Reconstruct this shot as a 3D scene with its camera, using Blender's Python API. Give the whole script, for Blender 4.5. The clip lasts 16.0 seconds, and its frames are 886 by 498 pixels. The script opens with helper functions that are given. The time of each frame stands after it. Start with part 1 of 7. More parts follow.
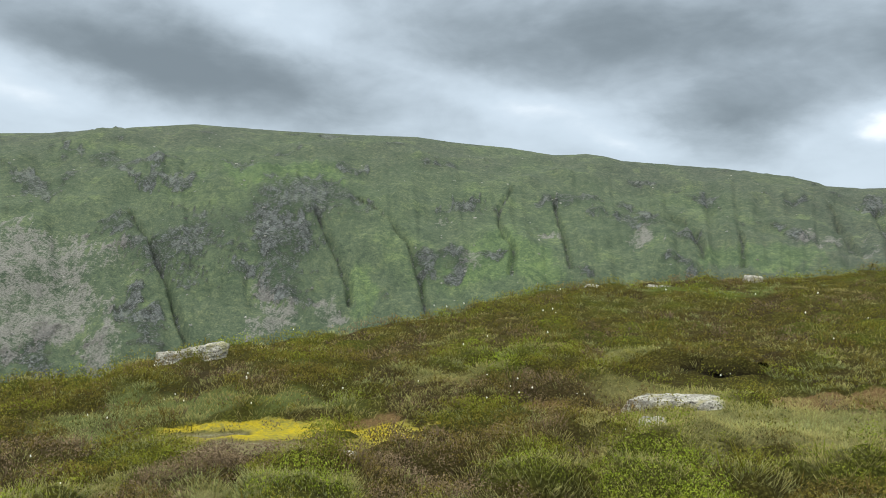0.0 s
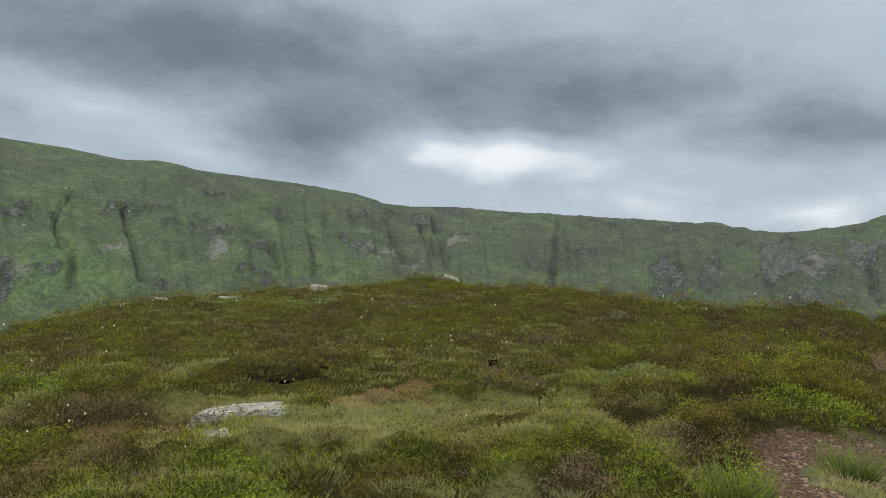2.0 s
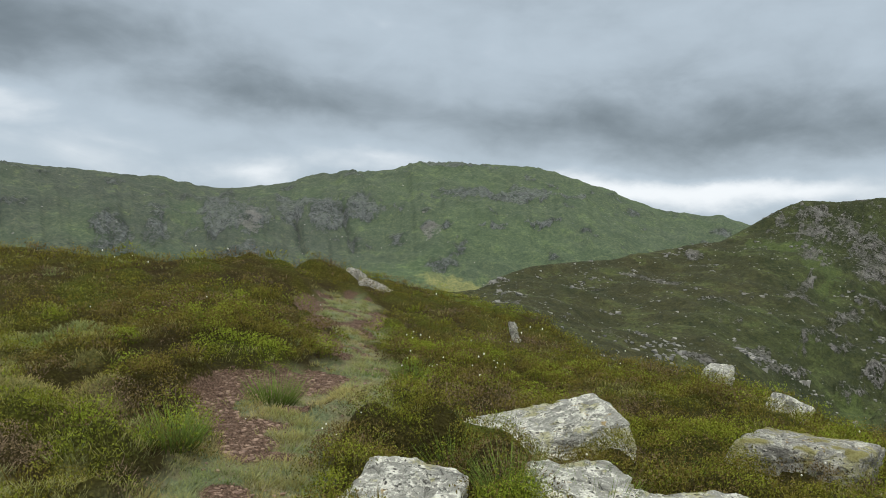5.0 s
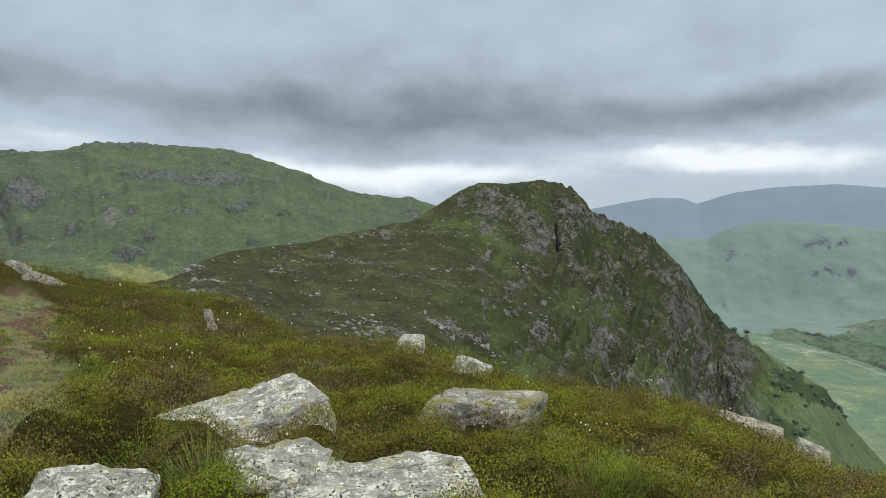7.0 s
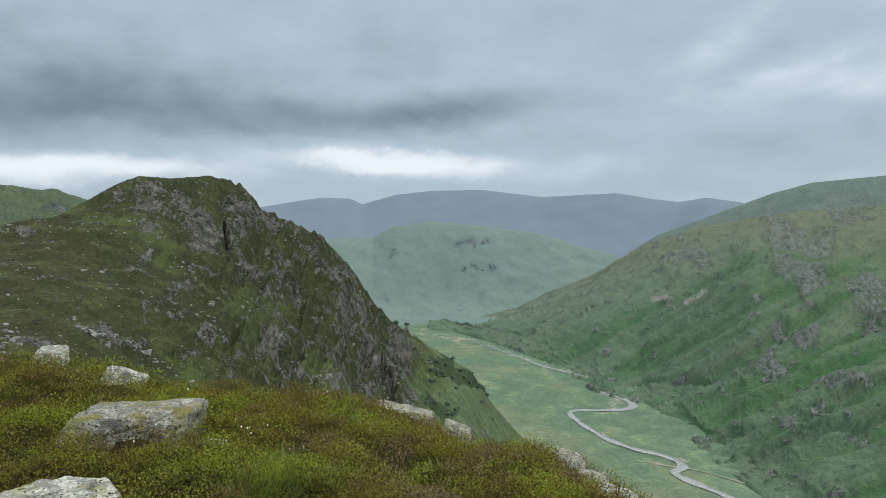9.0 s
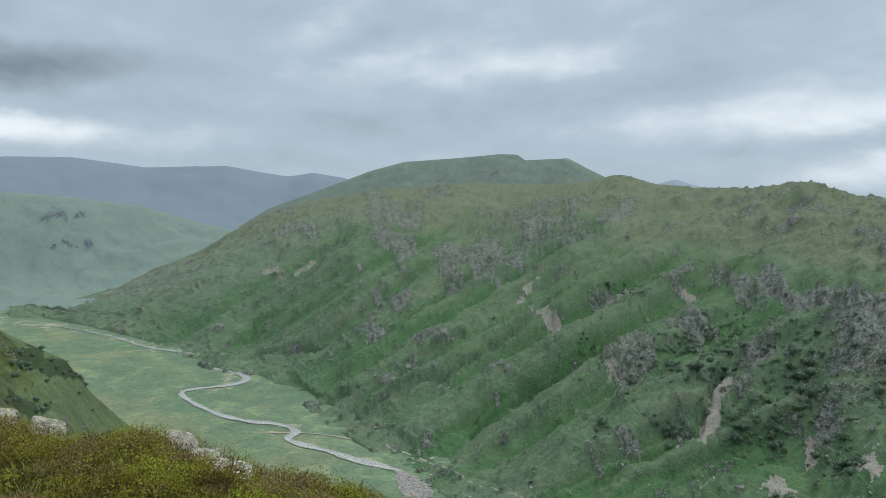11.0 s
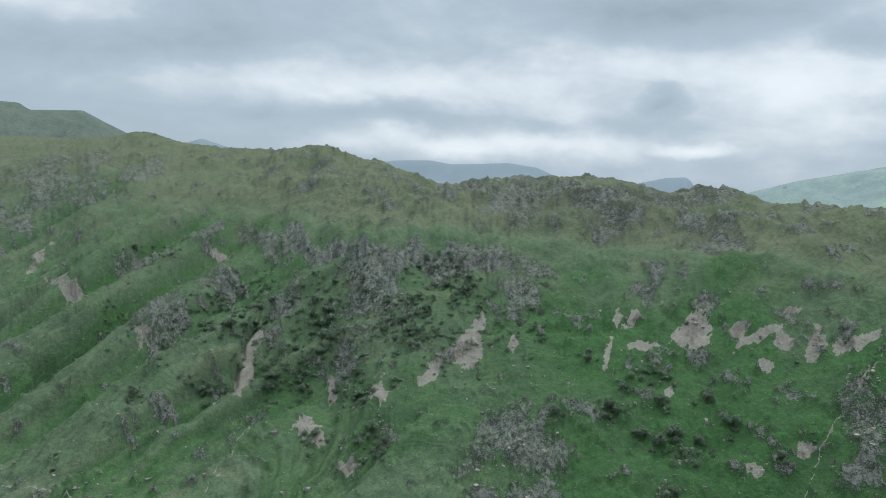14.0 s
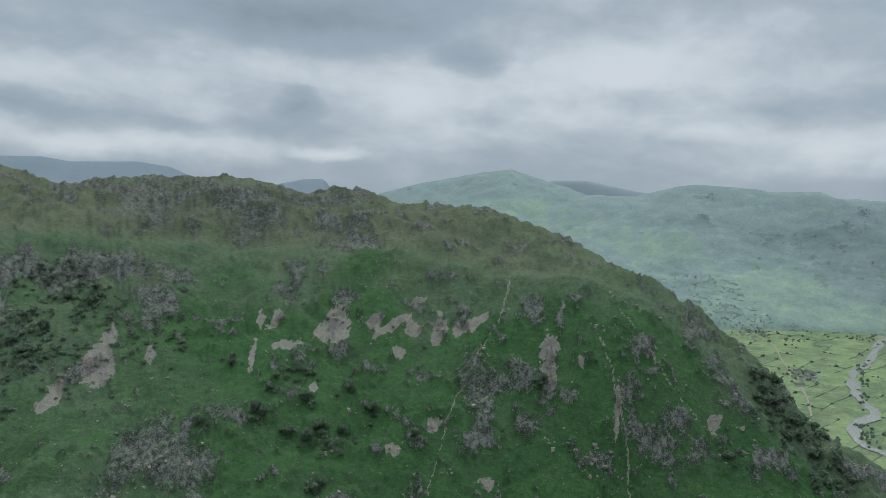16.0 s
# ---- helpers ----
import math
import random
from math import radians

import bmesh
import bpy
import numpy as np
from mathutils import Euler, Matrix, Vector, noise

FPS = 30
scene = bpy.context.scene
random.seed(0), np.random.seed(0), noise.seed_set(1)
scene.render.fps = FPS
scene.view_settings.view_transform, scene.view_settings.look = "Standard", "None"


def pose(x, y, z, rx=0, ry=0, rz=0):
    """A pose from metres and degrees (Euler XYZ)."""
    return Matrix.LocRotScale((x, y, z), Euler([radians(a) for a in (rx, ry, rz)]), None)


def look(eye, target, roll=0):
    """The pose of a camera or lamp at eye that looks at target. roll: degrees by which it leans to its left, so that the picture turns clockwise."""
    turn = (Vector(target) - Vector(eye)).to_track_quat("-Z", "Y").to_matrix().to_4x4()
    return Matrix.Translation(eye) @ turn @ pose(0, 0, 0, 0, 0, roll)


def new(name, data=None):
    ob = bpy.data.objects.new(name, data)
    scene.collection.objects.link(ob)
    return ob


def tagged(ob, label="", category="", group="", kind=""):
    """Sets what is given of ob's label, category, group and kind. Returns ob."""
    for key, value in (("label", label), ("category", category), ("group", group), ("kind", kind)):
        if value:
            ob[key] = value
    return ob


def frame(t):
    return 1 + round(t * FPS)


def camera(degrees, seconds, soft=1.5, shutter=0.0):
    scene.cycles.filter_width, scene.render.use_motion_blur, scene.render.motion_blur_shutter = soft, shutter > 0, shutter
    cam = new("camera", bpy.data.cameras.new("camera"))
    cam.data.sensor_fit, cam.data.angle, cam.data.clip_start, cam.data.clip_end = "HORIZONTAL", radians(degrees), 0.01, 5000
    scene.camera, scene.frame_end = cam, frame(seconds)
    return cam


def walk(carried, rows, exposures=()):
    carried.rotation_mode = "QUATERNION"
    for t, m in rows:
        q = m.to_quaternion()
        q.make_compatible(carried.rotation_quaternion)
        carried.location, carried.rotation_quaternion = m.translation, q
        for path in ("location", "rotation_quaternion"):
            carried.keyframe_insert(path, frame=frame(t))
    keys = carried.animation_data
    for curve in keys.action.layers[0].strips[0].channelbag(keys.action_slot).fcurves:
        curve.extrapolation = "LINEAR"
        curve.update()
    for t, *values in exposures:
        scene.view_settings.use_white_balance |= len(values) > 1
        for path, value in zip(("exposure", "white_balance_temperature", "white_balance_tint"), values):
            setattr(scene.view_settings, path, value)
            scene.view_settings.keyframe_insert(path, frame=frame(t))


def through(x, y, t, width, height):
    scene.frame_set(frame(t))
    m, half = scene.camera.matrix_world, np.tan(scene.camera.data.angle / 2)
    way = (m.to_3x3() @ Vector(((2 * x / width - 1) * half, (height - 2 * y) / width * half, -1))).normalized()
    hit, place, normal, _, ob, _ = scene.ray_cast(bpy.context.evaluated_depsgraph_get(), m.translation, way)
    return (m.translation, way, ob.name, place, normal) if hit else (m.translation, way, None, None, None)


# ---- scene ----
EYE_Z = 1.6
PATH = [
    (0.0, -0.061, 0.119, 1.608, 8.04, -0.77, 2.08),
    (0.5, -0.051, 0.107, 1.605, 0.00, -0.19, 1.97),
    (1.0, -0.030, 0.054, 1.621, -8.14, 0.54, 1.88),
    (1.5, 0.001, 0.054, 1.622, -16.16, 1.08, 1.90),
    (2.0, 0.018, 0.089, 1.618, -23.82, 1.22, 1.93),
    (2.5, 0.009, 0.085, 1.615, -30.99, 0.99, 1.92),
    (3.0, 0.006, 0.070, 1.605, -37.75, 0.54, 1.81),
    (3.5, 0.021, 0.054, 1.601, -44.34, -0.00, 1.84),
    (4.0, -0.024, 0.032, 1.593, -51.15, -0.42, 1.83),
    (4.5, -0.046, 0.030, 1.606, -58.15, -0.76, 1.86),
    (5.0, -0.017, 0.007, 1.608, -64.94, -0.96, 1.77),
    (5.2, 0.012, -0.004, 1.602, -67.53, -1.03, 1.65),
    (7.3, 0.054, -0.011, 1.574, -91.27, -2.10, 0.58),
    (7.5, 0.072, -0.010, 1.575, -93.56, -2.24, 0.92),
    (8.0, 0.069, -0.037, 1.580, -99.54, -2.09, 0.98),
    (8.5, 0.036, -0.068, 1.587, -105.98, -1.82, 0.94),
    (9.0, -0.001, -0.076, 1.600, -112.98, -1.71, 0.92),
    (9.5, 0.000, -0.085, 1.591, -120.86, -1.85, 0.80),
    (10.0, 0.002, -0.082, 1.597, -128.36, -2.20, 0.82),
    (10.2, 0.000, -0.088, 1.591, -131.40, -2.36, 0.83),
    (12.3, 0.000, -0.063, 1.593, -156.35, -4.32, 2.30),
    (12.5, 0.000, -0.046, 1.595, -158.24, -4.45, 2.30),
    (13.0, 0.000, -0.033, 1.597, -164.16, -4.87, 2.26),
    (13.5, 0.000, -0.024, 1.598, -170.62, -5.12, 2.09),
    (14.0, 0.000, -0.018, 1.598, -177.64, -5.19, 2.07),
    (14.5, 0.000, -0.013, 1.599, -184.83, -5.05, 2.15),
    (15.0, 0.000, -0.010, 1.599, -191.77, -4.71, 2.32),
    (15.5, 0.000, -0.008, 1.599, -198.46, -4.35, 2.44),
    (16.0, 0.000, -0.008, 1.599, -204.88, -4.06, 2.35),
]
cam = camera(61.65, 16.0, soft=0.7)
walk(cam, [(t, pose(x, y, z, 90 + pitch, 0, yaw) @ pose(0, 0, 0, 0, 0, roll))
           for t, x, y, z, yaw, pitch, roll in PATH],
     [(0.0, 0.56, 6500, 10), (1.0, 0.40, 6500, 10), (2.0, 0.08, 6500, 10), (4.0, 0.1, 6500, 10), (6.0, 0.14, 6450, 10), (7.4, 0.15, 6380, 10), (8.6, 0.05, 6280, 9), (9.5, 0.04, 6250, 9), (13.0, 0.05, 6200, 8), (14.0, 0.02, 6200, 8), (15.0, -0.22, 6150, 8), (16.0, -0.42, 6150, 8)])

# ---- sky and light ----
world = bpy.data.worlds.new("overcast_sky")
scene.world = world
world.use_nodes = True
SUN_BEARING, SUN_ELEVATION = 222.0, 52.0
SKY_DARK, SKY_MID, SKY_LIGHT, SKY_LIFT = (0.150, 0.184, 0.208), (0.450, 0.530, 0.600), (0.845, 0.885, 0.915), (4.2, 3.7, 3.0)


def wire(tree, a, b):
    tree.links.new(a, b)


class Nodes:
    """Small helper to write node trees as expressions."""

    def __init__(self, tree):
        self.t = tree

    def add(self, kind, **inputs):
        n = self.t.nodes.new(kind)
        for k, v in inputs.items():
            self.put(n, k, v)
        return n

    def put(self, n, k, v):
        sock = n.inputs[int(k[1:])] if k[0] == "i" and k[1:].isdigit() else n.inputs[k]
        if isinstance(v, bpy.types.NodeSocket):
            self.t.links.new(v, sock)
        else:
            sock.default_value = v

    def math(self, op, a, b=0.0, c=0.0, clamp=False):
        n = self.t.nodes.new("ShaderNodeMath")
        n.operation, n.use_clamp = op, clamp
        for i, v in enumerate((a, b, c)):
            self.put(n, "i%d" % i, v)
        return n.outputs[0]

    def vec(self, op, a, b=(0, 0, 0)):
        n = self.t.nodes.new("ShaderNodeVectorMath")
        n.operation = op
        self.put(n, "i0", a)
        self.put(n, "i3" if op == "SCALE" else "i1", b)
        return n.outputs["Value"] if op in ("DOT_PRODUCT", "LENGTH", "DISTANCE") else n.outputs["Vector"]

    def noise(self, vector, scale, detail=4.0, rough=0.55, distort=0.0, lac=2.0):
        n = self.t.nodes.new("ShaderNodeTexNoise")
        self.put(n, "Vector", vector)
        for k, v in (("Scale", scale), ("Detail", detail), ("Roughness", rough), ("Distortion", distort), ("Lacunarity", lac)):
            n.inputs[k].default_value = v
        return n.outputs["Fac"]

    def ramp(self, fac, lo, hi, a=0.0, b=1.0, smooth=True):
        n = self.t.nodes.new("ShaderNodeMapRange")
        n.interpolation_type = "SMOOTHSTEP" if smooth else "LINEAR"
        for i, v in enumerate((fac, lo, hi, a, b)):
            self.put(n, "i%d" % i, v)
        return n.outputs[0]

    def mix(self, fac, a, b, blend="MIX"):
        n = self.t.nodes.new("ShaderNodeMix")
        n.data_type, n.blend_type = "RGBA", blend
        self.put(n, "i0", fac)
        for i, v in ((6, a), (7, b)):
            if isinstance(v, tuple) and len(v) == 3:
                v = (*v, 1.0)
            self.put(n, "i%d" % i, v)
        return n.outputs[2]


# banks of cloud and thinner gaps: bearing, elevation, half width, half height, lean in degrees, lightness
CLOUD_EAST = [(-33, 13, 14, 6, -10, -0.3), (-27, 11.5, 24, 4.5, -10, -0.62), (10, 15.5, 34, 7.5, -4, -0.66), (27, 13.5, 22, 4.0, 0, -0.18), (13.0, 8.8, 7, 4.2, 10, -0.62), (45, 13, 20, 4, -6, -0.3), (52, 9.5, 13, 2.2, -2, -0.35),
              (-38, 10.2, 10, 2.4, -9, 0.3), (-22, 15.8, 11, 3.5, -16, 0.15), (0, 9.2, 13, 2.2, -12, 0.2), (5, 7.2, 6, 1.5, -6, 0.3), (28.5, 8.4, 10, 2.3, -2, 0.85), (23, 8.8, 3, 2.4, 0, 0.3),
              (41, 6.5, 10, 2.4, 0, 0.25), (49, 4.3, 5, 1.8, 0, 0.5), (37, 4.6, 12, 1.6, -3, 0.2), (58, 5.6, 9, 1.5, 2, 0.35), (-10, 12.5, 60, 9, 0, -0.2)]
CLOUD_SOUTH = [(70, 8.8, 30, 4.4, -2, -0.26), (90, 8.0, 34, 4.0, 0, -0.34), (97, 6.9, 7, 1.5, 0, -0.25), (88, 7.8, 24, 3.2, 0, -0.20), (113, 9.0, 14, 2.0, 0, -0.25), (110, 5.0, 10, 1.6, 0, 0.3), (100, 12, 45, 6, 0, -0.10), (112, 8.6, 18, 2.0, 0, -0.3), (137, 5.8, 12, 1.9, 3, -0.3), (153, 8.5, 13, 2.0, 8, -0.3),
               (80, 3.8, 18, 1.6, 0, 0.55), (91, 3.9, 13, 1.4, 0, 0.4), (105, 5.7, 11, 1.5, 0, 0.55), (117, 4.9, 15, 1.5, -2, 0.4), (74, 13.5, 14, 3.5, 6, 0.15), (133, 13.5, 6, 2.2, 30, 0.35),
               (139, 11, 8, 2.2, 18, 0.3), (147, 10.6, 11, 1.8, 11, 0.25)]
CLOUD_WEST = [(177, 8.5, 16, 7, 0, 0.08), (207, 5.6, 6, 1.2, 0, -0.2), (214, 7.2, 12, 1.2, 4, -0.22), (176, 5.0, 9, 1.0, 0, -0.25), (185, 11, 13, 3.6, 6, -0.05), (197, 12.5, 18, 3.2, -2, -0.36), (206, 10.3, 4, 1.5, 0, -0.4), (193, 6.1, 2.4, 1.5, 6, -0.4), (222, 4.4, 14, 1.2, 0, -0.15), (186, 4.3, 16, 1.0, 0, -0.15),
              (228, 7.6, 12, 1.8, 3, -0.2), (168, 6.5, 26, 2.2, 0, 0.35), (180, 2.9, 22, 2.0, 0, 0.45), (195.7, 2.75, 3.6, 0.7, 0, 0.4), (210, 6.6, 24, 4.0, 3, 0.14), (221, 10, 16, 4.0, 9, 0.28), (231, 4.6, 14, 2.6, 2, 0.35), (200, 8, 55, 9, 0, 0.30), (190, 8.5, 12, 2.0, 0, 0.2)]


def build_sky():
    t = world.node_tree
    t.nodes.clear()
    N = Nodes(t)
    way = N.vec("NORMALIZE", N.add("ShaderNodeTexCoord").outputs["Generated"])
    sep = N.add("ShaderNodeSeparateXYZ", Vector=way)
    x, y, z = sep.outputs
    up = N.math("MAXIMUM", z, 0.0)
    bearing = N.math("MULTIPLY", N.math("ARCTAN2", x, y), 180 / math.pi)
    bearing = N.math("ADD", bearing, N.math("MULTIPLY", N.math("LESS_THAN", bearing, -90.0), 360.0))
    climb = N.math("MULTIPLY", N.math("ARCSINE", z), 180 / math.pi)
    # ragged edges: the sheet is pushed about before the banks are laid on it
    flat = N.vec("MULTIPLY", way, (1.0, 1.0, 2.0))
    push = N.add("ShaderNodeTexNoise", Vector=flat, Scale=3.4, Detail=9.0, Roughness=0.58).outputs["Color"]
    push = N.vec("MULTIPLY", N.vec("SUBTRACT", push, (0.5, 0.5, 0.5)), (11.0, 5.0, 0.0))
    spot = N.vec("ADD", N.add("ShaderNodeCombineXYZ", X=bearing, Y=climb).outputs[0], push)
    big = N.noise(N.vec("ADD", flat, (3.1, 7.7, 0.0)), 2.2, 6.0, 0.55, 0.5)
    mid = N.noise(N.vec("ADD", N.vec("MULTIPLY", way, (1.0, 1.0, 3.0)), (1.0, 2.0, 4.0)), 4.0, 5.0, 0.5, 0.4)
    fine = N.noise(flat, 8.0, 7.0, 0.6, 0.5)
    light = N.math("ADD", 0.5, N.math("MULTIPLY", N.math("SUBTRACT", big, 0.5), 0.8))
    light = N.math("ADD", light, N.math("MULTIPLY", N.math("SUBTRACT", mid, 0.48), 0.5))
    light = N.math("ADD", light, N.math("MULTIPLY", N.math("SUBTRACT", fine, 0.46), 0.48))
    # soft billows on the underside of the sheet
    puff = N.add("ShaderNodeTexVoronoi", Vector=N.vec("ADD", N.vec("MULTIPLY", way, (1.0, 1.0, 1.9)), N.vec("SCALE", push, 0.012)), Scale=9.0, Detail=3.0, Roughness=0.55)
    puff.feature = "SMOOTH_F1"
    light = N.math("ADD", light, N.math("MULTIPLY", N.math("SUBTRACT", 0.62, puff.outputs["Distance"]), 0.22))
    for b, e, w, h, lean, amount in CLOUD_EAST + CLOUD_SOUTH + CLOUD_WEST:
        n = N.add("ShaderNodeMapping", Vector=spot)
        n.vector_type = "TEXTURE"
        n.inputs["Location"].default_value = (b, e, 0)
        n.inputs["Rotation"].default_value = (0, 0, radians(lean))
        n.inputs["Scale"].default_value = (w, h, 1)
        g = N.add("ShaderNodeTexGradient", Vector=n.outputs[0])
        g.gradient_type = "SPHERICAL"
        light = N.math("MULTIPLY_ADD", g.outputs["Fac"], amount * 1.15, light)
    cloud = N.mix(N.ramp(light, -0.55, 0.62), SKY_DARK, SKY_MID)
    cloud = N.mix(N.ramp(light, 0.5, 1.2), cloud, SKY_LIGHT)
    # an overcast sky is brighter overhead
    lifts = [N.ramp(up, 0.34, 0.9, 1.0, v) for v in SKY_LIFT]
    cloud = N.mix(1.0, cloud, N.add("ShaderNodeCombineXYZ", X=lifts[0], Y=lifts[1], Z=lifts[2]).outputs[0], "MULTIPLY")
    sky = N.add("ShaderNodeTexSky")
    sky.sky_type, sky.sun_disc = "NISHITA", False
    sky.sun_elevation, sky.sun_rotation = radians(SUN_ELEVATION), radians(SUN_BEARING)
    under = N.mix(1.0, sky.outputs[0], (0.1, 0.1, 0.1), "MULTIPLY")
    colour = N.mix(0.96, under, cloud)
    bg = N.add("ShaderNodeBackground", Color=colour, Strength=1.0)
    wire(t, bg.outputs[0], N.add("ShaderNodeOutputWorld").inputs[0])


build_sky()
sun = new("sun", bpy.data.lights.new("sun", "SUN"))
sun.data.energy, sun.data.angle, sun.data.color = 1.5, radians(25), (1.0, 0.95, 0.86)
b, e = radians(SUN_BEARING), radians(SUN_ELEVATION)
sun.matrix_world = look((math.sin(b) * math.cos(e) * 50, math.cos(b) * math.cos(e) * 50, math.sin(e) * 50), (0, 0, 0))

# ---- terrain arithmetic ----
def lattice(ix, iy, seed):
    h = (ix.astype(np.int64) * 374761393 + iy.astype(np.int64) * 668265263 + seed * 974711) & 0x7FFFFFFF
    h = ((h ^ (h >> 13)) * 1274126177) & 0x7FFFFFFF
    h = ((h ^ (h >> 16)) * 60493) & 0x7FFFFFFF
    return (h & 0xFFFF) / 65535.0 * 2 * np.pi


def gnoise(x, y, seed=0):
    """Gradient noise, about -1 to 1."""
    x0, y0 = np.floor(x), np.floor(y)
    fx, fy = x - x0, y - y0
    u, v = fx * fx * fx * (fx * (fx * 6 - 15) + 10), fy * fy * fy * (fy * (fy * 6 - 15) + 10)
    c = []
    for dx, dy in ((0, 0), (1, 0), (0, 1), (1, 1)):
        a = lattice(x0 + dx, y0 + dy, seed)
        c.append(np.cos(a) * (fx - dx) + np.sin(a) * (fy - dy))
    return ((c[0] * (1 - u) + c[1] * u) * (1 - v) + (c[2] * (1 - u) + c[3] * u) * v) * 1.5


def fbm(x, y, size, octaves=4, seed=0, gain=0.5):
    out, amp, f = 0.0, 1.0, 1.0 / size
    for k in range(octaves):
        out = out + amp * gnoise(x * f + 17.3 * k, y * f - 9.1 * k, seed + k)
        amp, f = amp * gain, f * 2.03
    return out


def ridged(x, y, size, octaves=4, seed=0, gain=0.5):
    out, amp, f = 0.0, 1.0, 1.0 / size
    for k in range(octaves):
        out = out + amp * (1 - 2 * np.abs(gnoise(x * f + 5.3 * k, y * f + 3.7 * k, seed + k)))
        amp, f = amp * gain, f * 2.07
    return out


def cells(x, y, size, seed=0):
    """Distance to the nearest of scattered cell centres, in cells, and that cell's own random number."""
    x, y = np.asarray(x) / size, np.asarray(y) / size
    x0, y0 = np.floor(x), np.floor(y)
    best, own = np.full(x.shape, 9.0), np.zeros(x.shape)
    for dx in (-1, 0, 1):
        for dy in (-1, 0, 1):
            a, b = lattice(x0 + dx, y0 + dy, seed) / (2 * np.pi), lattice(x0 + dx, y0 + dy, seed + 1) / (2 * np.pi)
            d = np.hypot(x0 + dx + a - x, y0 + dy + b - y)
            own = np.where(d < best, lattice(x0 + dx, y0 + dy, seed + 2) / (2 * np.pi), own)
            best = np.minimum(best, d)
    return best, own


def step01(x, a, b):
    t = np.clip((x - a) / (b - a), 0, 1)
    return t * t * (3 - 2 * t)


def line_at(table, bearings, column):
    """A column of a table whose first column is the bearing, eased between its rows."""
    t = np.array(table, float)
    grid = np.arange(t[0, 0] - 3, t[-1, 0] + 3, 0.05)
    v = np.interp(grid, t[:, 0], t[:, column])
    w = np.hanning(11)
    v = np.convolve(np.pad(v, 5, "edge"), w / w.sum(), "valid")
    return np.interp(bearings, grid, v)


def eased(knots, s):
    """Monotone cubic through the rows of knots (n, columns) at the values s (rows, columns) in 0..n-1."""
    n = len(knots)
    d = np.diff(knots, axis=0)
    m = np.zeros_like(knots)
    same = d[:-1] * d[1:] > 0
    m[1:-1] = np.where(same, 2 * d[:-1] * d[1:] / np.where(same, d[:-1] + d[1:], 1), 0)
    m[0], m[-1] = d[0], d[-1]
    i = np.clip(np.floor(s).astype(int), 0, n - 2)
    t = s - i
    cols = np.arange(knots.shape[1])[None, :] + 0 * i
    a, b, ma, mb = knots[i, cols], knots[i + 1, cols], m[i, cols], m[i + 1, cols]
    return (2 * t**3 - 3 * t**2 + 1) * a + (t**3 - 2 * t**2 + t) * ma + (3 * t**2 - 2 * t**3) * b + (t**3 - t**2) * mb


def grid_mesh(name, x, y, z, attributes=None, smooth=True, closed=False):
    rows, cols = x.shape
    mesh = bpy.data.meshes.new(name)
    co = np.stack([x, y, z], -1).reshape(-1, 3).astype(np.float32)
    idx = np.arange(rows * cols).reshape(rows, cols)
    if closed:
        idx = np.concatenate([idx, idx[:, :1]], 1)
    quads = np.stack([idx[:-1, :-1], idx[:-1, 1:], idx[1:, 1:], idx[1:, :-1]], -1).reshape(-1, 4)
    raw_mesh(mesh, co, quads, smooth)
    for key, v in (attributes or {}).items():
        mesh.attributes.new(key, "FLOAT", "POINT").data.foreach_set("value", np.ascontiguousarray(v, dtype=np.float32).reshape(-1))
    return mesh


def raw_mesh(mesh, co, faces, smooth):
    n = faces.shape[1]
    mesh.vertices.add(len(co))
    mesh.vertices.foreach_set("co", np.ascontiguousarray(co, dtype=np.float32).reshape(-1))
    mesh.loops.add(faces.size)
    mesh.loops.foreach_set("vertex_index", np.ascontiguousarray(faces, dtype=np.int32).reshape(-1))
    mesh.polygons.add(len(faces))
    mesh.polygons.foreach_set("loop_start", np.arange(0, faces.size, n, dtype=np.int32))
    mesh.polygons.foreach_set("use_smooth", np.full(len(faces), smooth))
    mesh.update(calc_edges=True)
    mesh.validate()


def angles(x, y, z):
    """Bearing and dip of a place as seen from the camera's eye point on the knoll."""
    b = np.degrees(np.arctan2(x, y))
    return np.where(b < -90, b + 360, b), np.degrees(np.arctan2(z - EYE_Z, np.hypot(x, y)))


def height(d, dip):
    return EYE_Z + d * np.tan(np.radians(dip))


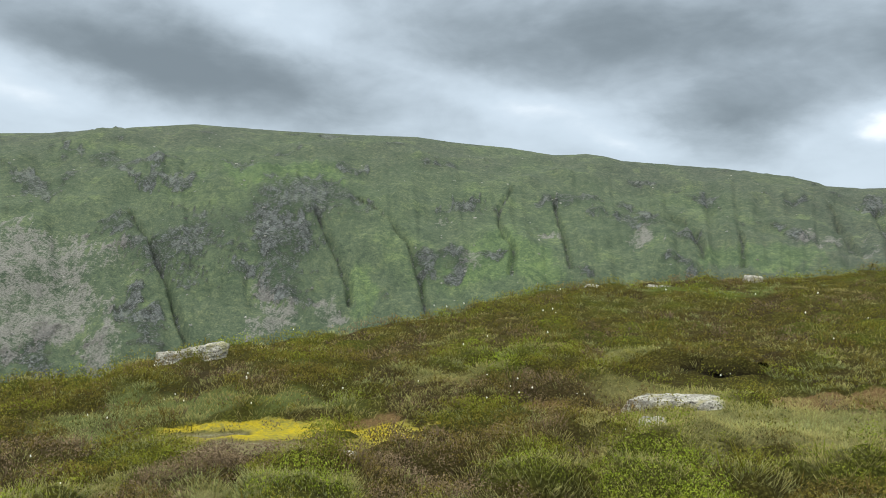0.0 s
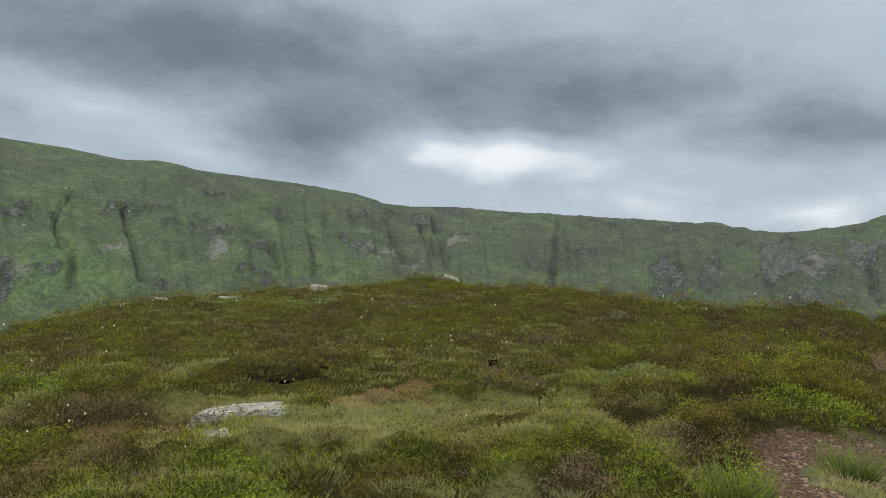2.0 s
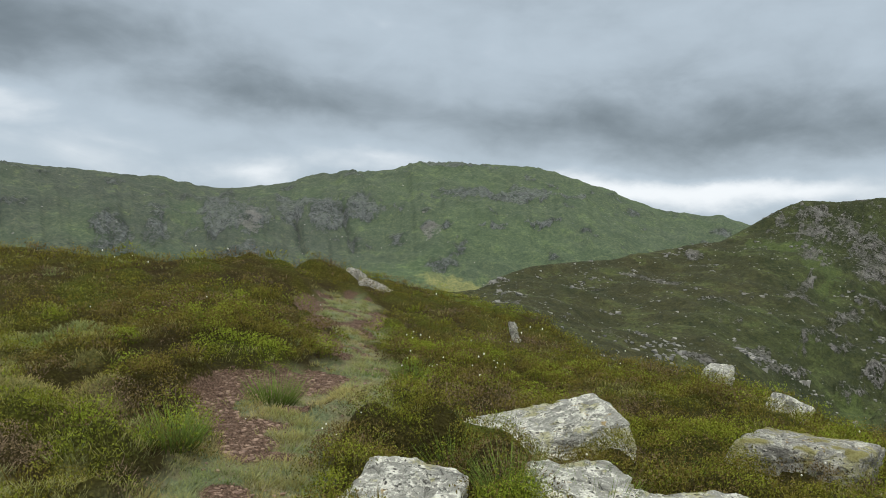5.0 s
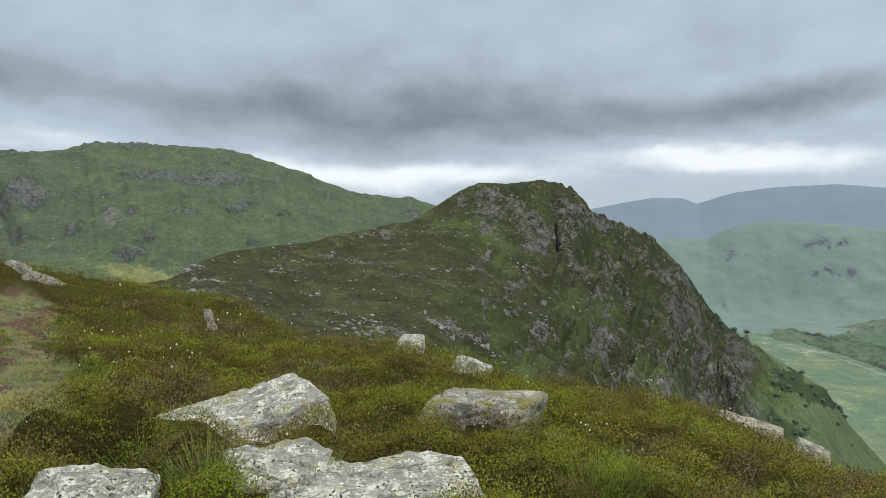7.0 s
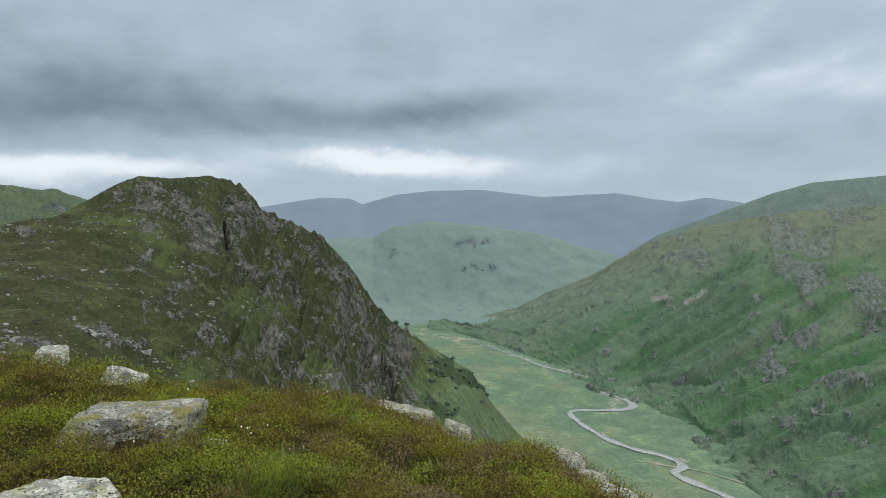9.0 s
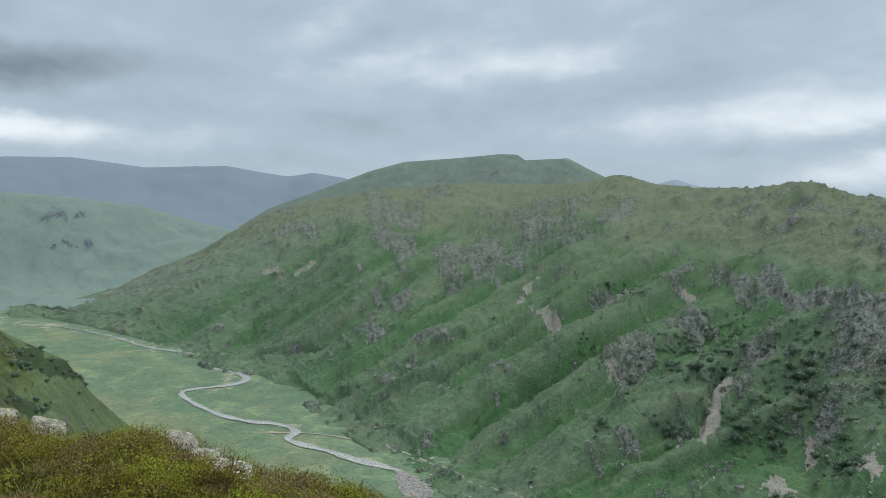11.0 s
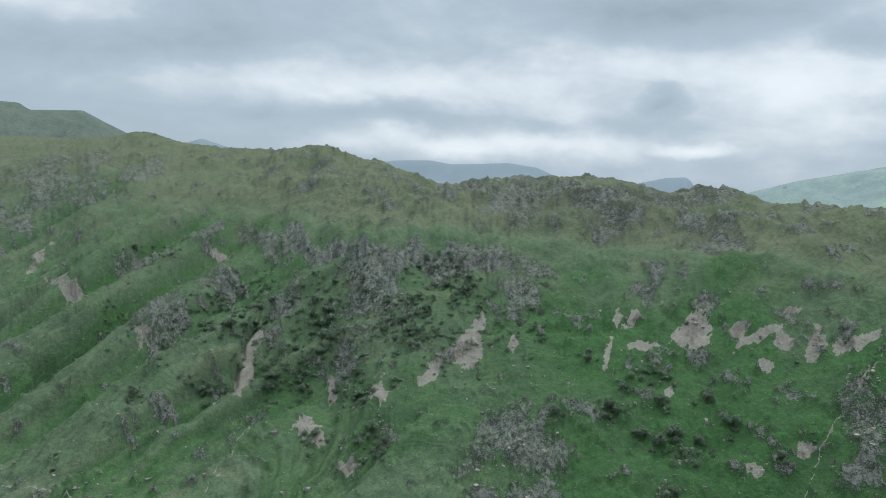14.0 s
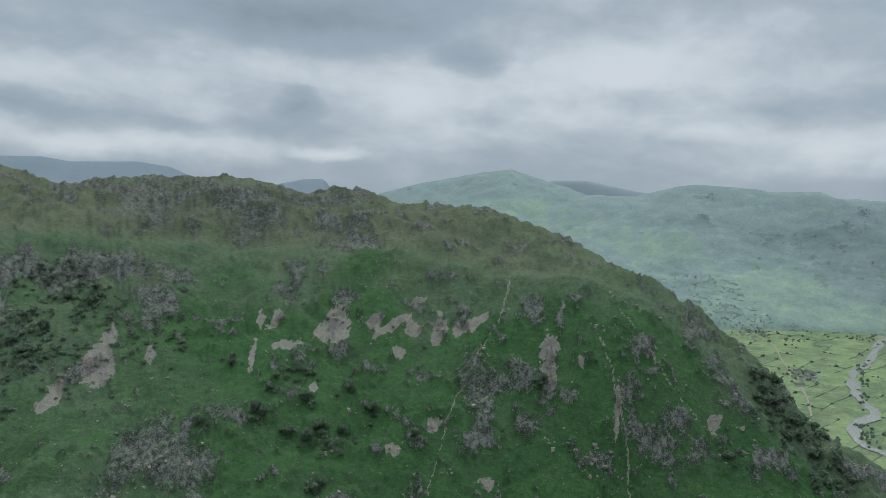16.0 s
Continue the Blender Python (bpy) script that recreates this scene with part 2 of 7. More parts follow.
class Slope:
    """A surface whose places are set by bearing and dip from the camera on the knoll."""

    def __init__(self, B, dip):
        self.B, self.dip = B, dip

    def blob(self, bearing, dip, wide, tall, lean=0.0, rough=0.5, seed=3, edge=0.4):
        """0 to 1: a patch on the slope about a bearing and dip, sizes in degrees, with a ragged edge."""
        out = np.zeros_like(self.B)
        reach = wide + abs(lean) * tall
        win = self.window(bearing - reach, bearing + reach, dip - tall, dip + tall)
        B, D = self.B[win], self.dip[win]
        if B.size == 0:
            return out
        de = D - dip
        db = B - bearing - lean * de
        n = fbm(B, D * 1.3, max(min(wide, tall), 0.25) * 0.9, 3, seed) + 0.5 * fbm(B, D, 0.25, 2, seed + 5)
        r = np.hypot(db / (wide / 2), de / (tall / 2)) + rough * n * 0.6
        out[win] = step01(r, 0.95 + edge / 2, 0.95 - edge / 2)
        return out

    def window(self, b0, b1, e0, e1):
        cols = np.where((self.B[0] >= b0) & (self.B[0] <= b1))[0]
        if not len(cols):
            return slice(0, 0), slice(0, 0)
        c = slice(cols[0], cols[-1] + 1)
        d = self.dip[:, c]
        rows = np.where(((d >= e0) & (d <= e1)).any(1))[0]
        return (slice(rows[0], rows[-1] + 1) if len(rows) else slice(0, 0)), c

    def line(self, points, wide, taper=0.0):
        """0 to 1 along a polyline of (bearing, dip), narrower at its start by the taper."""
        best = np.zeros_like(self.B)
        p = np.array(points, float)
        win = self.window(p[:, 0].min() - 1, p[:, 0].max() + 1, p[:, 1].min() - 1, p[:, 1].max() + 1)
        B, D = self.B[win], self.dip[win]
        if B.size == 0:
            return best
        wig = 0.16 * fbm(B, D, 0.9, 2, 5) + 0.10 * fbm(B, D, 0.3, 2, 6)
        for i, ((b0, e0), (b1, e1)) in enumerate(zip(p[:-1], p[1:])):
            vx, vy = b1 - b0, e1 - e0
            t = np.clip(((B - b0) * vx + (D - e0) * vy) / (vx * vx + vy * vy), 0, 1)
            q = np.hypot(B - b0 - t * vx + wig, D - e0 - t * vy)
            w = wide * (1 - taper * (1 - (i + t) / (len(p) - 1)))
            best[win] = np.maximum(best[win], step01(q, w * 0.75, w * 0.25))
        return best


class Hill(Slope):
    """A fell: contours from its foot over shoulders to the crest and down behind, each row a table of bearing, distance, height."""

    def __init__(self, name, contours, first, last, step, rows, relief, crest_index, seed, shape=None):
        B = np.arange(first, last + step / 2, step)
        d = np.array([line_at(c, B, 1) for c in contours])
        z = np.array([line_at(c, B, 2) for c in contours])
        n = len(contours)
        fine = np.linspace(0, n - 1, 60 * n)[:, None] + 0 * B[None, :]
        df, zf = eased(d, fine), eased(z, fine)
        dip = np.degrees(np.arctan2(zf - EYE_Z, df))
        # rows of the mesh spread evenly over what can be seen of the slope
        run = np.vstack([np.zeros_like(B)[None], np.abs(np.diff(dip, axis=0)) / 20 + 0.35 / len(fine)]).cumsum(0)
        run /= run[-1]
        want = np.linspace(0, 1, rows)
        s = np.stack([np.interp(want, run[:, c], fine[:, c]) for c in range(len(B))], 1)
        dist, self.z = eased(d, s), eased(z, s) - 14 * step01(s, 0.1, 0.0)
        self.x, self.y = np.sin(np.radians(B))[None] * dist, np.cos(np.radians(B))[None] * dist
        self.dist, self.s, self.B = dist, s, B[None, :] + 0 * s
        self.dip = np.degrees(np.arctan2(self.z - EYE_Z, dist))
        self.calm = np.clip(np.abs(s - crest_index) / 0.25, 0.12, 1) * step01(s, 0.0, 0.22)  # less relief on the crest and none at the foot
        self.front = step01(s, crest_index + 0.15, crest_index - 0.02)
        for size, amount, octaves in relief:
            self.z = self.z + amount * self.calm * fbm(self.x, self.y, size, octaves, seed)
        self.name, self.crest_index, self.masks = name, crest_index, {}
        self.crest_dip = np.degrees(np.arctan2(z[crest_index] - EYE_Z, d[crest_index]))

    def place(self, bearing, dip):
        """The spot on the slope that lies at a bearing and dip: x, y, z."""
        c = int(np.argmin(np.abs(self.B[0] - bearing)))
        col = np.degrees(np.arctan2(self.z[:, c] - EYE_Z, np.hypot(self.x[:, c], self.y[:, c])))
        keep = self.s[:, c] <= self.crest_index + 0.02
        r = int(np.argmin(np.abs(np.where(keep, col, 99) - dip)))
        return float(self.x[r, c]), float(self.y[r, c]), float(self.z[r, c])

    def settle(self):
        """Shifts the crest after relief was laid on, so the skyline keeps its dip from the camera."""
        dip = np.degrees(np.arctan2(self.z - EYE_Z, self.dist))
        top = np.where(self.s <= self.crest_index + 0.4, dip, -90).max(0)
        gap = np.convolve(np.pad(self.crest_dip - top, 4, mode="edge"), np.ones(9) / 9, mode="valid")
        weight = step01(np.abs(self.s - self.crest_index), 0.5, 0.0)
        self.z = self.z + weight * self.dist * np.tan(np.radians(gap))[None]

    def build(self, material, label, category="hill"):
        self.settle()
        ob = new(self.name, grid_mesh(self.name, self.x, self.y, self.z, self.masks))
        ob.data.materials.append(material)
        return tagged(ob, label, category, kind="structure")

# ---- materials ----
def material(name):
    m = bpy.data.materials.new(name)
    m.use_nodes = True
    m.node_tree.nodes.clear()
    N = Nodes(m.node_tree)
    N.place = N.add("ShaderNodeNewGeometry").outputs["Position"]
    return m, N


def finish(N, colour, rough=0.9, bump=None, strength=0.5, distance=0.05, spec=0.2, normal_in=None):
    p = N.add("ShaderNodeBsdfPrincipled", **{"Base Color": colour, "Roughness": rough, "Specular IOR Level": spec})
    if bump is not None:
        bn = N.add("ShaderNodeBump", Strength=strength, Distance=distance, Height=bump)
        wire(N.t, bn.outputs[0], p.inputs["Normal"])
    wire(N.t, p.outputs[0], N.add("ShaderNodeOutputMaterial").inputs[0])
    return p


def attr(N, name):
    n = N.add("ShaderNodeAttribute")
    n.attribute_name = name
    return n.outputs["Fac"]


def hill_material(name, grass, tawny, lush, rock, scree, fine=1.0, bump=1.0, scrub=(0.026, 0.042, 0.02), crisp=0.0, vary=1.0, mottle=2.2, grass_haze_tint=None):
    """Fell side: grass, tawny moor and lush turf in patches, bare rock and scree where the masks say."""
    m, N = material(name)
    P = N.place
    broad = N.noise(P, 0.006 * fine, 5.0, 0.6, 0.3)
    patch = N.noise(P, 0.028 * fine, 5.0, 0.62, 0.4)
    grain = N.noise(P, 0.16 * fine, 4.0, 0.65)
    speck = N.noise(P, 0.55 * fine, 3.0, 0.7)
    rugged = N.math("ADD", N.math("MULTIPLY", grain, 0.5), N.math("MULTIPLY", speck, 0.5))
    ragged = N.math("ADD", N.math("MULTIPLY", N.math("SUBTRACT", patch, 0.5), 1.6), N.math("MULTIPLY", N.math("SUBTRACT", rugged, 0.5), 2.0))
    moor = N.math("ADD", attr(N, "tawny"), N.math("MULTIPLY", N.math("SUBTRACT", N.math("ADD", N.math("MULTIPLY", broad, 0.6), N.math("MULTIPLY", patch, 0.5)), 0.55), mottle))
    moor = N.math("ADD", moor, N.math("MULTIPLY", ragged, 0.22), clamp=True)
    c = N.mix(moor, grass, tawny)
    rich = N.math("ADD", N.math("ADD", attr(N, "lush"), N.math("MULTIPLY", ragged, 0.25)), N.ramp(patch, 0.52, 0.68, 0.0, 0.3), clamp=True)
    c = N.mix(rich, c, lush)
    if grass_haze_tint:  # distance haze painted into the west turf; elsewhere a second grass colour
        c = N.mix(N.math("ADD", attr(N, "painted_grass"), N.math("MULTIPLY", ragged, 0.12), clamp=True), c, grass_haze_tint)
    # tussocks: darker hollows, and lighter, yellower blades
    shade = N.math("MULTIPLY", N.ramp(grain, 0.25, 0.75, 1 - 0.22 * vary, 1 + 0.22 * vary, False), N.ramp(patch, 0.3, 0.7, 1 - 0.14 * min(vary, 1), 1 + 0.14 * min(vary, 1), False))
    shade = N.math("MULTIPLY", shade, N.ramp(speck, 0.3, 0.7, 1 - 0.20 * vary, 1 + 0.20 * vary, False))
    c = N.mix(1.0, c, N.add("ShaderNodeCombineXYZ", X=N.math("POWER", shade, 1.25), Y=shade, Z=N.math("POWER", shade, 0.8)).outputs[0], "MULTIPLY")
    rk = N.ramp(N.math("ADD", N.math("MULTIPLY", attr(N, "rock"), 1.25), N.math("MULTIPLY", ragged, 0.62)), 0.44, 0.68 - 0.1 * crisp, 0.0, 0.95)
    # grass holds on the flatter ledges
    lie = N.add("ShaderNodeSeparateXYZ", Vector=N.add("ShaderNodeNewGeometry").outputs["Normal"]).outputs[2]
    rk = N.math("MULTIPLY", rk, N.ramp(N.math("ADD", lie, N.math("MULTIPLY", N.math("SUBTRACT", rugged, 0.5), 0.6)), 0.80, 0.99, 1.0, 0.65))
    # upright streaks and cracks in the crags
    streak = N.noise(N.vec("MULTIPLY", P, (1.0, 1.0, 0.55)), 0.14 * fine, 7.0, 0.75, 0.5)
    rock_c = N.mix(N.ramp(streak, 0.40, 0.57), tuple(v * 0.34 for v in rock), tuple(v * 1.08 for v in rock))
    vor = N.add("ShaderNodeTexVoronoi", Vector=N.vec("ADD", N.vec("MULTIPLY", P, (1.0, 1.0, 0.5)), N.vec("SCALE", N.add("ShaderNodeTexNoise", Vector=P, Scale=0.10 * fine, Detail=5.0).outputs["Color"], 12.0 / fine)), Scale=0.11 * fine)
    vor.feature = "DISTANCE_TO_EDGE"
    rock_c = N.mix(N.ramp(vor.outputs["Distance"], 0.01, 0.10, 0.55, 0.0), rock_c, tuple(v * 0.28 for v in rock))
    rock_c = N.mix(N.math("MULTIPLY", N.ramp(speck, 0.52, 0.64), 0.7), rock_c, tuple(v * 1.55 for v in rock))
    # turf and heath in the cracks
    rk = N.math("MULTIPLY", rk, N.ramp(N.math("ADD", N.math("MULTIPLY", streak, 0.5), N.math("MULTIPLY", grain, 0.5)), 0.36, 0.47, 0.25, 1.0))
    c = N.mix(rk, c, rock_c)
    sc = N.ramp(N.math("ADD", attr(N, "scree"), N.math("MULTIPLY", ragged, 0.42)), 0.40, 0.58, 0.0, 0.9)
    scree_c = N.mix(N.ramp(speck, 0.35, 0.65), tuple(v * 0.74 for v in scree), tuple(v * 1.18 for v in scree))
    c = N.mix(sc, c, scree_c)
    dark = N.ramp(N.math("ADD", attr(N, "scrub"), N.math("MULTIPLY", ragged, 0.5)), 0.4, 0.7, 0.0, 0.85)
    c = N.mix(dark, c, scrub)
    height_ = N.math("ADD", N.math("MULTIPLY", grain, 2.0), N.math("ADD", N.math("MULTIPLY", speck, 0.8), N.math("MULTIPLY", N.math("MULTIPLY", streak, rk), 4.0)))
    finish(N, c, 0.95, height_, 0.75 * bump, 1.8 / fine, 0.1)
    return m


mat_east = hill_material("east_fell_turf", (0.067, 0.088, 0.056), (0.062, 0.073, 0.058), (0.080, 0.120, 0.054), (0.118, 0.128, 0.130), (0.155, 0.149, 0.144), 0.8, scrub=(0.030, 0.042, 0.030), crisp=0.6, vary=1.6, grass_haze_tint=(0.165, 0.168, 0.072))
mat_crag = hill_material("crag_heath", (0.031, 0.037, 0.016), (0.040, 0.036, 0.019), (0.066, 0.090, 0.029), (0.150, 0.143, 0.140), (0.24, 0.23, 0.22), 2.2, crisp=1.0, vary=1.7, grass_haze_tint=(0.086, 0.120, 0.062))
mat_west = hill_material("west_fell_turf", (0.078, 0.120, 0.076), (0.114, 0.130, 0.092), (0.040, 0.094, 0.038), (0.168, 0.184, 0.182), (0.225, 0.214, 0.206), 1.0, scrub=(0.036, 0.060, 0.042), crisp=0.5, vary=1.3, mottle=1.4, grass_haze_tint=(0.118, 0.158, 0.132))
# summit, dale head and north fell: distance haze mixed into the turf colours
mat_summit = hill_material("hazed_summit_turf", (0.108, 0.138, 0.126), (0.110, 0.132, 0.130), (0.104, 0.142, 0.120), (0.120, 0.138, 0.152), (0.2, 0.2, 0.2), 0.6, 0.6, vary=0.9, mottle=1.2)
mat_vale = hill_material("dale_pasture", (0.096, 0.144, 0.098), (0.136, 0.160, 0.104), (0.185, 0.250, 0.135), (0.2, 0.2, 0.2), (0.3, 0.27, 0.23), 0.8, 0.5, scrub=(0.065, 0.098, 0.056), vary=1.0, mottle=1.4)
mat_head = hill_material("hazed_head_turf", (0.132, 0.178, 0.168), (0.126, 0.164, 0.170), (0.136, 0.190, 0.166), (0.108, 0.130, 0.155), (0.2, 0.21, 0.21), 0.5, 0.5, vary=0.4, mottle=0.5)
mat_north = hill_material("hazed_north_turf", (0.205, 0.270, 0.288), (0.186, 0.242, 0.276), (0.225, 0.310, 0.262), (0.160, 0.205, 0.245), (0.22, 0.23, 0.23), 0.45, 0.4, scrub=(0.140, 0.198, 0.205), crisp=1.0, vary=0.6, mottle=0.8)


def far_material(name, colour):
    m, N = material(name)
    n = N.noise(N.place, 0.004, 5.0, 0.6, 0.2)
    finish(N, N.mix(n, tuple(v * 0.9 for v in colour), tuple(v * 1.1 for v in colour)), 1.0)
    return m


# blue of the distance put into the base colour in place of haze
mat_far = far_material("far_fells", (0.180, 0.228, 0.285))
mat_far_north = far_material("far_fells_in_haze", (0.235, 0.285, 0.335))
mat_far_south = far_material("far_fells_blue_haze", (0.138, 0.174, 0.222))

# ---- the fells, shaped to the camera's view by bearing and dip from the knoll ----
FLOOR = [(80, 0, -345), (150, 0, -345), (212, 0, -425), (260, 0, -430)]


def floor_z(bearing):
    return np.interp(bearing, [r[0] for r in FLOOR], [r[2] for r in FLOOR])


def crest_rows(rows, dists):
    """Rows of (bearing, dip) made into (bearing, distance, height); dists: rows of (bearing, distance)."""
    out = []
    for b, dip in rows:
        d = np.interp(b, [q[0] for q in dists], [q[1] for q in dists])
        out.append((b, d, height(d, dip)))
    return out


def between(low, high, f_d, f_z):
    """A contour part of the way from one to another, at the bearings of both."""
    bs = sorted({r[0] for r in low} | {r[0] for r in high})
    at = lambda t, b, k: np.interp(b, [r[0] for r in t], [r[k] for r in t])
    return [(b, at(low, b, 1) + f_d * (at(high, b, 1) - at(low, b, 1)), at(low, b, 2) + f_z * (at(high, b, 2) - at(low, b, 2))) for b in bs]


def behind(crest, out, drop):
    return [(b, d * out, z - drop) for b, d, z in crest]


# the long fell to the east and the round summit south of it
EAST_CREST = [(-50, 5.0), (-39, 5.9), (-35.7, 6.27), (-31.9, 6.95), (-26.8, 7.67), (-20.5, 7.64), (-16.3, 7.66), (-10.3, 7.72), (-7.6, 7.43), (-3.3, 7.14),
              (0.2, 6.66), (2.7, 6.79), (4.0, 6.64), (5.2, 6.32), (9.3, 6.02), (12.6, 5.78), (16.9, 5.22), (19.1, 4.58), (21.2, 4.39), (24.6, 4.5),
              (29.8, 4.18), (34.6, 4.07), (40.2, 3.7), (42.8, 3.5), (43.8, 3.56), (44.9, 3.29), (48.5, 3.06), (51.6, 3.4), (56.0, 4.3),
              (61.1, 5.08), (62.8, 5.53), (65.4, 5.61), (71.1, 5.32), (74.1, 4.61), (76.6, 3.93), (79.6, 2.93), (81.2, 2.46), (84.8, 2.03),
              (85.35, 2.18), (85.9, 1.89), (87.2, 1.52), (92.5, 0.4), (98, -1)]
east_crest = crest_rows(EAST_CREST, [(-50, 1700), (-20, 1600), (10, 1650), (30, 1900), (48, 2300), (60, 2600), (75, 2600), (90, 2900), (98, 3000)])
east_foot = [(-50, 560, -310), (0, 600, -300), (30, 750, -250), (45, 1000, -190), (58, 1450, -125), (75, 1500, -130), (98, 1500, -170)]
east = Hill("fell_east", [east_foot, between(east_foot, east_crest, 0.55, 0.68), east_crest, behind(east_crest, 1.2, 60)], -46, 96, 0.15, 165,
            [(420, 22, 3), (130, 9, 3), (45, 3.5, 3)], 2, 11)

# the rocky hill along the ridge, with its face above the dale
CRAG_CREST = [(58, -7.0), (64.7, -4.66), (67.8, -3.95), (69.6, -2.86), (71.8, -2.06), (74.9, -1.63), (78.0, -1.32), (81.3, -0.51), (85.5, 0.28), (87.3, 1.39),
              (89.4, 2.73), (90.7, 3.27), (92.9, 3.18), (95.5, 3.48), (97.2, 3.07), (98.5, 2.01), (99.4, 0.94), (101.1, 0.32), (102.9, -0.52), (104.6, -1.77),
              (106.1, -3.44), (107.6, -5.72), (109.3, -7.53), (110.9, -8.47), (115.3, -10.97), (116.8, -13.16), (119.1, -15.53), (121.7, -17.34), (124.5, -19.6), (129, -23.0)]
crag_crest = crest_rows(CRAG_CREST, [(58, 300), (68, 380), (78, 480), (86, 570), (90, 650), (98, 690), (105, 710), (111, 780), (117, 860), (122, 950), (129, 1000)])
crag_foot = crest_rows([(58, -9.5), (66, -8.0), (75, -11), (85, -12.5), (95, -15.5), (105, -16.5), (115, -20), (122, -22), (129, -25)],
                       [(58, 130), (75, 170), (85, 200), (95, 250), (105, 300), (115, 520), (122, 760), (129, 900)])
crag = Hill("crag_hill", [crag_foot, between(crag_foot, crag_crest, 0.72, 0.60), crag_crest, behind(crag_crest, 1.12, 70)], 58, 128, 0.105, 205,
            [(160, 7, 3), (50, 3.2, 3), (16, 1.2, 3)], 2, 23)

# the long fell across the dale to the west
WEST_CREST = [(112, -7.9), (114.1, -7.35), (118.7, -6.12), (120.4, -5.26), (124.3, -3.51), (126.4, -2.18), (129, -0.4), (131.2, 0.5), (134.6, 1.85), (136.8, 2.73), (139.3, 3.46),
              (143, 3.8), (146.6, 4.21), (147.9, 4.19), (148.5, 3.77), (151.7, 3.97), (153.4, 3.11), (154.5, 2.6), (155.8, 2.78), (158.2, 2.11), (160.8, 1.91),
              (165.1, 1.94), (168.7, 2.28), (170.6, 1.58), (173.1, 1.17), (175.6, 0.22), (177, -0.2), (178.2, -0.34), (182.5, 0.38), (185, 0.25), (189.9, 0.76),
              (192.2, 0.25), (194.2, -0.38), (195.9, -0.24), (198.5, -0.14), (199.3, -0.32), (201.1, -0.81), (206.7, -0.8), (208.9, -1.23), (212.4, -2.29),
              (215.5, -3.51), (218.5, -5.05), (220.2, -6.12), (222.7, -7.47), (225.2, -8.89), (226.8, -9.73), (228.4, -11.14), (230.7, -13.16)]
WEST_END = [(232.3, -14.81), (234.4, -15.9), (236.8, -17.56), (240, -20.5), (246, -27)]
NEAR_RIDGE = [(112, -7.9), (114.1, -7.35), (118.7, -6.12), (120.4, -5.26), (124.3, -3.51), (126.4, -2.18), (128.2, -1.1), (129.9, -0.4), (132.2, 0.35), (135.7, 0.95), (139.3, 1.45), (144.2, 1.95), (148.0, 2.0), (151.6, 1.95), (153.7, 2.3), (154.9, 2.72)]
west_crest = crest_rows(NEAR_RIDGE + [r for r in WEST_CREST if r[0] > 155] + WEST_END, [(112, 2650), (118, 2800), (130, 3000), (140, 3250), (150, 3250), (155, 2700), (162, 2500), (169, 2300), (176, 1900), (190, 1700),
                                     (207, 1580), (215, 1450), (220, 1350), (225, 1250), (230, 1160), (237, 1060), (246, 950)])
summit_crest = crest_rows([(126, -2.4)] + [r for r in WEST_CREST if 128 < r[0] < 155] + [(157, 1.2)], [(126, 3600), (157, 3600)])
summit = Hill("fell_summit", [[(126, 3150, -110), (140, 3200, 10), (157, 3150, 10)], summit_crest, behind(summit_crest, 1.06, 60)], 127, 156.5, 0.12, 60, [(260, 9, 3), (70, 3, 3)], 1, 57)
west_foot = [(b, (d0 - 20), -352) for b, d0 in ((112, 2650), (114, 2600), (120.4, 2150), (125, 1740), (128, 1690), (130.5, 1510), (133.6, 1310), (136.5, 1190), (139.5, 1080), (143, 990), (151.7, 830), (165, 740))]
west_foot += [(190, 700, -375), (215, 740, -430), (232, 820, -440), (246, 830, -445)]
WEST_SHOULDER = [(112, -8.6), (114, -8.0), (118.7, -7.0), (126.4, -3.6), (135.5, -0.8), (142, -1.0), (149, -0.4), (152.2, 0.3), (158, -1.6), (163.2, -3.3), (171.9, -5.2), (180, -4.6), (187, -4.2),
                 (195, -4.8), (201, -5.0), (206, -5.6), (210, -6.2), (214.3, -5.8), (220.7, -7.0), (225, -10.4), (232, -17), (246, -29)]
west_shoulder = crest_rows(WEST_SHOULDER, [(112, 2630), (126, 2450), (135, 2300), (150, 2200), (163, 1700), (172, 1300), (195, 1250), (210, 1150), (225, 1080), (237, 980), (246, 900)])
# a concave apron where the side runs out into the dale
west_apron = [(b, d - min(170, 0.11 * d), z) for b, d, z in west_foot]
west_toe = [(b, d, z + 15) for b, d, z in west_foot]
west = Hill("fell_west", [west_apron, west_toe, west_shoulder, west_crest, behind(west_crest, 1.15, 90)], 112, 241, 0.11, 235,
            [(300, 16, 3), (95, 6, 3), (30, 2.2, 3)], 3, 37)
west.s, west.crest_index = np.maximum(west.s - 1, 0), 2

# the head of the dale and the hills beyond it
head_crest = crest_rows([(95, -3.5), (102.4, -1.37), (105, -0.91), (107.6, -0.87), (109.3, 0.02), (111.9, 0.41), (115.8, 0.13), (120.2, -0.32), (123.2, -1.2), (126.5, -2.0), (132, -3)], [(95, 3400), (132, 3500)])
head = Hill("dale_head_hill", [[(95, 2350, -350), (111, 2560, -350), (132, 2450, -350)], [(95, 2750, -318), (111, 2950, -318), (132, 2800, -318)], head_crest, behind(head_crest, 1.1, 80)], 96, 131, 0.15, 110, [(260, 18, 3), (80, 6, 3)], 2, 51)

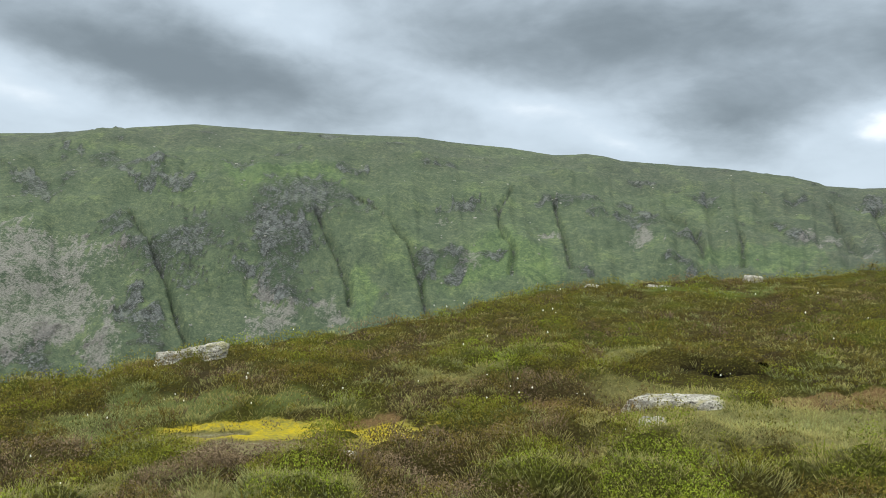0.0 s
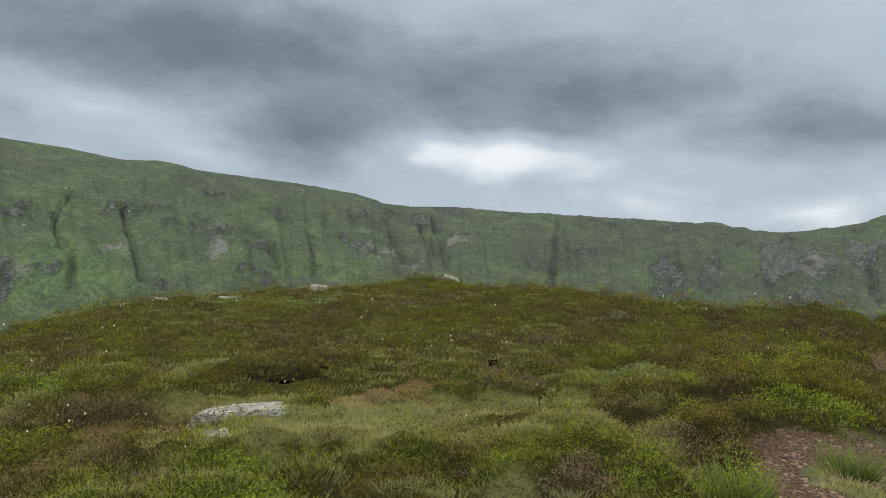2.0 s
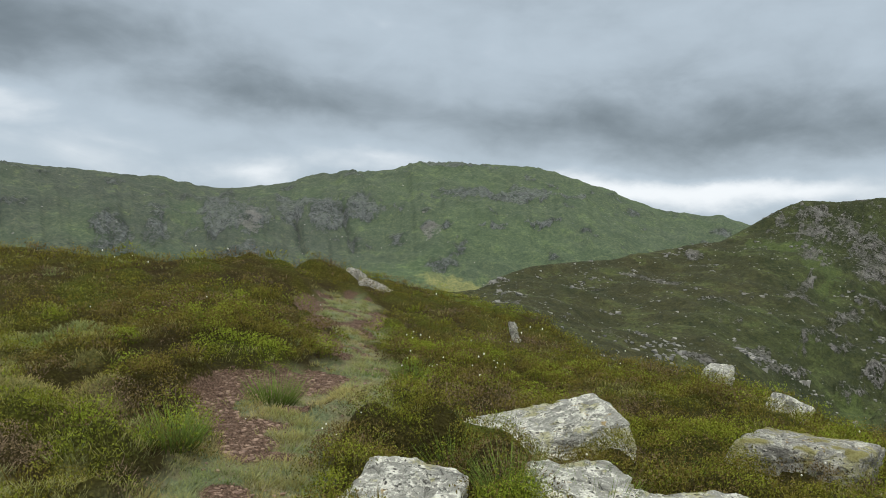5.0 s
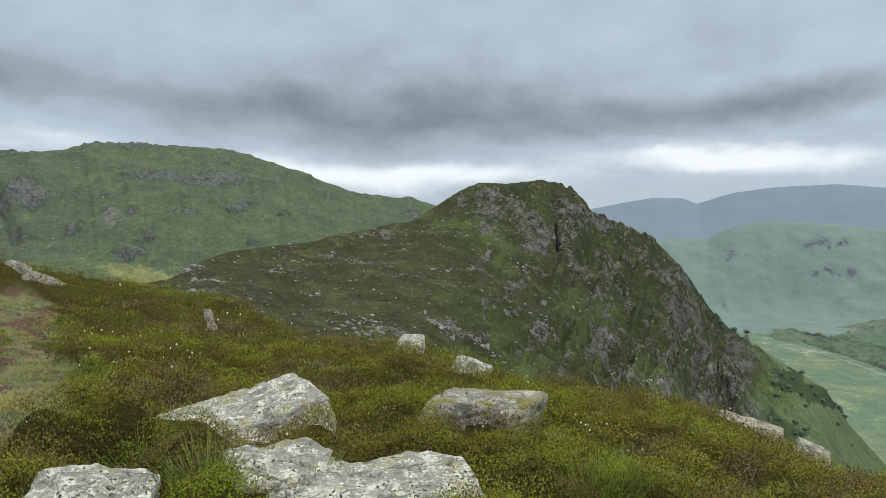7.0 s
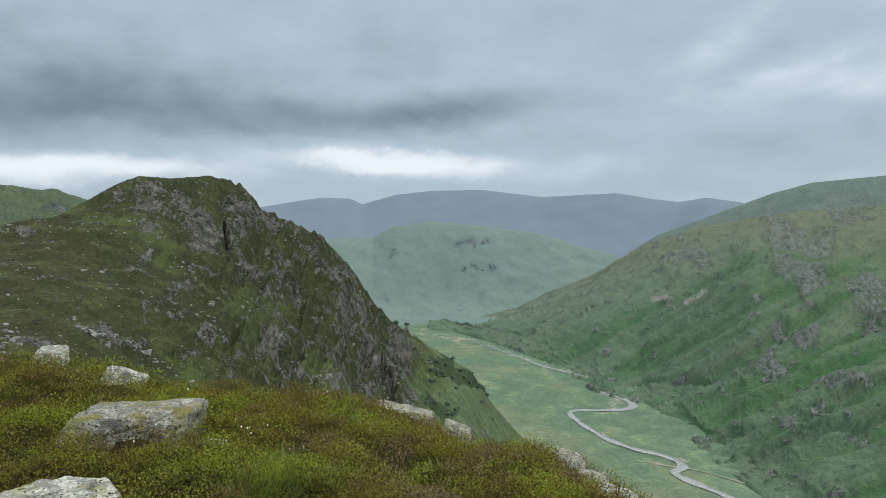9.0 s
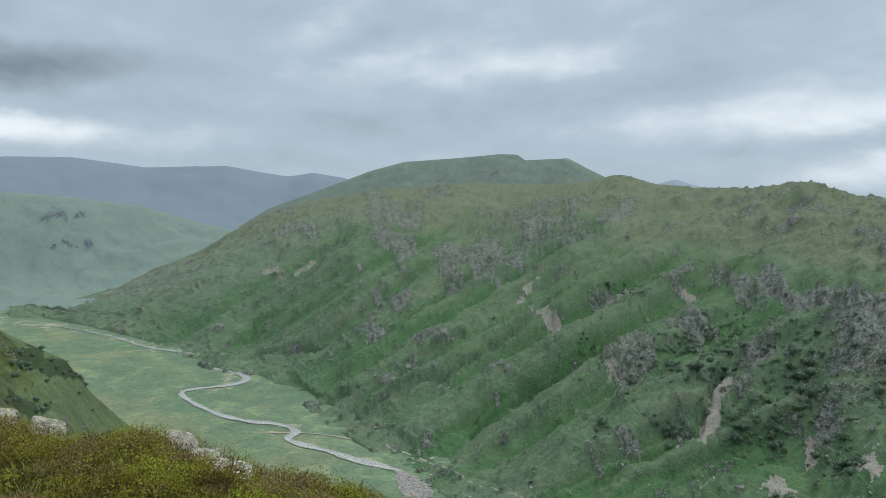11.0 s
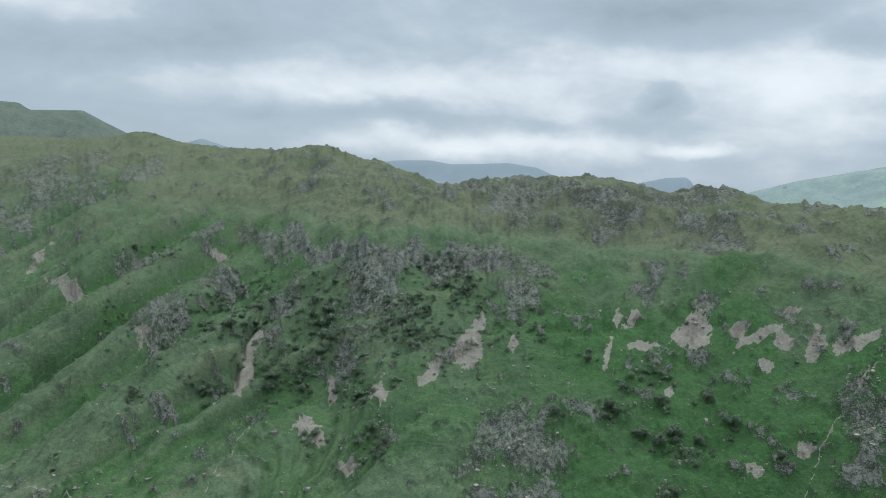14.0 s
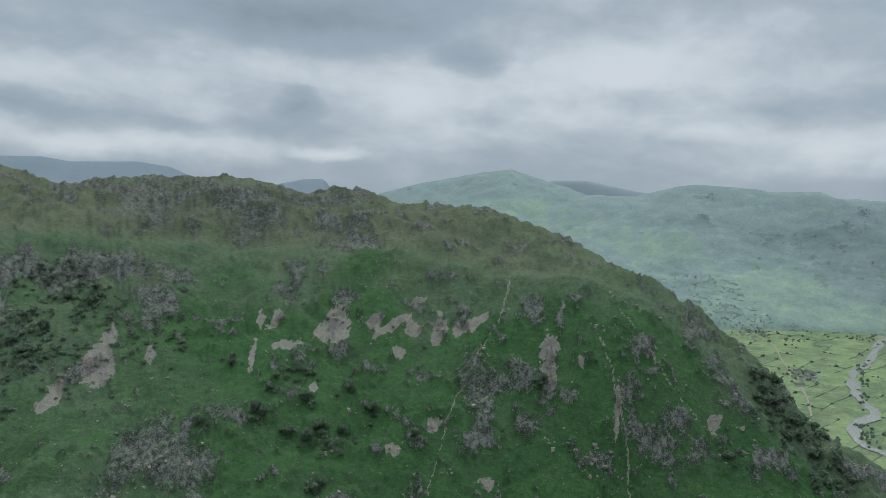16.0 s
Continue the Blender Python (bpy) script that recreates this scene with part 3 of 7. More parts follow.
far_south_crest = crest_rows([(90, 0.2), (98.3, 1.11), (99.7, 1.35), (101.6, 1.73), (103.7, 2.08), (105.8, 2.04), (106.7, 1.62), (109.3, 2.41), (111.9, 2.75), (115.8, 2.9), (120.5, 2.4), (126, 2.74),
                         (128.5, 2.34), (130.5, 2.1), (132.4, 2.43), (134.7, 2.11), (136.6, 1.56), (142, 1.0)], [(90, 4550), (142, 4550)])
far_south = Hill("far_fells_south", [[(90, 3500, -300), (142, 3500, -300)], far_south_crest, behind(far_south_crest, 1.03, 40)], 91, 141, 0.25, 45, [(500, 16, 3), (150, 6, 3)], 1, 61)

far_west_crest = crest_rows([(150, 0.5), (157, 1.97), (158.7, 2.21), (159.5, 2.5), (161.3, 1.97), (165.2, 1.86), (167, 1.3), (169.5, 0.6), (171.2, 1.1), (173.8, 1.48), (176.4, 1.58), (178.1, 1.34), (182.4, 1.58), (184.6, 1.31), (186.7, 0.4), (189, -0.4),
                             (191.2, -0.2), (192.1, 0.38), (194.1, 0.86), (195.5, 0.95), (195.9, 0.6), (196.2, 0.1), (197, -0.6), (202, -1)], [(150, 4700), (202, 4700)])
far_west = Hill("far_fells_west", [[(150, 3600, -300), (202, 3600, -300)], far_west_crest, behind(far_west_crest, 1.03, 40)], 151, 201, 0.2, 40, [(400, 10, 3)], 1, 67)

north_crest = crest_rows([(190, -2.5), (196, -1.2), (198.5, -0.57), (199.5, -0.09), (202.8, 0.9), (207.9, 1.98), (209.9, 2.27), (211.4, 1.81), (213.1, 1.32), (215.7, 0.5), (219.4, 0.63), (222.2, 1.44), (223.5, 1.61), (227.5, 1.42),
                          (228.3, 1.24), (231.5, 1.36), (232.6, 0.93), (235.5, 0.85), (242, 0.6), (252, 0.5)], [(190, 4400), (212, 4400), (216, 4000), (252, 3900)])
north_foot = [(190, 2300, -430), (215, 2500, -432), (226, 2750, -432), (234, 3000, -432), (252, 3200, -432)]
north = Hill("fell_north", [north_foot, between(north_foot, north_crest, 0.5, 0.42), north_crest, behind(north_crest, 1.08, 60)], 191, 250, 0.2, 130, [(420, 20, 4), (120, 5, 3)], 2, 71)
far_north_crest = crest_rows([(207, 0.2), (211.4, 1.04), (213.1, 1.53), (215.6, 1.62), (219.4, 0.92), (225, 0.5), (240, 0.9), (252, 0.9)], [(207, 4750), (252, 4750)])
far_north = Hill("far_fells_north", [[(207, 4450, -200), (252, 4450, -200)], far_north_crest, behind(far_north_crest, 1.02, 40)], 208, 250, 0.2, 30, [(400, 12, 3)], 1, 73)
# hills that close the view round the side never walked
back_crest = crest_rows([(236, 0.9), (250, 1.5), (275, 2.0), (300, 3.0), (316, 4.8)], [(236, 3600), (275, 3500), (316, 1900)])
back_foot = [(236, 2900, -432), (275, 2600, -440), (300, 1500, -420), (316, 700, -330)]
back = Hill("fell_behind", [back_foot, back_crest, behind(back_crest, 1.1, 60)], 238, 316, 0.6, 40, [(400, 30, 3)], 1, 79)


def no_masks(h):
    for key in ("rock", "scree", "lush", "tawny", "scrub"):
        h.masks.setdefault(key, np.zeros_like(h.B))


for h in (east, crag, west, summit, head, far_south, far_west, north, far_north, back):
    no_masks(h)

# ---- marks on the fells, placed as the camera sees them: bearing, dip, width, height, lean, in degrees ----
EAST_SCREE = [
    (-35.5, -4.69, 7.69, 7.07, 0), (-32.7, -8.83, 3.69, 3.08, 0), (-19.2, -5.73, 4.61, 4.0, 0), (-16.5, -5.98, 1.85, 2.77, 0), (-22.9, -7.54, 3.69, 1.54, 0),
    (-38.1, -3.62, 1.85, 2.77, 0), (-37.9, -0.29, 1.85, 0.77, 0), (-32.2, -6.36, 0.77, 4.31, 0), (0.1, 0.34, 1.78, 0.66, 0), (6.9, 0.09, 2.8, 1.53, 0),
    (-6.3, -2.44, 2.29, 1.53, 0), (-8.3, 1.05, 1.53, 1.02, 0), (18.9, 0.62, 3.06, 1.09, 0), (21.6, -0.07, 1.31, 1.53, 0), (24.8, 2.1, 1.75, 0.87, 0),
    (50.3, 0.49, 2.88, 1.57, 0), (64.2, 0.42, 2.1, 1.05, 0),
]
EAST_ROCK = [
    (-23.4, -0.76, 10.15, 6.15, 0), (-31.6, -0.19, 3.08, 1.85, 0), (-19.9, -1.24, 3.38, 4.0, 0), (-29.7, -1.83, 1.23, 1.85, 0), (-28.3, 3.11, 3.38, 1.23, 0),
    (-23.0, 4.58, 2.15, 1.23, 0), (-34.8, 5.02, 1.85, 0.86, 0), (-15.4, 4.83, 2.15, 0.86, 0), (-36.6, 2.32, 3.38, 1.54, 0), (-36.8, -9.48, 4.0, 2.77, 0),
    (-30.9, -5.81, 1.85, 1.85, 0), (-22.5, -3.41, 3.38, 1.85, 0), (3.4, 2.07, 1.27, 0.81, 0), (5.9, 1.41, 2.54, 0.92, 0), (-6.8, 2.12, 2.8, 1.27, 0),
    (-0.8, 0.94, 0.92, 0.66, 0), (41.1, -0.28, 3.71, 2.62, 0), (22.3, 3.39, 2.4, 0.79, 0), (43.7, 0.02, 2.18, 1.97, 0),
]
EAST_ROCK_MORE = [
    (69.4, 3.19, 9.43, 1.05, 0), (68.9, 0.61, 1.83, 0.68, 0), (72.6, 0.96, 2.88, 0.47, 0), (56.4, 1.71, 6.81, 2.1, 0), (49.0, 0.71, 5.24, 2.62, 0),
    (65.4, 5.33, 4.72, 0.42, 0),
]
EAST_LUSH = [
    (60.7, -2.45, 6.99, 1.75, 0), (15.5, -0.85, 8.73, 1.75, 0), (-2.9, -2.28, 9.61, 3.93, 0), (66.0, -3.7, 8.0, 1.5, 0), (-14.2, -4.41, 2.62, 2.62, 0), (-21.2, 3.48, 8.73, 2.18, 0),
]
WEST_ROCK = [
    (150.4, -1.28, 6.46, 3.23, 0), (145.3, -4.04, 7.64, 2.64, 0.5), (137.8, -0.63, 5.29, 2.64, 0), (139.3, -3.2, 3.53, 1.76, 0), (139.1, -6.81, 2.64, 1.47, 0.4),
    (136.8, -8.85, 2.06, 1.47, 0), (141.1, -10.29, 3.82, 1.03, 0.4), (141.4, 1.19, 3.53, 1.03, 0), (130.9, -1.93, 3.53, 1.32, 0), (129.8, -0.29, 2.64, 1.06, 0),
    (156.2, -0.18, 3.82, 1.76, 0), (156.6, -11.57, 2.94, 2.94, 0), (155.8, -6.35, 2.64, 1.47, 0), (140.3, -12.48, 2.94, 0.88, 0), (171.7, -9.28, 4.08, 4.08, 0),
    (171.6, -6.17, 3.46, 1.57, 0), (180.1, -5.26, 4.08, 1.88, 0), (165.9, -9.96, 1.88, 4.08, 0.3), (157.7, -11.04, 1.88, 2.51, 0),
]
WEST_ROCK_MORE = [
    (160.8, -8.43, 3.14, 1.57, 0), (159.5, -4.84, 2.83, 1.57, 0), (183.7, -8.23, 2.83, 2.51, 0), (184.5, -6.32, 2.51, 1.26, 0), (170.6, -13.0, 1.57, 3.14, 0),
    (184.9, -20.57, 4.71, 4.71, 0), (163.8, -16.96, 1.26, 0.79, 0),
]
WEST_SCREE = [
    (131.8, -4.53, 1.32, 1.76, 0.6), (129.3, -4.79, 1.76, 0.88, 0), (150.6, -8.25, 3.53, 0.76, 0), (149.1, -5.97, 0.76, 3.23, 0.7), (180.2, -12.13, 2.2, 3.77, 0.25),
    (177.0, -14.1, 1.26, 3.14, 0.5), (162.8, -14.13, 1.26, 4.4, 0.4), (173.0, -16.01, 1.57, 2.51, 0), (167.6, -17.79, 3.14, 2.2, 0), (183.4, -12.27, 0.88, 1.13, 0.3),
    (169.4, -14.83, 0.79, 1.88, 0), (155.4, -12.11, 1.57, 0.79, 0), (170.6, -20.75, 1.57, 0.94, 0), (160.8, -5.73, 1.88, 0.63, 0),
]
WEST_TREES = [
    (177.3, -6.94, 4.71, 2.51, 0), (179.9, -8.4, 3.14, 1.88, 0), (174.9, -10.76, 4.08, 3.46, 0), (168.9, -9.94, 2.2, 5.65, 0), (168.4, -12.4, 4.08, 2.51, 0),
    (165.7, -15.69, 4.08, 2.83, 0), (171.0, -16.33, 2.83, 2.83, 0), (160.2, -10.51, 3.14, 3.14, 0), (162.9, -10.25, 3.77, 3.46, 0), (156.3, -6.04, 4.4, 1.26, 0),
    (167.9, -19.85, 1.88, 1.57, 0), (172.7, -20.18, 2.51, 2.2, 0), (157.1, -13.34, 1.88, 1.26, 0), (160.3, -16.09, 1.88, 1.26, 0), (155.0, -16.34, 1.26, 0.94, 0),
]
WEST_ROCK2 = [
    (188.5, -1.49, 16.25, 3.05, 0), (198.1, -3.77, 4.06, 2.37, 0), (194.2, -6.27, 2.71, 2.03, 0), (197.4, -8.27, 1.69, 2.03, 0), (193.4, -7.96, 1.02, 1.18, 0),
    (196.8, -12.3, 3.05, 1.18, 0), (194.0, -13.07, 2.03, 1.35, 0), (199.5, -13.7, 1.52, 0.85, 0), (188.7, -17.1, 3.05, 2.03, 0), (184.1, -20.31, 6.09, 5.08, 0),
    (206.1, -6.21, 5.08, 1.02, 0), (206.7, -9.11, 1.15, 1.69, 0), (203.3, -8.32, 2.03, 1.35, 0), (182.2, -0.91, 6.77, 2.03, 0), (209.4, -14.38, 4.76, 3.87, 0),
    (212.0, -17.61, 1.79, 1.79, 0), (208.7, -17.83, 2.98, 3.27, 0), (212.1, -8.7, 3.27, 1.49, 0), (215.4, -15.09, 1.79, 1.19, 0),
]
WEST_SCREE2 = [
    (196.4, -10.44, 2.54, 2.88, 0), (192.2, -9.52, 1.15, 1.15, 0.4), (191.2, -9.6, 0.74, 1.15, 0), (193.0, -11.57, 2.71, 0.85, 0), (190.6, -12.42, 0.54, 3.05, 0.15),
    (201.0, -10.27, 1.02, 2.37, 1.2), (199.7, -10.1, 1.35, 1.35, 0), (202.8, -10.05, 1.35, 1.35, 0), (204.8, -9.81, 1.18, 2.37, 0), (201.7, -12.03, 1.22, 1.02, 0),
    (207.7, -9.58, 1.69, 1.69, 0.5), (206.3, -10.06, 1.02, 1.02, 0), (203.2, -7.71, 1.02, 0.68, 0), (195.3, -15.15, 0.68, 1.35, 0), (204.7, -17.81, 1.22, 1.35, 0),
    (201.5, -19.41, 1.35, 1.02, 0),
]
WEST_TREES2 = [
    (194.4, -13.99, 2.37, 1.69, 0), (192.0, -14.71, 1.35, 1.02, 0), (196.3, -18.73, 3.72, 2.03, 0), (193.4, -18.34, 1.52, 1.02, 0), (199.7, -17.03, 1.18, 1.02, 0),
    (189.1, -12.87, 0.88, 0.88, 0), (191.3, -16.84, 2.03, 1.69, 0), (197.9, -14.99, 0.88, 0.88, 0), (195.1, -15.79, 1.02, 0.88, 0), (203.2, -18.24, 0.88, 0.88, 0),
    (195.2, -21.89, 2.37, 1.22, 0), (186.7, -17.43, 1.22, 1.22, 0),
]
WEST_ROCK3 = [
    (220.1, -15.75, 2.08, 5.36, -0.3), (225.9, -12.04, 1.49, 3.57, -0.4), (227.6, -14.25, 1.19, 1.79, -0.4), (223.1, -18.63, 2.68, 1.79, 0), (225.4, -17.49, 2.38, 1.79, 0),
    (220.4, -11.24, 1.79, 2.68, -0.4), (223.9, -9.78, 1.19, 2.08, -0.4), (218.0, -19.26, 1.79, 1.49, 0), (214.2, -9.44, 0.6, 2.68, 0),
]
WEST_SCREE3 = [
    (213.5, -12.1, 1.34, 3.57, 0), (218.8, -15.89, 0.48, 4.47, 0), (215.9, -12.5, 0.6, 0.89, 0), (225.8, -15.3, 0.89, 1.34, 0), (209.2, -21.92, 1.79, 0.89, 0),
    (204.6, -17.88, 0.89, 1.19, 0), (213.9, -13.8, 0.6, 2.38, 0),
]
WEST_TREES3 = [
    (230.1, -13.88, 2.98, 2.68, 0), (231.7, -15.69, 2.68, 2.98, 0), (233.6, -17.62, 2.68, 2.38, 0), (229.0, -12.19, 1.79, 1.79, 0), (212.7, -14.31, 1.34, 1.34, 0),
    (227.3, -17.47, 1.19, 1.19, 0),
]
WEST_LUSH = [
    (174.4, -18.93, 13.1, 6.99, 0), (199.7, -12.88, 21.83, 6.99, 0), (163.3, -5.5, 13.1, 2.62, 0),
]
WEST_TAWNY = [
    (169.5, -1.51, 26.2, 5.24, 0), (201.0, -3.91, 21.83, 4.8, 0),
]
CRAG_ROCK = [
    (92.6, 0.98, 6.39, 2.5, 0), (95.6, -0.8, 7.22, 2.22, 0), (91.2, 2.23, 4.16, 1.11, 0), (98.9, 0.05, 3.05, 1.94, 0), (90.7, -2.91, 1.67, 1.0, 0),
    (91.7, -6.77, 2.5, 1.11, 0), (93.6, -5.27, 1.39, 2.78, 0), (87.7, -7.64, 3.33, 1.67, 0), (90.0, -8.75, 2.22, 1.39, 0), (100.6, -7.22, 2.22, 1.67, 0),
    (99.5, -9.6, 2.5, 1.67, 0), (105.4, -6.97, 3.05, 2.22, 0), (106.9, -10.5, 1.94, 4.16, 0), (109.9, -11.3, 3.05, 5.0, 0),
]
CRAG_ROCK2 = [
    (104.9, -3.97, 1.67, 1.94, 0), (101.1, -4.52, 1.94, 1.11, 0), (98.5, -3.45, 1.67, 1.11, 0), (95.7, -8.97, 1.94, 0.83, 0), (102.5, -11.78, 1.67, 1.11, 0),
    (94.2, -9.56, 1.94, 0.72, 0), (70.3, -4.22, 2.62, 1.09, 0), (72.7, -4.78, 2.18, 0.7, 0), (76.0, -1.85, 5.24, 0.7, 0), (78.7, -6.81, 3.93, 1.75, 0),
    (74.4, -5.26, 2.62, 0.61, 0), (81.8, -2.46, 3.06, 0.7, 0), (82.4, -7.4, 2.18, 1.05, 0), (86.2, -5.5, 2.62, 0.87, 0),
]
CRAG_LUSH = [
    (89.5, -0.11, 3.89, 1.11, -1), (98.0, -6.12, 3.33, 3.89, -0.4), (94.2, -10.72, 1.67, 2.5, -0.4), (103.9, -11.27, 3.61, 2.5, -0.6), (92.4, -1.88, 2.22, 1.67, -1),
    (99.0, -8.79, 1.67, 2.5, -0.5), (117.1, -15.7, 5.24, 5.24, 0), (113.3, -13.11, 3.93, 3.49, 0), (120.5, -18.23, 6.55, 3.49, 0),
]
CRAG_SCRUB = [
    (113.1, -10.65, 1.97, 2.62, 0), (115.4, -11.55, 2.62, 1.75, 0), (112.9, -13.9, 2.62, 1.31, 0), (120.9, -15.82, 2.62, 0.87, 0), (109.3, -7.24, 2.62, 1.05, 0),
]
NORTH_SCRUB = [
    (223.8, -6.34, 6.99, 3.06, 0), (226.6, -7.73, 5.24, 1.75, 0), (233.6, -3.93, 6.99, 2.18, 0), (230.1, -3.82, 5.24, 1.05, 0), (223.5, -1.19, 5.24, 1.05, 0),
    (231.4, -1.76, 6.11, 1.75, 0), (221.7, -4.42, 2.62, 1.31, 0),
]
NORTH_LUSH = [
    (210.7, -0.72, 5.24, 1.31, 0), (220.5, -3.24, 6.99, 1.75, 0), (228.4, -5.15, 8.73, 2.18, 0), (214.1, -1.86, 3.49, 1.31, 0),
]
NORTH_ROCK = [
    (222.3, -1.04, 3.93, 1.05, 0), (229.2, -1.89, 3.93, 1.75, 0), (233.4, -1.26, 3.93, 2.62, 0),
]
HEAD_ROCK = [
    (115.0, -1.19, 2.62, 1.05, 0), (115.9, -3.36, 2.62, 0.61, 0), (109.3, -2.15, 1.75, 0.87, 0),
]
EAST_GULLY = [
    [(-30.89, 0.97), (-29.47, -1.52), (-28.33, -4.1), (-26.86, -7.81)],
    [(-17.95, 0.94), (-16.34, -1.41), (-15.37, -3.24), (-15.01, -5.04)],
    [(-14.63, 2.59), (-12.32, 0.9), (-10.74, -0.83), (-9.6, -3.31), (-9.17, -5.56)],
    [(-2.9, 3.75), (-3.96, 1.94), (-3.4, -0.3), (-2.55, -2.05), (-2.75, -3.57)],
    [(0.25, 3.59), (0.43, 2.09), (1.08, 0.64), (1.41, -1.37), (1.72, -2.73)],
    [(13.64, 1.27), (13.93, -0.14), (14.05, -1.51)],
    [(8.97, 2.83), (10.61, 1.17), (11.4, -0.94)],
    [(21.92, 3.37), (22.52, 1.99), (23.52, 0.4)],
    [(22.92, 3.63), (23.66, 2.04), (24.11, -0.39)],
    [(19.37, 3.01), (20.31, 1.48), (21.1, -0.29)],
    [(32.52, 3.5), (32.38, 1.37), (32.16, -0.77)],
    [(53.63, 1.37), (54.36, -1.44)],
    [(57.14, 1.98), (57.97, -0.54)],
]
WEST_PATH = [
    [(210.27, -6.38), (209.35, -9.89), (207.73, -12.98), (205.73, -17.68), (204.39, -22.57)],
    [(224.61, -15.2), (222.88, -16.22), (221.78, -18.14), (219.78, -19.38)],
    [(216.66, -9.42), (218.09, -12.25), (218.76, -15.08), (219.68, -17.81), (220.12, -21.28)],
    [(217.78, -6.79), (219.14, -8.81), (222.27, -13.07), (224.82, -15.37), (227.66, -17.1), (231.14, -18.75)],
    [(163.27, -17.77), (161.42, -20.26), (159.6, -23.28)],
]
WEST_RAVINE = [
    [(165.41, -3.22), (159.05, -7.21), (152.61, -11.1), (146.25, -15.33), (145.01, -16.53)],
    [(152.02, -6.37), (146.98, -10.53), (142.86, -13.21), (136.14, -16.12)],
    [(139.14, -6.57), (134.22, -9.74), (127.27, -11.68)],
    [(144.03, -9.9), (138.04, -13.06), (133.51, -15.16)],
    [(159.1, -8.3), (154.78, -10.4), (148.77, -13.27)],
    [(167.34, -7.44), (163.62, -11.1), (161.63, -15.46)],
]
CRAG_SLOT = [
    [(107.38, -8.61), (108.23, -10.49), (109.39, -12.64)],
    [(104.56, -3.68), (105.13, -5.31)],
    [(96.47, -0.18), (96.76, -1.85)],
]


def paint(h, key, rows, strength=1.0, rough=0.9, seed=3, edge=0.4, grow=1.1):
    for b, e, w, tall, lean in rows:
        h.masks[key] = np.maximum(h.masks[key], strength * h.blob(b, e, w * grow, tall * grow, lean, rough, seed, edge))


def carve(h, lines, wide, depth, key, strength):
    """Gullies cut into the slope along their lines."""
    for p in lines:
        g = h.line(p, wide, 0.6)
        h.z = h.z - depth * g
        h.masks[key] = np.maximum(h.masks[key], strength * h.line(p, wide * 0.75, 0.6))


def crag_relief(h, size, amount, seed, gain=1.0):
    """Buttresses and ledges where the rock is bare."""
    r = np.clip(h.masks["rock"] * 1.1, 0, 1)
    n = ridged(h.x, h.y, size, 4, seed, 0.6)
    h.z = h.z + amount * gain * r * n * np.clip(h.calm, 0.25, 1)


def outcrops(h, size, low, high, strength, seed):
    n = fbm(h.x, h.y, size, 5, seed, 0.6)
    h.masks["rock"] = np.maximum(h.masks["rock"], strength * step01(n, low, high) * h.front)


# east fell
paint(east, "rock", EAST_ROCK[:1], 0.44, 1.8, edge=1.2, grow=1.25)
paint(east, "rock", EAST_ROCK[1:], 0.48, 1.6, edge=1.0, grow=1.25)
paint(east, "rock", EAST_ROCK_MORE, 0.6, 1.2, edge=0.8, grow=1.1)
paint(east, "scree", EAST_SCREE, 0.50, 1.5, edge=1.1)
paint(east, "lush", EAST_LUSH, 0.6, 1.0)
outcrops(east, 130, 0.0, 0.9, 0.5, 91)
east.masks["tawny"] = step01(east.s, 1.1, 1.8) * 0.75
# shallow ribs running down the slope
rib = gnoise(east.B * 0.55 + 0.15 * east.dip, east.dip * 0.05, 97) + 0.5 * gnoise(east.B * 1.4 + 0.2 * east.dip, east.dip * 0.1, 98)
east.z = east.z + 4.5 * rib * step01(east.s, 2.0, 1.2) * step01(east.s, 0.0, 0.4)
fold = gnoise(east.B * 1.1 + 0.25 * east.dip, east.dip * 0.06, 185) + 0.7 * gnoise(east.B * 2.9 + 0.3 * east.dip, east.dip * 0.12, 186)
fold_zone = step01(east.s, 1.75, 1.3) * step01(east.s, 0.2, 0.5) * (0.35 + 0.65 * step01(east.B, 0, 12))
east.z = east.z + 6.0 * fold * fold_zone
# lows of the folds coloured darker
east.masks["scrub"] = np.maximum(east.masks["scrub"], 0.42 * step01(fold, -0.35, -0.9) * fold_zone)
carve(east, EAST_GULLY, 0.50, 14.0, "rock", 0.45)
# each gully coloured darker along its middle
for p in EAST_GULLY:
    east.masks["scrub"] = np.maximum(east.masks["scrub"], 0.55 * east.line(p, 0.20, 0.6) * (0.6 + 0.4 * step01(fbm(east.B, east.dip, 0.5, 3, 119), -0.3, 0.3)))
crag_relief(east, 45, 8.0, 5, step01(np.abs(east.s - 2), 0.02, 0.35))

# west fell
paint(west, "rock", WEST_ROCK + WEST_ROCK_MORE + WEST_ROCK2[1:] + WEST_ROCK3, 0.52, 1.5, edge=1.0, grow=1.15)
paint(west, "rock", WEST_ROCK2[:1], 0.5, 1.3, edge=1.2, grow=1.3)
paint(west, "scree", WEST_SCREE + WEST_SCREE2 + WEST_SCREE3, 0.72, 0.8, edge=0.5, grow=1.0)
paint(west, "scrub", WEST_TREES + WEST_TREES2 + WEST_TREES3, 0.2, 1.0)
paint(west, "lush", WEST_LUSH, 0.5, 1.2)
paint(west, "tawny", WEST_TAWNY, 0.55, 1.2)
outcrops(west, 60, 0.15, 0.9, 0.5, 93)
outcrops(west, 22, 0.35, 0.9, 0.5, 89)
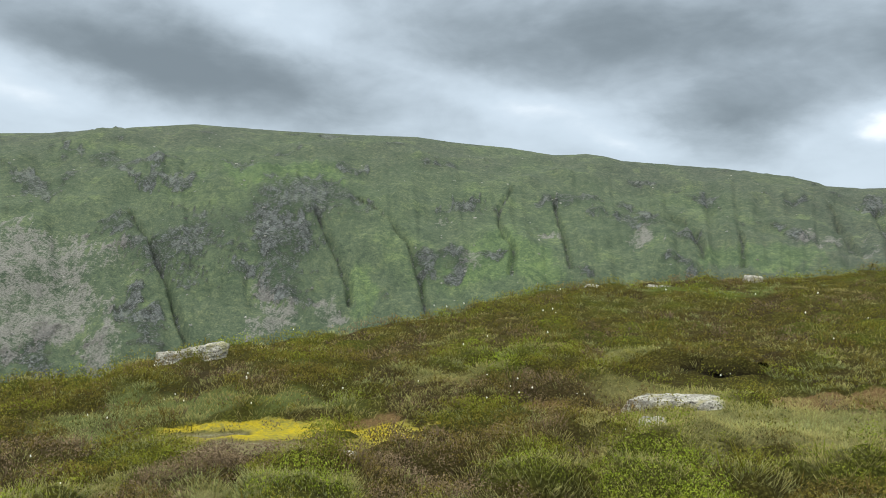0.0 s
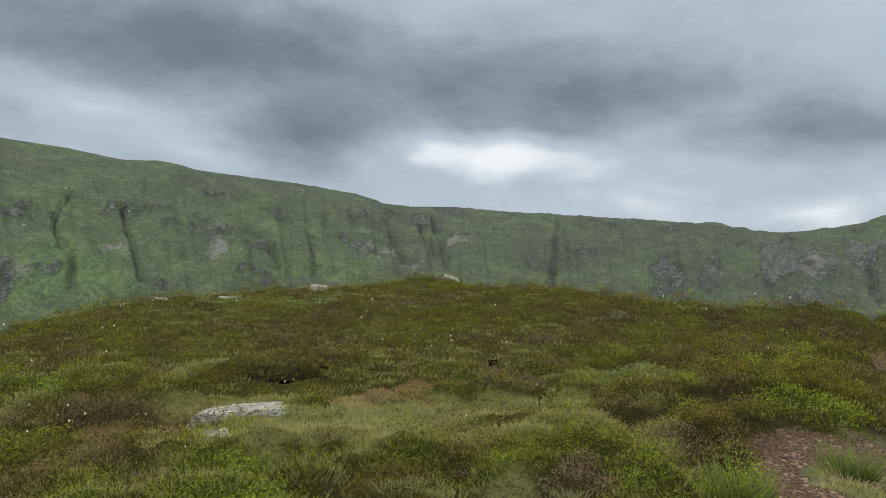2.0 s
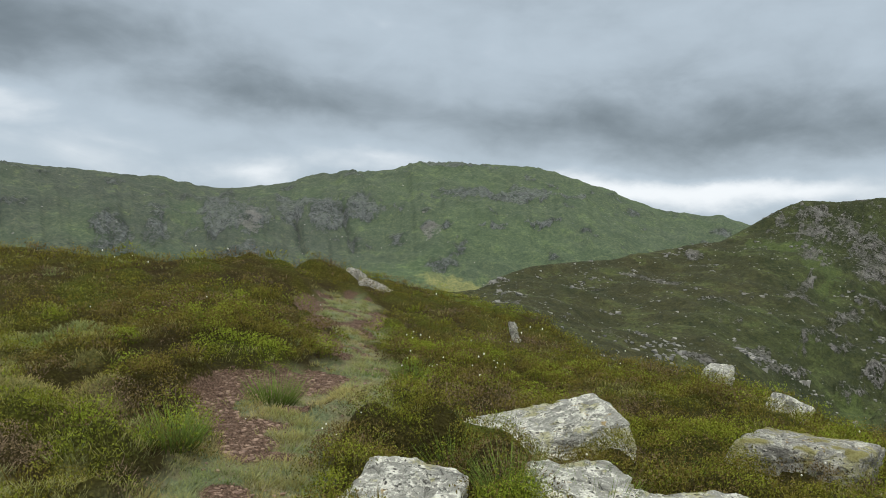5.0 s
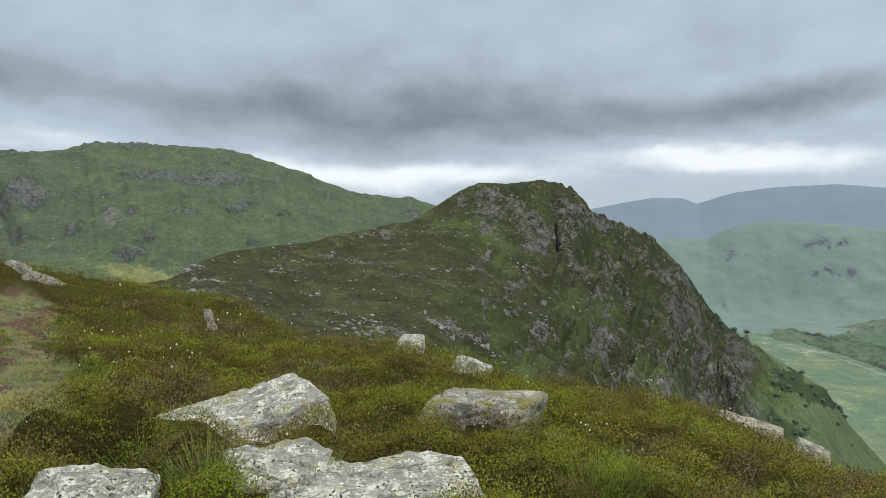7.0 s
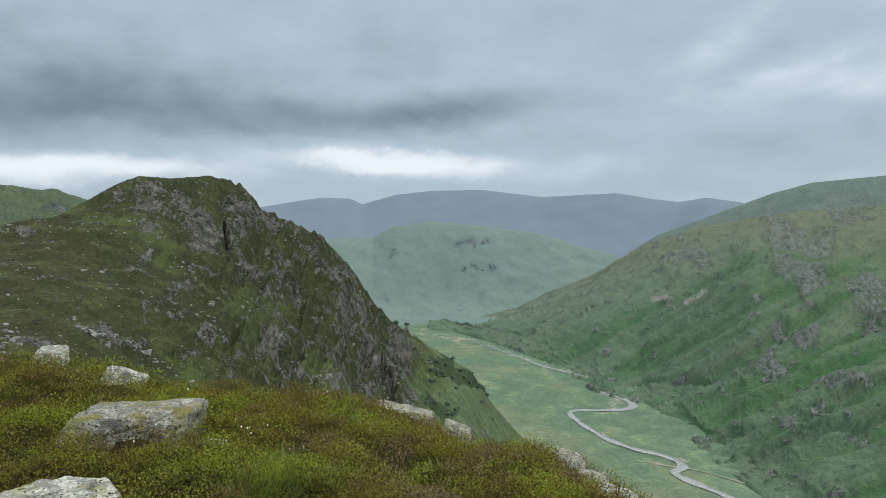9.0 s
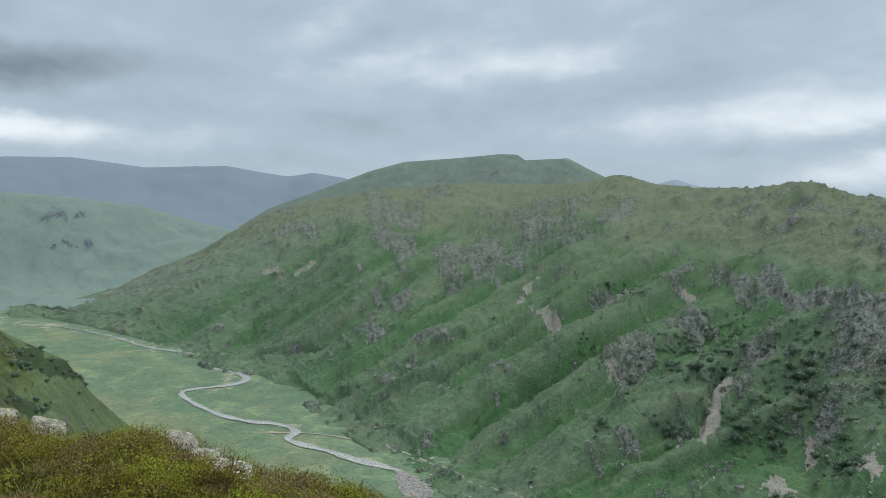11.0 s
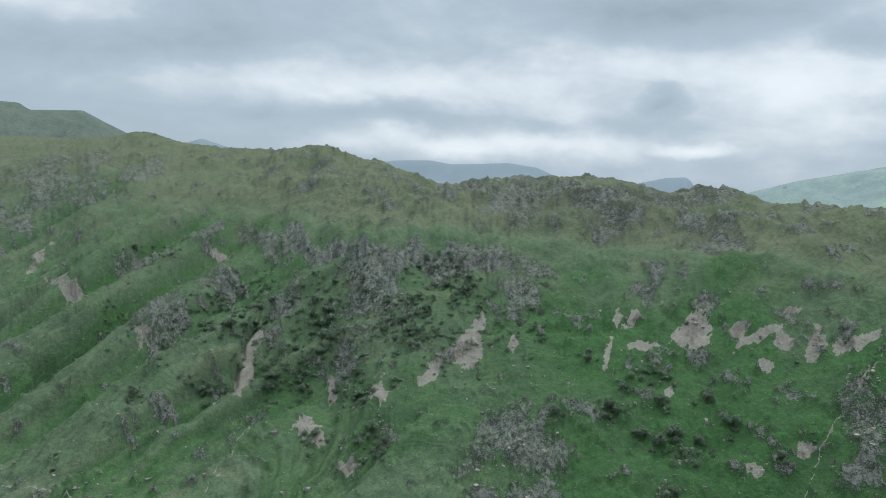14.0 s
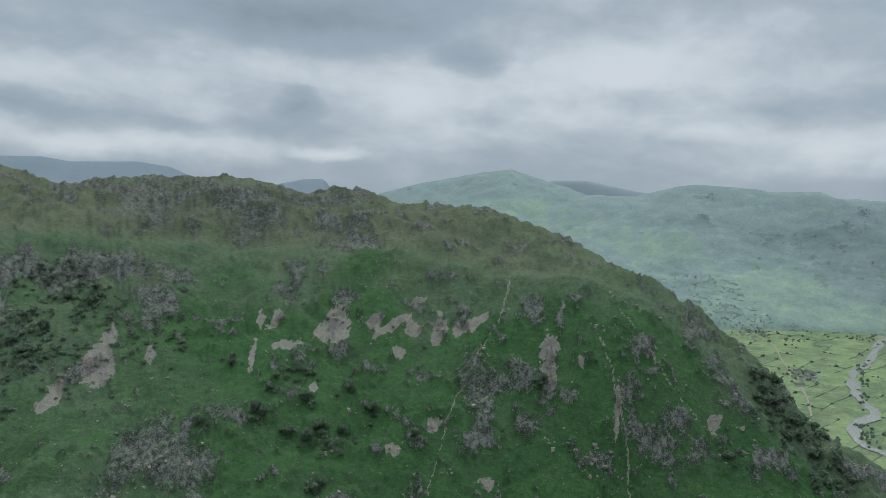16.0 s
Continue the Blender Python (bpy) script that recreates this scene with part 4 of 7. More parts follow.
# the grain of the dale side slants in the south and runs straight down in the north
down = west.B - (0.25 + 1.35 * step01(west.B - 0.8 * west.dip, 196, 176)) * west.dip
stripe = gnoise(down * 0.8, west.dip * 0.08, 35) + 0.6 * gnoise(down * 2.1, west.dip * 0.15, 36)
west.masks["tawny"] = np.maximum(west.masks["tawny"], 0.4 * step01(stripe, 0.1, 0.7) * step01(west.B, 215, 165))
west.masks["tawny"] = np.maximum(west.masks["tawny"], step01(west.s, 0.85, 1.2) * 0.85 * (0.25 + 0.75 * step01(west.B, 222, 206)))
upper = step01(west.s, 1.0, 1.3) * step01(west.B, 150, 170)
west.z = west.z + 15.0 * upper * ridged(west.x, west.y, 170, 4, 95, 0.5) * west.calm
west.masks["rock"] = np.maximum(west.masks["rock"], 0.62 * upper * step01(fbm(west.x, west.y, 70, 4, 96), 0.0, 0.55))
# slanting spurs and hollows of the dale side
slant = gnoise(down * 0.30, west.dip * 0.03 + 4, 31) + 0.45 * gnoise(down * 0.8, west.dip * 0.06, 33) + 0.2 * gnoise(down * 2.0, west.dip * 0.1, 34)
west.z = west.z + (5 + 27.0 * step01(west.B, 186, 164)) * slant * step01(west.s, 1.2, 0.7) * step01(west.s, 0.0, 0.35) * step01(west.B, 236, 215)
# ravines cut in and coloured darker along their lines
carve(west, WEST_RAVINE, 0.6, 15.0, "scrub", 0.45)
for p in WEST_PATH:
    west.masks["scree"] = np.maximum(west.masks["scree"], 0.8 * west.line(p, 0.13))
# the bench where the steep side meets the rocky top
lip = np.exp(-(((west.s - 0.98) / 0.05) ** 2)) * step01(west.B, 158, 166) * step01(west.B, 222, 212)
west.z = west.z + 7.0 * lip
west.masks["lush"] = west.masks["lush"] * (1 - 0.9 * lip)
west.masks["tawny"] = west.masks["tawny"] * (1 - 0.7 * lip)
west.masks["rock"] = west.masks["rock"] * (1 - 0.6 * lip)
crag_relief(west, 40, 8.0, 6)
# the cliff band under the bench
edge_ = 0.86 + 0.07 * gnoise(west.B * 0.55, west.B * 0, 193) + 0.03 * gnoise(west.B * 2.3, west.B * 0, 194)
cliff = step01(west.B, 160, 165) * step01(west.B, 186, 181) * (0.55 + 0.45 * step01(gnoise(west.B * 0.7, west.B * 0 + 3, 195), -0.5, 0.3))
west.z = west.z + 17.0 * cliff * step01(west.s, edge_ - 0.035, edge_ + 0.03) * step01(west.s, 1.4, 1.0)
west.masks["rock"] = np.maximum(west.masks["rock"], 0.85 * cliff * step01(np.abs(west.s - edge_), 0.07, 0.03))
# ribs and chimneys down the crags
chimney = np.abs(gnoise(west.B * 1.6 + 0.2 * west.dip, west.dip * 0.3, 181)) + 0.6 * np.abs(gnoise(west.B * 3.6 - 0.3 * west.dip, west.dip * 0.7, 182))
west.z = west.z + 9.0 * (chimney - 0.4) * np.clip(west.masks["rock"] * 1.3, 0, 1) * west.calm**1.5

# the rocky hill
paint(crag, "rock", CRAG_ROCK + CRAG_ROCK2, 0.46, 1.7, edge=1.1, grow=1.2)
crag.masks["rock"] = crag.masks["rock"] * (0.65 + 0.35 * step01(crag.B, 85, 90))
crag.masks["rock"] = crag.masks["rock"] * 0.95
paint(crag, "lush", CRAG_LUSH, 0.6, 1.5, edge=0.8)
paint(crag, "scrub", CRAG_SCRUB, 0.7, 1.0)
outcrops(crag, 34, 0.15, 1.0, 0.5, 94)
face = step01(crag.B, 92, 100) * step01(crag.B, 113, 109)
crag.masks["rock"] = np.maximum(crag.masks["rock"], 0.42 * face * step01(fbm(crag.x, crag.y, 22, 4, 99), -0.2, 0.6))
crag.masks["lush"] = np.maximum(crag.masks["lush"], step01(crag.B, 109.5, 113.5) * 0.9)
crag.masks["tawny"] = step01(crag.B, 92, 84) * 0.5
crag.masks["painted_grass"] = 0.9 * step01(crag.B + 2.5 * fbm(crag.x, crag.y, 60, 3, 143), 109.5, 114)
crag_relief(crag, 17, 3.4, 7, 0.25 + 0.75 * step01(crag.B, 84, 92))
carve(crag, CRAG_SLOT, 0.35, 16.0, "rock", 0.9)
# two of the slots coloured darker along their middle
crag.masks["scrub"] = np.maximum(crag.masks["scrub"], 0.8 * crag.line(CRAG_SLOT[0], 0.22))
crag.masks["scrub"] = np.maximum(crag.masks["scrub"], 0.6 * crag.line(CRAG_SLOT[1], 0.2))

paint(head, "rock", HEAD_ROCK, 0.5, 1.5, edge=1.2)
head.z = head.z + 3.0 * ridged(head.x, head.y, 150, 4, 175, 0.55) * head.calm
outcrops(head, 160, 0.3, 1.0, 0.4, 92)
paint(north, "rock", NORTH_ROCK, 0.36, 1.6, edge=1.0)
paint(north, "scrub", NORTH_SCRUB, 0.55, 1.6, edge=0.9)
paint(north, "lush", NORTH_LUSH, 0.7, 1.6, edge=0.8)
outcrops(north, 220, 0.3, 1.0, 0.45, 90)
north.masks["lush"] = np.maximum(north.masks["lush"], step01(north.s, 0.75, 0.2) * 0.7)

# paler tawny on the high southern slopes stands in for distance haze
west.masks["tawny"] = np.maximum(west.masks["tawny"], 0.9 * step01(west.s + 0.2 * fbm(west.x, west.y, 240, 4, 173), 0.75, 1.1) * step01(west.B, 172, 150))
west.masks["tawny"] = np.maximum(west.masks["tawny"], 0.75 * step01(west.s + 0.25 * fbm(west.x, west.y, 300, 4, 197), 0.55, 0.95) * step01(west.B, 160, 135))
west.masks["lush"] = west.masks["lush"] * (1 - 0.55 * step01(west.B, 162, 140))
# the turf thins into the pasture at the foot
toe = fbm(west.x, west.y, 170, 4, 171)
west.masks["tawny"] = np.maximum(west.masks["tawny"], 0.3 * step01(west.s + 0.10 * toe, 0.22, 0.04) * step01(west.B, 165, 150))
west.z = west.z + 10.0 * toe * step01(west.s, 0.35, 0.08) * step01(west.s, 0.0, 0.05)
# hollows coloured darker than the spurs, adding painted shade to the relief
west.masks["lush"] = np.maximum(west.masks["lush"], 0.8 * step01(slant, 0.15, -0.6) * step01(west.s, 1.1, 0.8) * step01(west.B, 182, 160))
# dark bracken green laid over the northern slopes to stand for cloud shade
west.masks["lush"] = np.maximum(west.masks["lush"], 0.95 * step01(west.B, 172, 192) * step01(west.s + 0.25 * fbm(west.x, west.y, 150, 4, 177), 0.95, 0.65))
# paler, bluer tone painted over the far southern stretch as distance haze
west.masks["painted_grass"] = 0.5 * (0.35 + 0.65 * step01(west.s, 0.3, 1.0)) * step01(west.B + 12 * west.s + 9 * fbm(west.x, west.y, 500, 3, 141), 160, 122)
west.masks["scree"] = west.masks["scree"] * (1 - 0.25 * step01(west.B, 165, 155))
for h, n in ((west, 120), (east, 150), (crag, 40)):
    h.masks["lush"] = np.clip(h.masks["lush"] + 0.25 * fbm(h.x, h.y, n, 3, 151), 0, 1)
TRACK_DALE = [(128, -16.9), (133.15, -17.23), (138.1, -18.12), (142.15, -19.42), (144.25, -20.19), (147.26, -21.2), (151.7, -23.04), (156, -25)]
west.masks["scree"] = np.maximum(west.masks["scree"], 0.95 * west.line(TRACK_DALE[2:], 0.16))

# darker tone painted on the southern half of the long fell as cloud shade
east.masks["tawny"] = np.maximum(east.masks["tawny"], 0.95 * step01(east.B, 5, 25) * step01(fbm(east.x, east.y, 260, 3, 161), -0.9, 0.3))
# broken ribs all over the steep face
crag.z = crag.z + (0.5 + 1.6 * face) * ridged(crag.x, crag.y, 13, 3, 163, 0.6) * crag.front * np.clip(crag.calm, 0.3, 1)
ribs = gnoise(crag.B * 0.9 - crag.dip * 0.35, crag.dip * 0.22, 165) + 0.6 * gnoise(crag.B * 2.2 - crag.dip * 0.8, crag.dip * 0.5, 166)
crag.z = crag.z + 6.5 * ribs * face * np.clip(crag.calm, 0.25, 1)
ledge = step01(fbm(crag.B, crag.dip * 2.2, 1.6, 4, 167, 0.65), -0.15, 0.65)
crag.masks["rock"] = np.maximum(crag.masks["rock"], (0.14 + 0.34 * face) * ledge * step01(crag.B, 113, 110))

east.masks["lush"] = east.masks["lush"] * (1 - 0.6 * step01(east.B, 12, 30))
# greener turf round the southern summit
east.masks["lush"] = np.clip(east.masks["lush"] + 0.2 * step01(east.B, 52, 64), 0, 1)
east.masks["tawny"] = east.masks["tawny"] * (1 - 0.4 * step01(east.B, 52, 64))
# straw-coloured grass in the col
east.masks["painted_grass"] = 0.9 * east.blob(66.5, -3.5, 6.5, 1.5, 0, 0.9, 3, 0.7)
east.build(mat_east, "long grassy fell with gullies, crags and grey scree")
crag.build(mat_crag, "dark heathery rocky hill with a steep craggy face")
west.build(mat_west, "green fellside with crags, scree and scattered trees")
outcrops(summit, 120, 0.1, 0.9, 0.5, 58)
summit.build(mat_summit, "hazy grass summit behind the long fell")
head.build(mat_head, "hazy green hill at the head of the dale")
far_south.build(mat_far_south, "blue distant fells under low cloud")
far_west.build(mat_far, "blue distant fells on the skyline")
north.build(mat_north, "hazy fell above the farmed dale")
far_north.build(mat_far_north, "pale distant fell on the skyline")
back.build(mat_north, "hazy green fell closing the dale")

# ---- the floor of the dales ----
fb = np.arange(100, 258, 0.52)
fr = np.concatenate([np.arange(700, 2000, 13.0), np.arange(2000, 3200, 18.0), np.arange(3200, 4900, 100.0)])
FB, FR = np.meshgrid(fb, fr)
fx, fy = np.sin(np.radians(FB)) * FR, np.cos(np.radians(FB)) * FR


def dale_z(b, r):
    x, y = np.sin(np.radians(b)) * r, np.cos(np.radians(b)) * r
    return floor_z(b) + 1.6 * fbm(x, y, 110, 3, 81)


fz = dale_z(FB, FR)
vale_masks = {k: np.zeros_like(fx) for k in ("rock", "scree", "lush", "tawny", "scrub")}
rim = np.interp(fb, [r[0] for r in west_apron], [r[1] for r in west_apron])[None] - FR
vale_masks["tawny"] = np.clip(0.30 + 0.9 * fbm(fx, fy, 140, 4, 84, 0.6), 0, 1) * step01(FB, 160, 140) * step01(rim + 60 * fbm(fx, fy, 90, 3, 85), 0, 160)
# fields: strips of different crops and cuts in the broad dale
ca, sa = math.cos(0.35), math.sin(0.35)


def field_warp(x, y):
    return 45 * gnoise(np.asarray(x) / 420, np.asarray(y) / 420, 7), 30 * gnoise(np.asarray(x) / 330, np.asarray(y) / 330, 8)


wx, wy = field_warp(fx, fy)
gu, gv = ((fx - wx) * ca + (fy - wy) * sa) / 150, ((fy - wy) * ca - (fx - wx) * sa) / 48
cell = lattice(np.floor(gu + 0.37 * np.floor(gv)), np.floor(gv), 5) / (2 * np.pi)
broad = step01(FB, 205, 215)
vale_masks["tawny"] = np.maximum(vale_masks["tawny"], broad * np.clip(cell * 2.4 - 1.5, 0, 1))
vale_masks["lush"] = np.maximum(vale_masks["lush"], broad * (0.35 + 0.65 * np.clip(1.2 - cell * 1.6, 0, 1)))

vale = Slope(FB, np.degrees(np.arctan2(fz - EYE_Z, FR)))
# bearing and dip along the beck of the side dale, and along the river of the main one
BECK = [(111.3, -6.5), (111.6, -8.2), (115.1, -8.78), (118.2, -9.56), (120.8, -10.5), (124.2, -11.1), (124.7, -12.0), (127.2, -12.67), (127.2, -13.3), (123.0, -13.76), (125.2, -15.25),
        (127.7, -16.05), (130.2, -16.4), (131.3, -17.0), (130.8, -17.6), (133.9, -18.4), (135.8, -19.0), (139.3, -19.8), (140.5, -20.9), (141.4, -22.3), (142, -24)]
RIVER = [(238, -7.0), (236.1, -8.2), (235.2, -10.0), (234.4, -10.7), (234.7, -12.1), (235.9, -13.2), (235.0, -13.9), (234.7, -14.6), (235.4, -15.3), (236.7, -15.6), (239, -16)]
LANE = [(227.8, -8.8), (229.2, -9.4), (229.9, -10.4), (230.7, -11.5), (231.6, -12.6), (232.1, -14)]
vale_masks["scree"] = np.maximum(vale_masks["scree"], 0.42 * vale.line(BECK, 0.8))
for b, e, w, tall in ((126.3, -12.9, 1.6, 0.5), (129.6, -16.9, 1.4, 0.4), (131.6, -16.5, 1.2, 0.5), (139.9, -20.4, 1.5, 1.0), (129.0, -12.4, 1.2, 0.3)):
    vale_masks["scree"] = np.maximum(vale_masks["scree"], 0.5 * vale.blob(b, e, w, tall, 0, 1.0))
vale_masks["scrub"] = np.maximum(vale_masks["scrub"], 0.35 * step01(fbm(fx, fy, 40, 4, 88), 0.35, 0.9))
dale = new("dale_floor", grid_mesh("dale_floor", fx, fy, fz, vale_masks))
dale.data.materials.append(mat_vale)
tagged(dale, "flat green and tawny pasture on the dale floor", "ground", kind="structure")

# ---- the knoll: bearing, distance and dip of its brow ----
BROW = [(-60, 12, -13), (-38.6, 10.5, -10.6), (-32.5, 10.5, -10.4), (-31, 10.5, -9.65), (-28, 10.6, -8.9), (-24, 11, -8.15), (-20, 11.5, -7.8), (-14, 12.5, -7.4), (-11.5, 13, -6.4), (-7.2, 14, -5.7),
        (-5, 15, -4.75), (-2.9, 16, -3.95), (0, 16.5, -3.4), (3, 17, -3.0), (9.6, 17.5, -2.2), (14, 18, -2.0), (21, 18, -1.4), (27, 17.5, -1.3), (34, 15, -1.3),
        (38, 14, -1.6), (42.5, 13, -1.95), (48.7, 12.5, -2.2), (56, 15, -2.7), (59, 16, -3.0), (61, 17, -3.55), (64, 18, -4.0), (67, 19, -4.5), (69, 18.5, -5.4), (72.3, 18, -6.3),
        (74.5, 16, -7.3), (77.3, 13.5, -8.7), (81.4, 12.5, -9.2), (85.6, 12, -9.3)]
BROW_SOUTH = [(90, 10.5, -10.3), (91.8, 10, -11.4), (96.6, 10.5, -12.4), (103, 12.5, -12.6), (106, 12.8, -13.2), (111.4, 13.5, -14.7), (116, 12, -16.5), (120, 10.5, -16.9), (122.3, 10, -17.5),
              (125.8, 9.5, -19.1), (128.5, 9, -20.3), (131, 8.5, -20.6), (134.3, 8, -21.9), (138, 7.5, -23.3), (145, 7, -25.4), (155, 6.5, -28), (170, 6, -30),
              (200, 6, -27), (230, 7, -24), (260, 10, -16), (300, 12, -13)]
TUFT = 0.10  # the plants stand this much above the soil at the brow


def knoll_base(B, r):
    """Height of the knoll's ground without hummocks."""
    d = line_at(BROW + BROW_SOUTH, B, 1)
    zb = height(d, line_at(BROW + BROW_SOUTH, B, 2)) - TUFT
    t = np.clip(r / d, 0, 1)
    inner = zb * (0.25 * t + 0.75 * t * t)
    over = np.maximum(r - d, 0)
    drop = line_at([(-60, 0.75), (20, 0.5), (60, 0.42), (80, 0.45), (100, 0.6), (130, 0.9), (240, 0.9), (300, 0.75)], B, 1)
    fall = drop * over * over / (over + 6.0) + 0.14 * np.minimum(over, 6)
    return inner - fall


def bearing_of(x, y):
    b = np.degrees(np.arctan2(x, y))
    return np.where(b < -60, b + 360, b)


def spots(x, y, rows, ragged=0.5, seed=7):
    """0 to 1 in patches given by bearing, distance, width across and length along the line of sight."""
    b, r = bearing_of(x, y), np.hypot(x, y)
    n = fbm(x, y, 0.5, 3, seed)
    out = np.zeros_like(b)
    for b0, r0, wide, long in rows:
        q = np.hypot(np.radians(b - b0) * r0 / (wide / 2), (r - r0) / (long / 2)) + ragged * n
        out = np.maximum(out, step01(q, 1.25, 0.7))
    return out


SOIL = [(47.9, 6.0, 0.40, 0.40), (49.0, 6.25, 0.55, 0.45), (50.8, 6.5, 0.75, 0.5), (52.6, 6.75, 0.7, 0.45), (54.6, 7.05, 0.7, 0.42), (56.6, 7.35, 0.5, 0.4), (48.2, 5.75, 0.30, 0.6), (49.2, 5.45, 0.34, 0.6), (50.1, 5.12, 0.34, 0.45),
        (51.4, 5.6, 0.40, 0.2), (53.4, 6.05, 0.3, 0.2), (52.4, 5.0, 0.25, 0.16), (49.0, 4.35, 0.3, 0.3), (62.4, 7.6, 0.45, 0.8), (61.3, 8.2, 0.3, 0.4), (54.6, 11.2, 0.34, 1.7), (55.4, 10.0, 0.32, 1.2), (56.3, 9.1, 0.3, 0.9), (57.2, 8.5, 0.3, 0.4),
        (60.3, 12.0, 0.34, 1.2), (59.6, 11.3, 0.3, 1.0), (59.0, 10.3, 0.3, 0.7), (65.7, 5.95, 0.5, 0.35), (56, 4.3, 0.3, 0.2)]
TRACK = [(44, 3.4, 0.8), (49.5, 4.4, 1.15), (52.3, 5.05, 1.0), (54.0, 5.6, 1.2), (56.4, 6.5, 1.4), (59.0, 7.4, 1.05), (59.3, 8.1, 0.75), (58.0, 9.4, 0.75), (57.6, 10.6, 1.1), (57.6, 11.6, 1.3), (58.4, 13.2, 0.9)]
POOL = [(-22.5, 6.1, 1.1, 0.42), (-27, 6.65, 1.0, 0.26), (-24.5, 6.3, 0.8, 0.25)]
YELLOW = [(-19, 6.55, 2.0, 0.5), (-15.2, 6.5, 1.3, 0.55), (-12, 6.05, 0.7, 0.4), (-23.5, 6.8, 1.3, 0.3)]
WET = [(-27, 7.4, 2.0, 0.7), (-31, 7.9, 1.2, 0.6), (-20, 7.2, 1.2, 0.4), (-33, 7.2, 0.8, 0.4)]
ORANGE = [(4.3, 6.85, 1.0, 0.45), (0.8, 7.0, 0.6, 0.4), (19.8, 7.5, 1.3, 0.6), (-13.5, 6.7, 0.6, 0.3)]
PALE = [(17, 6.4, 3.0, 1.5), (12, 5.7, 2.2, 1.0), (25.7, 5.8, 3.2, 0.55), (34, 6.05, 1.4, 0.35), (38, 8.1, 1.7, 0.7), (9.5, 7.3, 1.6, 0.7), (21.5, 7.0, 2.2, 0.7), (30, 6.9, 1.6, 0.4), (-34, 5.3, 1.0, 0.5), (-8, 8.0, 1.2, 0.3),
        (-22, 4.6, 0.9, 0.4), (5, 9.0, 0.8, 0.4), (31, 4.4, 1.2, 0.4)]
BRIGHT = [(103.6, 5.6, 0.5, 0.6), (106.2, 9.0, 0.9, 0.7), (101.5, 4.9, 0.7, 0.5), (7.6, 16, 1.2, 0.8), (12.8, 15.4, 1.4, 0.8), (72, 5.4, 0.8, 0.3), (38.5, 8.2, 0.9, 0.6), (88, 7.4, 0.8, 0.5), (68, 17.5, 2.4, 1.2)]
BANK = [(12.8, 9.0, 1.9, 1.1), (9.8, 9.1, 0.8, 0.9)]
DIP = [(12.6, 7.95, 1.8, 0.8), (27.3, 7.2, 0.5, 0.5)]
PEAT = [(10.2, 8.5, 0.22, 0.16), (12.8, 8.42, 0.7, 0.18), (27.8, 9.0, 0.16, 0.14)]
FLAT = [(12.6, 7.8, 2.0, 1.2), (50, 5.2, 1.6, 2.0), (54, 7.0, 2.2, 1.6), (58, 9.5, 1.6, 3.0), (-20, 6.2, 4.6, 2.2), (9, 6.5, 2.8, 1.7), (17, 6.6, 3.6, 1.6), (-30, 7.2, 2.5, 1.4)]
MOUND = [(23, 18, 1.5, 1.6), (56, 14.6, 0.9, 0.9), (52, 12.4, 1.2, 1.0), (71, 17, 1.5, 2.0), (62, 5.2, 0.7, 0.5), (61, 6.2, 1.2, 0.9), (72, 4.6, 0.8, 0.6)]


def track_mask(x, y):
    b, r = bearing_of(x, y), np.hypot(x, y)
    best = np.zeros_like(r)
    n = 0.22 * fbm(x, y, 0.6, 3, 12)
    p = [(rr * math.sin(radians(bb)), rr * math.cos(radians(bb)), w) for bb, rr, w in TRACK]
    for (x0, y0, w0), (x1, y1, w1) in zip(p[:-1], p[1:]):
        vx, vy = x1 - x0, y1 - y0
        t = np.clip(((x - x0) * vx + (y - y0) * vy) / (vx * vx + vy * vy), 0, 1)
        q = np.hypot(x - x0 - t * vx, y - y0 - t * vy) + n
        best = np.maximum(best, step01(q, (w0 + t * (w1 - w0)) * 0.56, (w0 + t * (w1 - w0)) * 0.38))
    return best


def cover(x, y):
    """What grows or lies where on the knoll."""
    soil = spots(x, y, SOIL, 0.55)
    track = track_mask(x, y)
    soil = np.maximum(soil, 0.9 * track * step01(fbm(x, y, 0.5, 3, 15), 0.10, 0.45) * step01(np.hypot(x, y), 7.0, 8.5))
    pool = spots(x, y, POOL, 0.3)
    return {"soil": soil, "track": track * (1 - soil), "pool": pool, "yellow": spots(x, y, YELLOW, 0.5) * (1 - pool), "wet": spots(x, y, WET, 0.6), "orange": spots(x, y, ORANGE, 0.7),
            "pale": spots(x, y, PALE, 0.8), "bright": spots(x, y, BRIGHT, 0.6), "peat": spots(x, y, PEAT, 0.3), "mound": spots(x, y, MOUND, 0.3), "bank": spots(x, y, BANK, 0.12), "dip": spots(x, y, DIP, 0.3)}


def relief(x, y, c):
    bare = np.clip(c["soil"] + c["track"] + c["pool"] + 0.6 * c["yellow"] + 0.5 * c["orange"], 0, 1)
    f1, own = cells(x + 0.12 * gnoise(x * 3, y * 3, 107), y + 0.12 * gnoise(x * 3, y * 3, 108), 0.62, 109)
    f2, own2 = cells(x, y, 0.27, 113)
    low = 1 - 0.75 * spots(x, y, FLAT, 0.25)
    near = 0.75 + 0.65 * step01(np.hypot(x, y), 10, 5)
    bush = low * (1 - bare) * (0.03 * fbm(x, y, 0.5, 3, 101) + near * (0.07 + 0.11 * own) * np.clip(1 - 2.6 * f1 * f1, -0.45, 1) + near * (0.03 + 0.04 * own2) * np.clip(1 - 2.4 * f2 * f2, -0.6, 1))
    return bush + 0.08 * fbm(x, y, 3.2, 2, 103) - 0.07 * bare - 0.12 * c["peat"] + 0.16 * c["mound"] + 0.13 * c["bank"] - 0.04 * c["dip"]


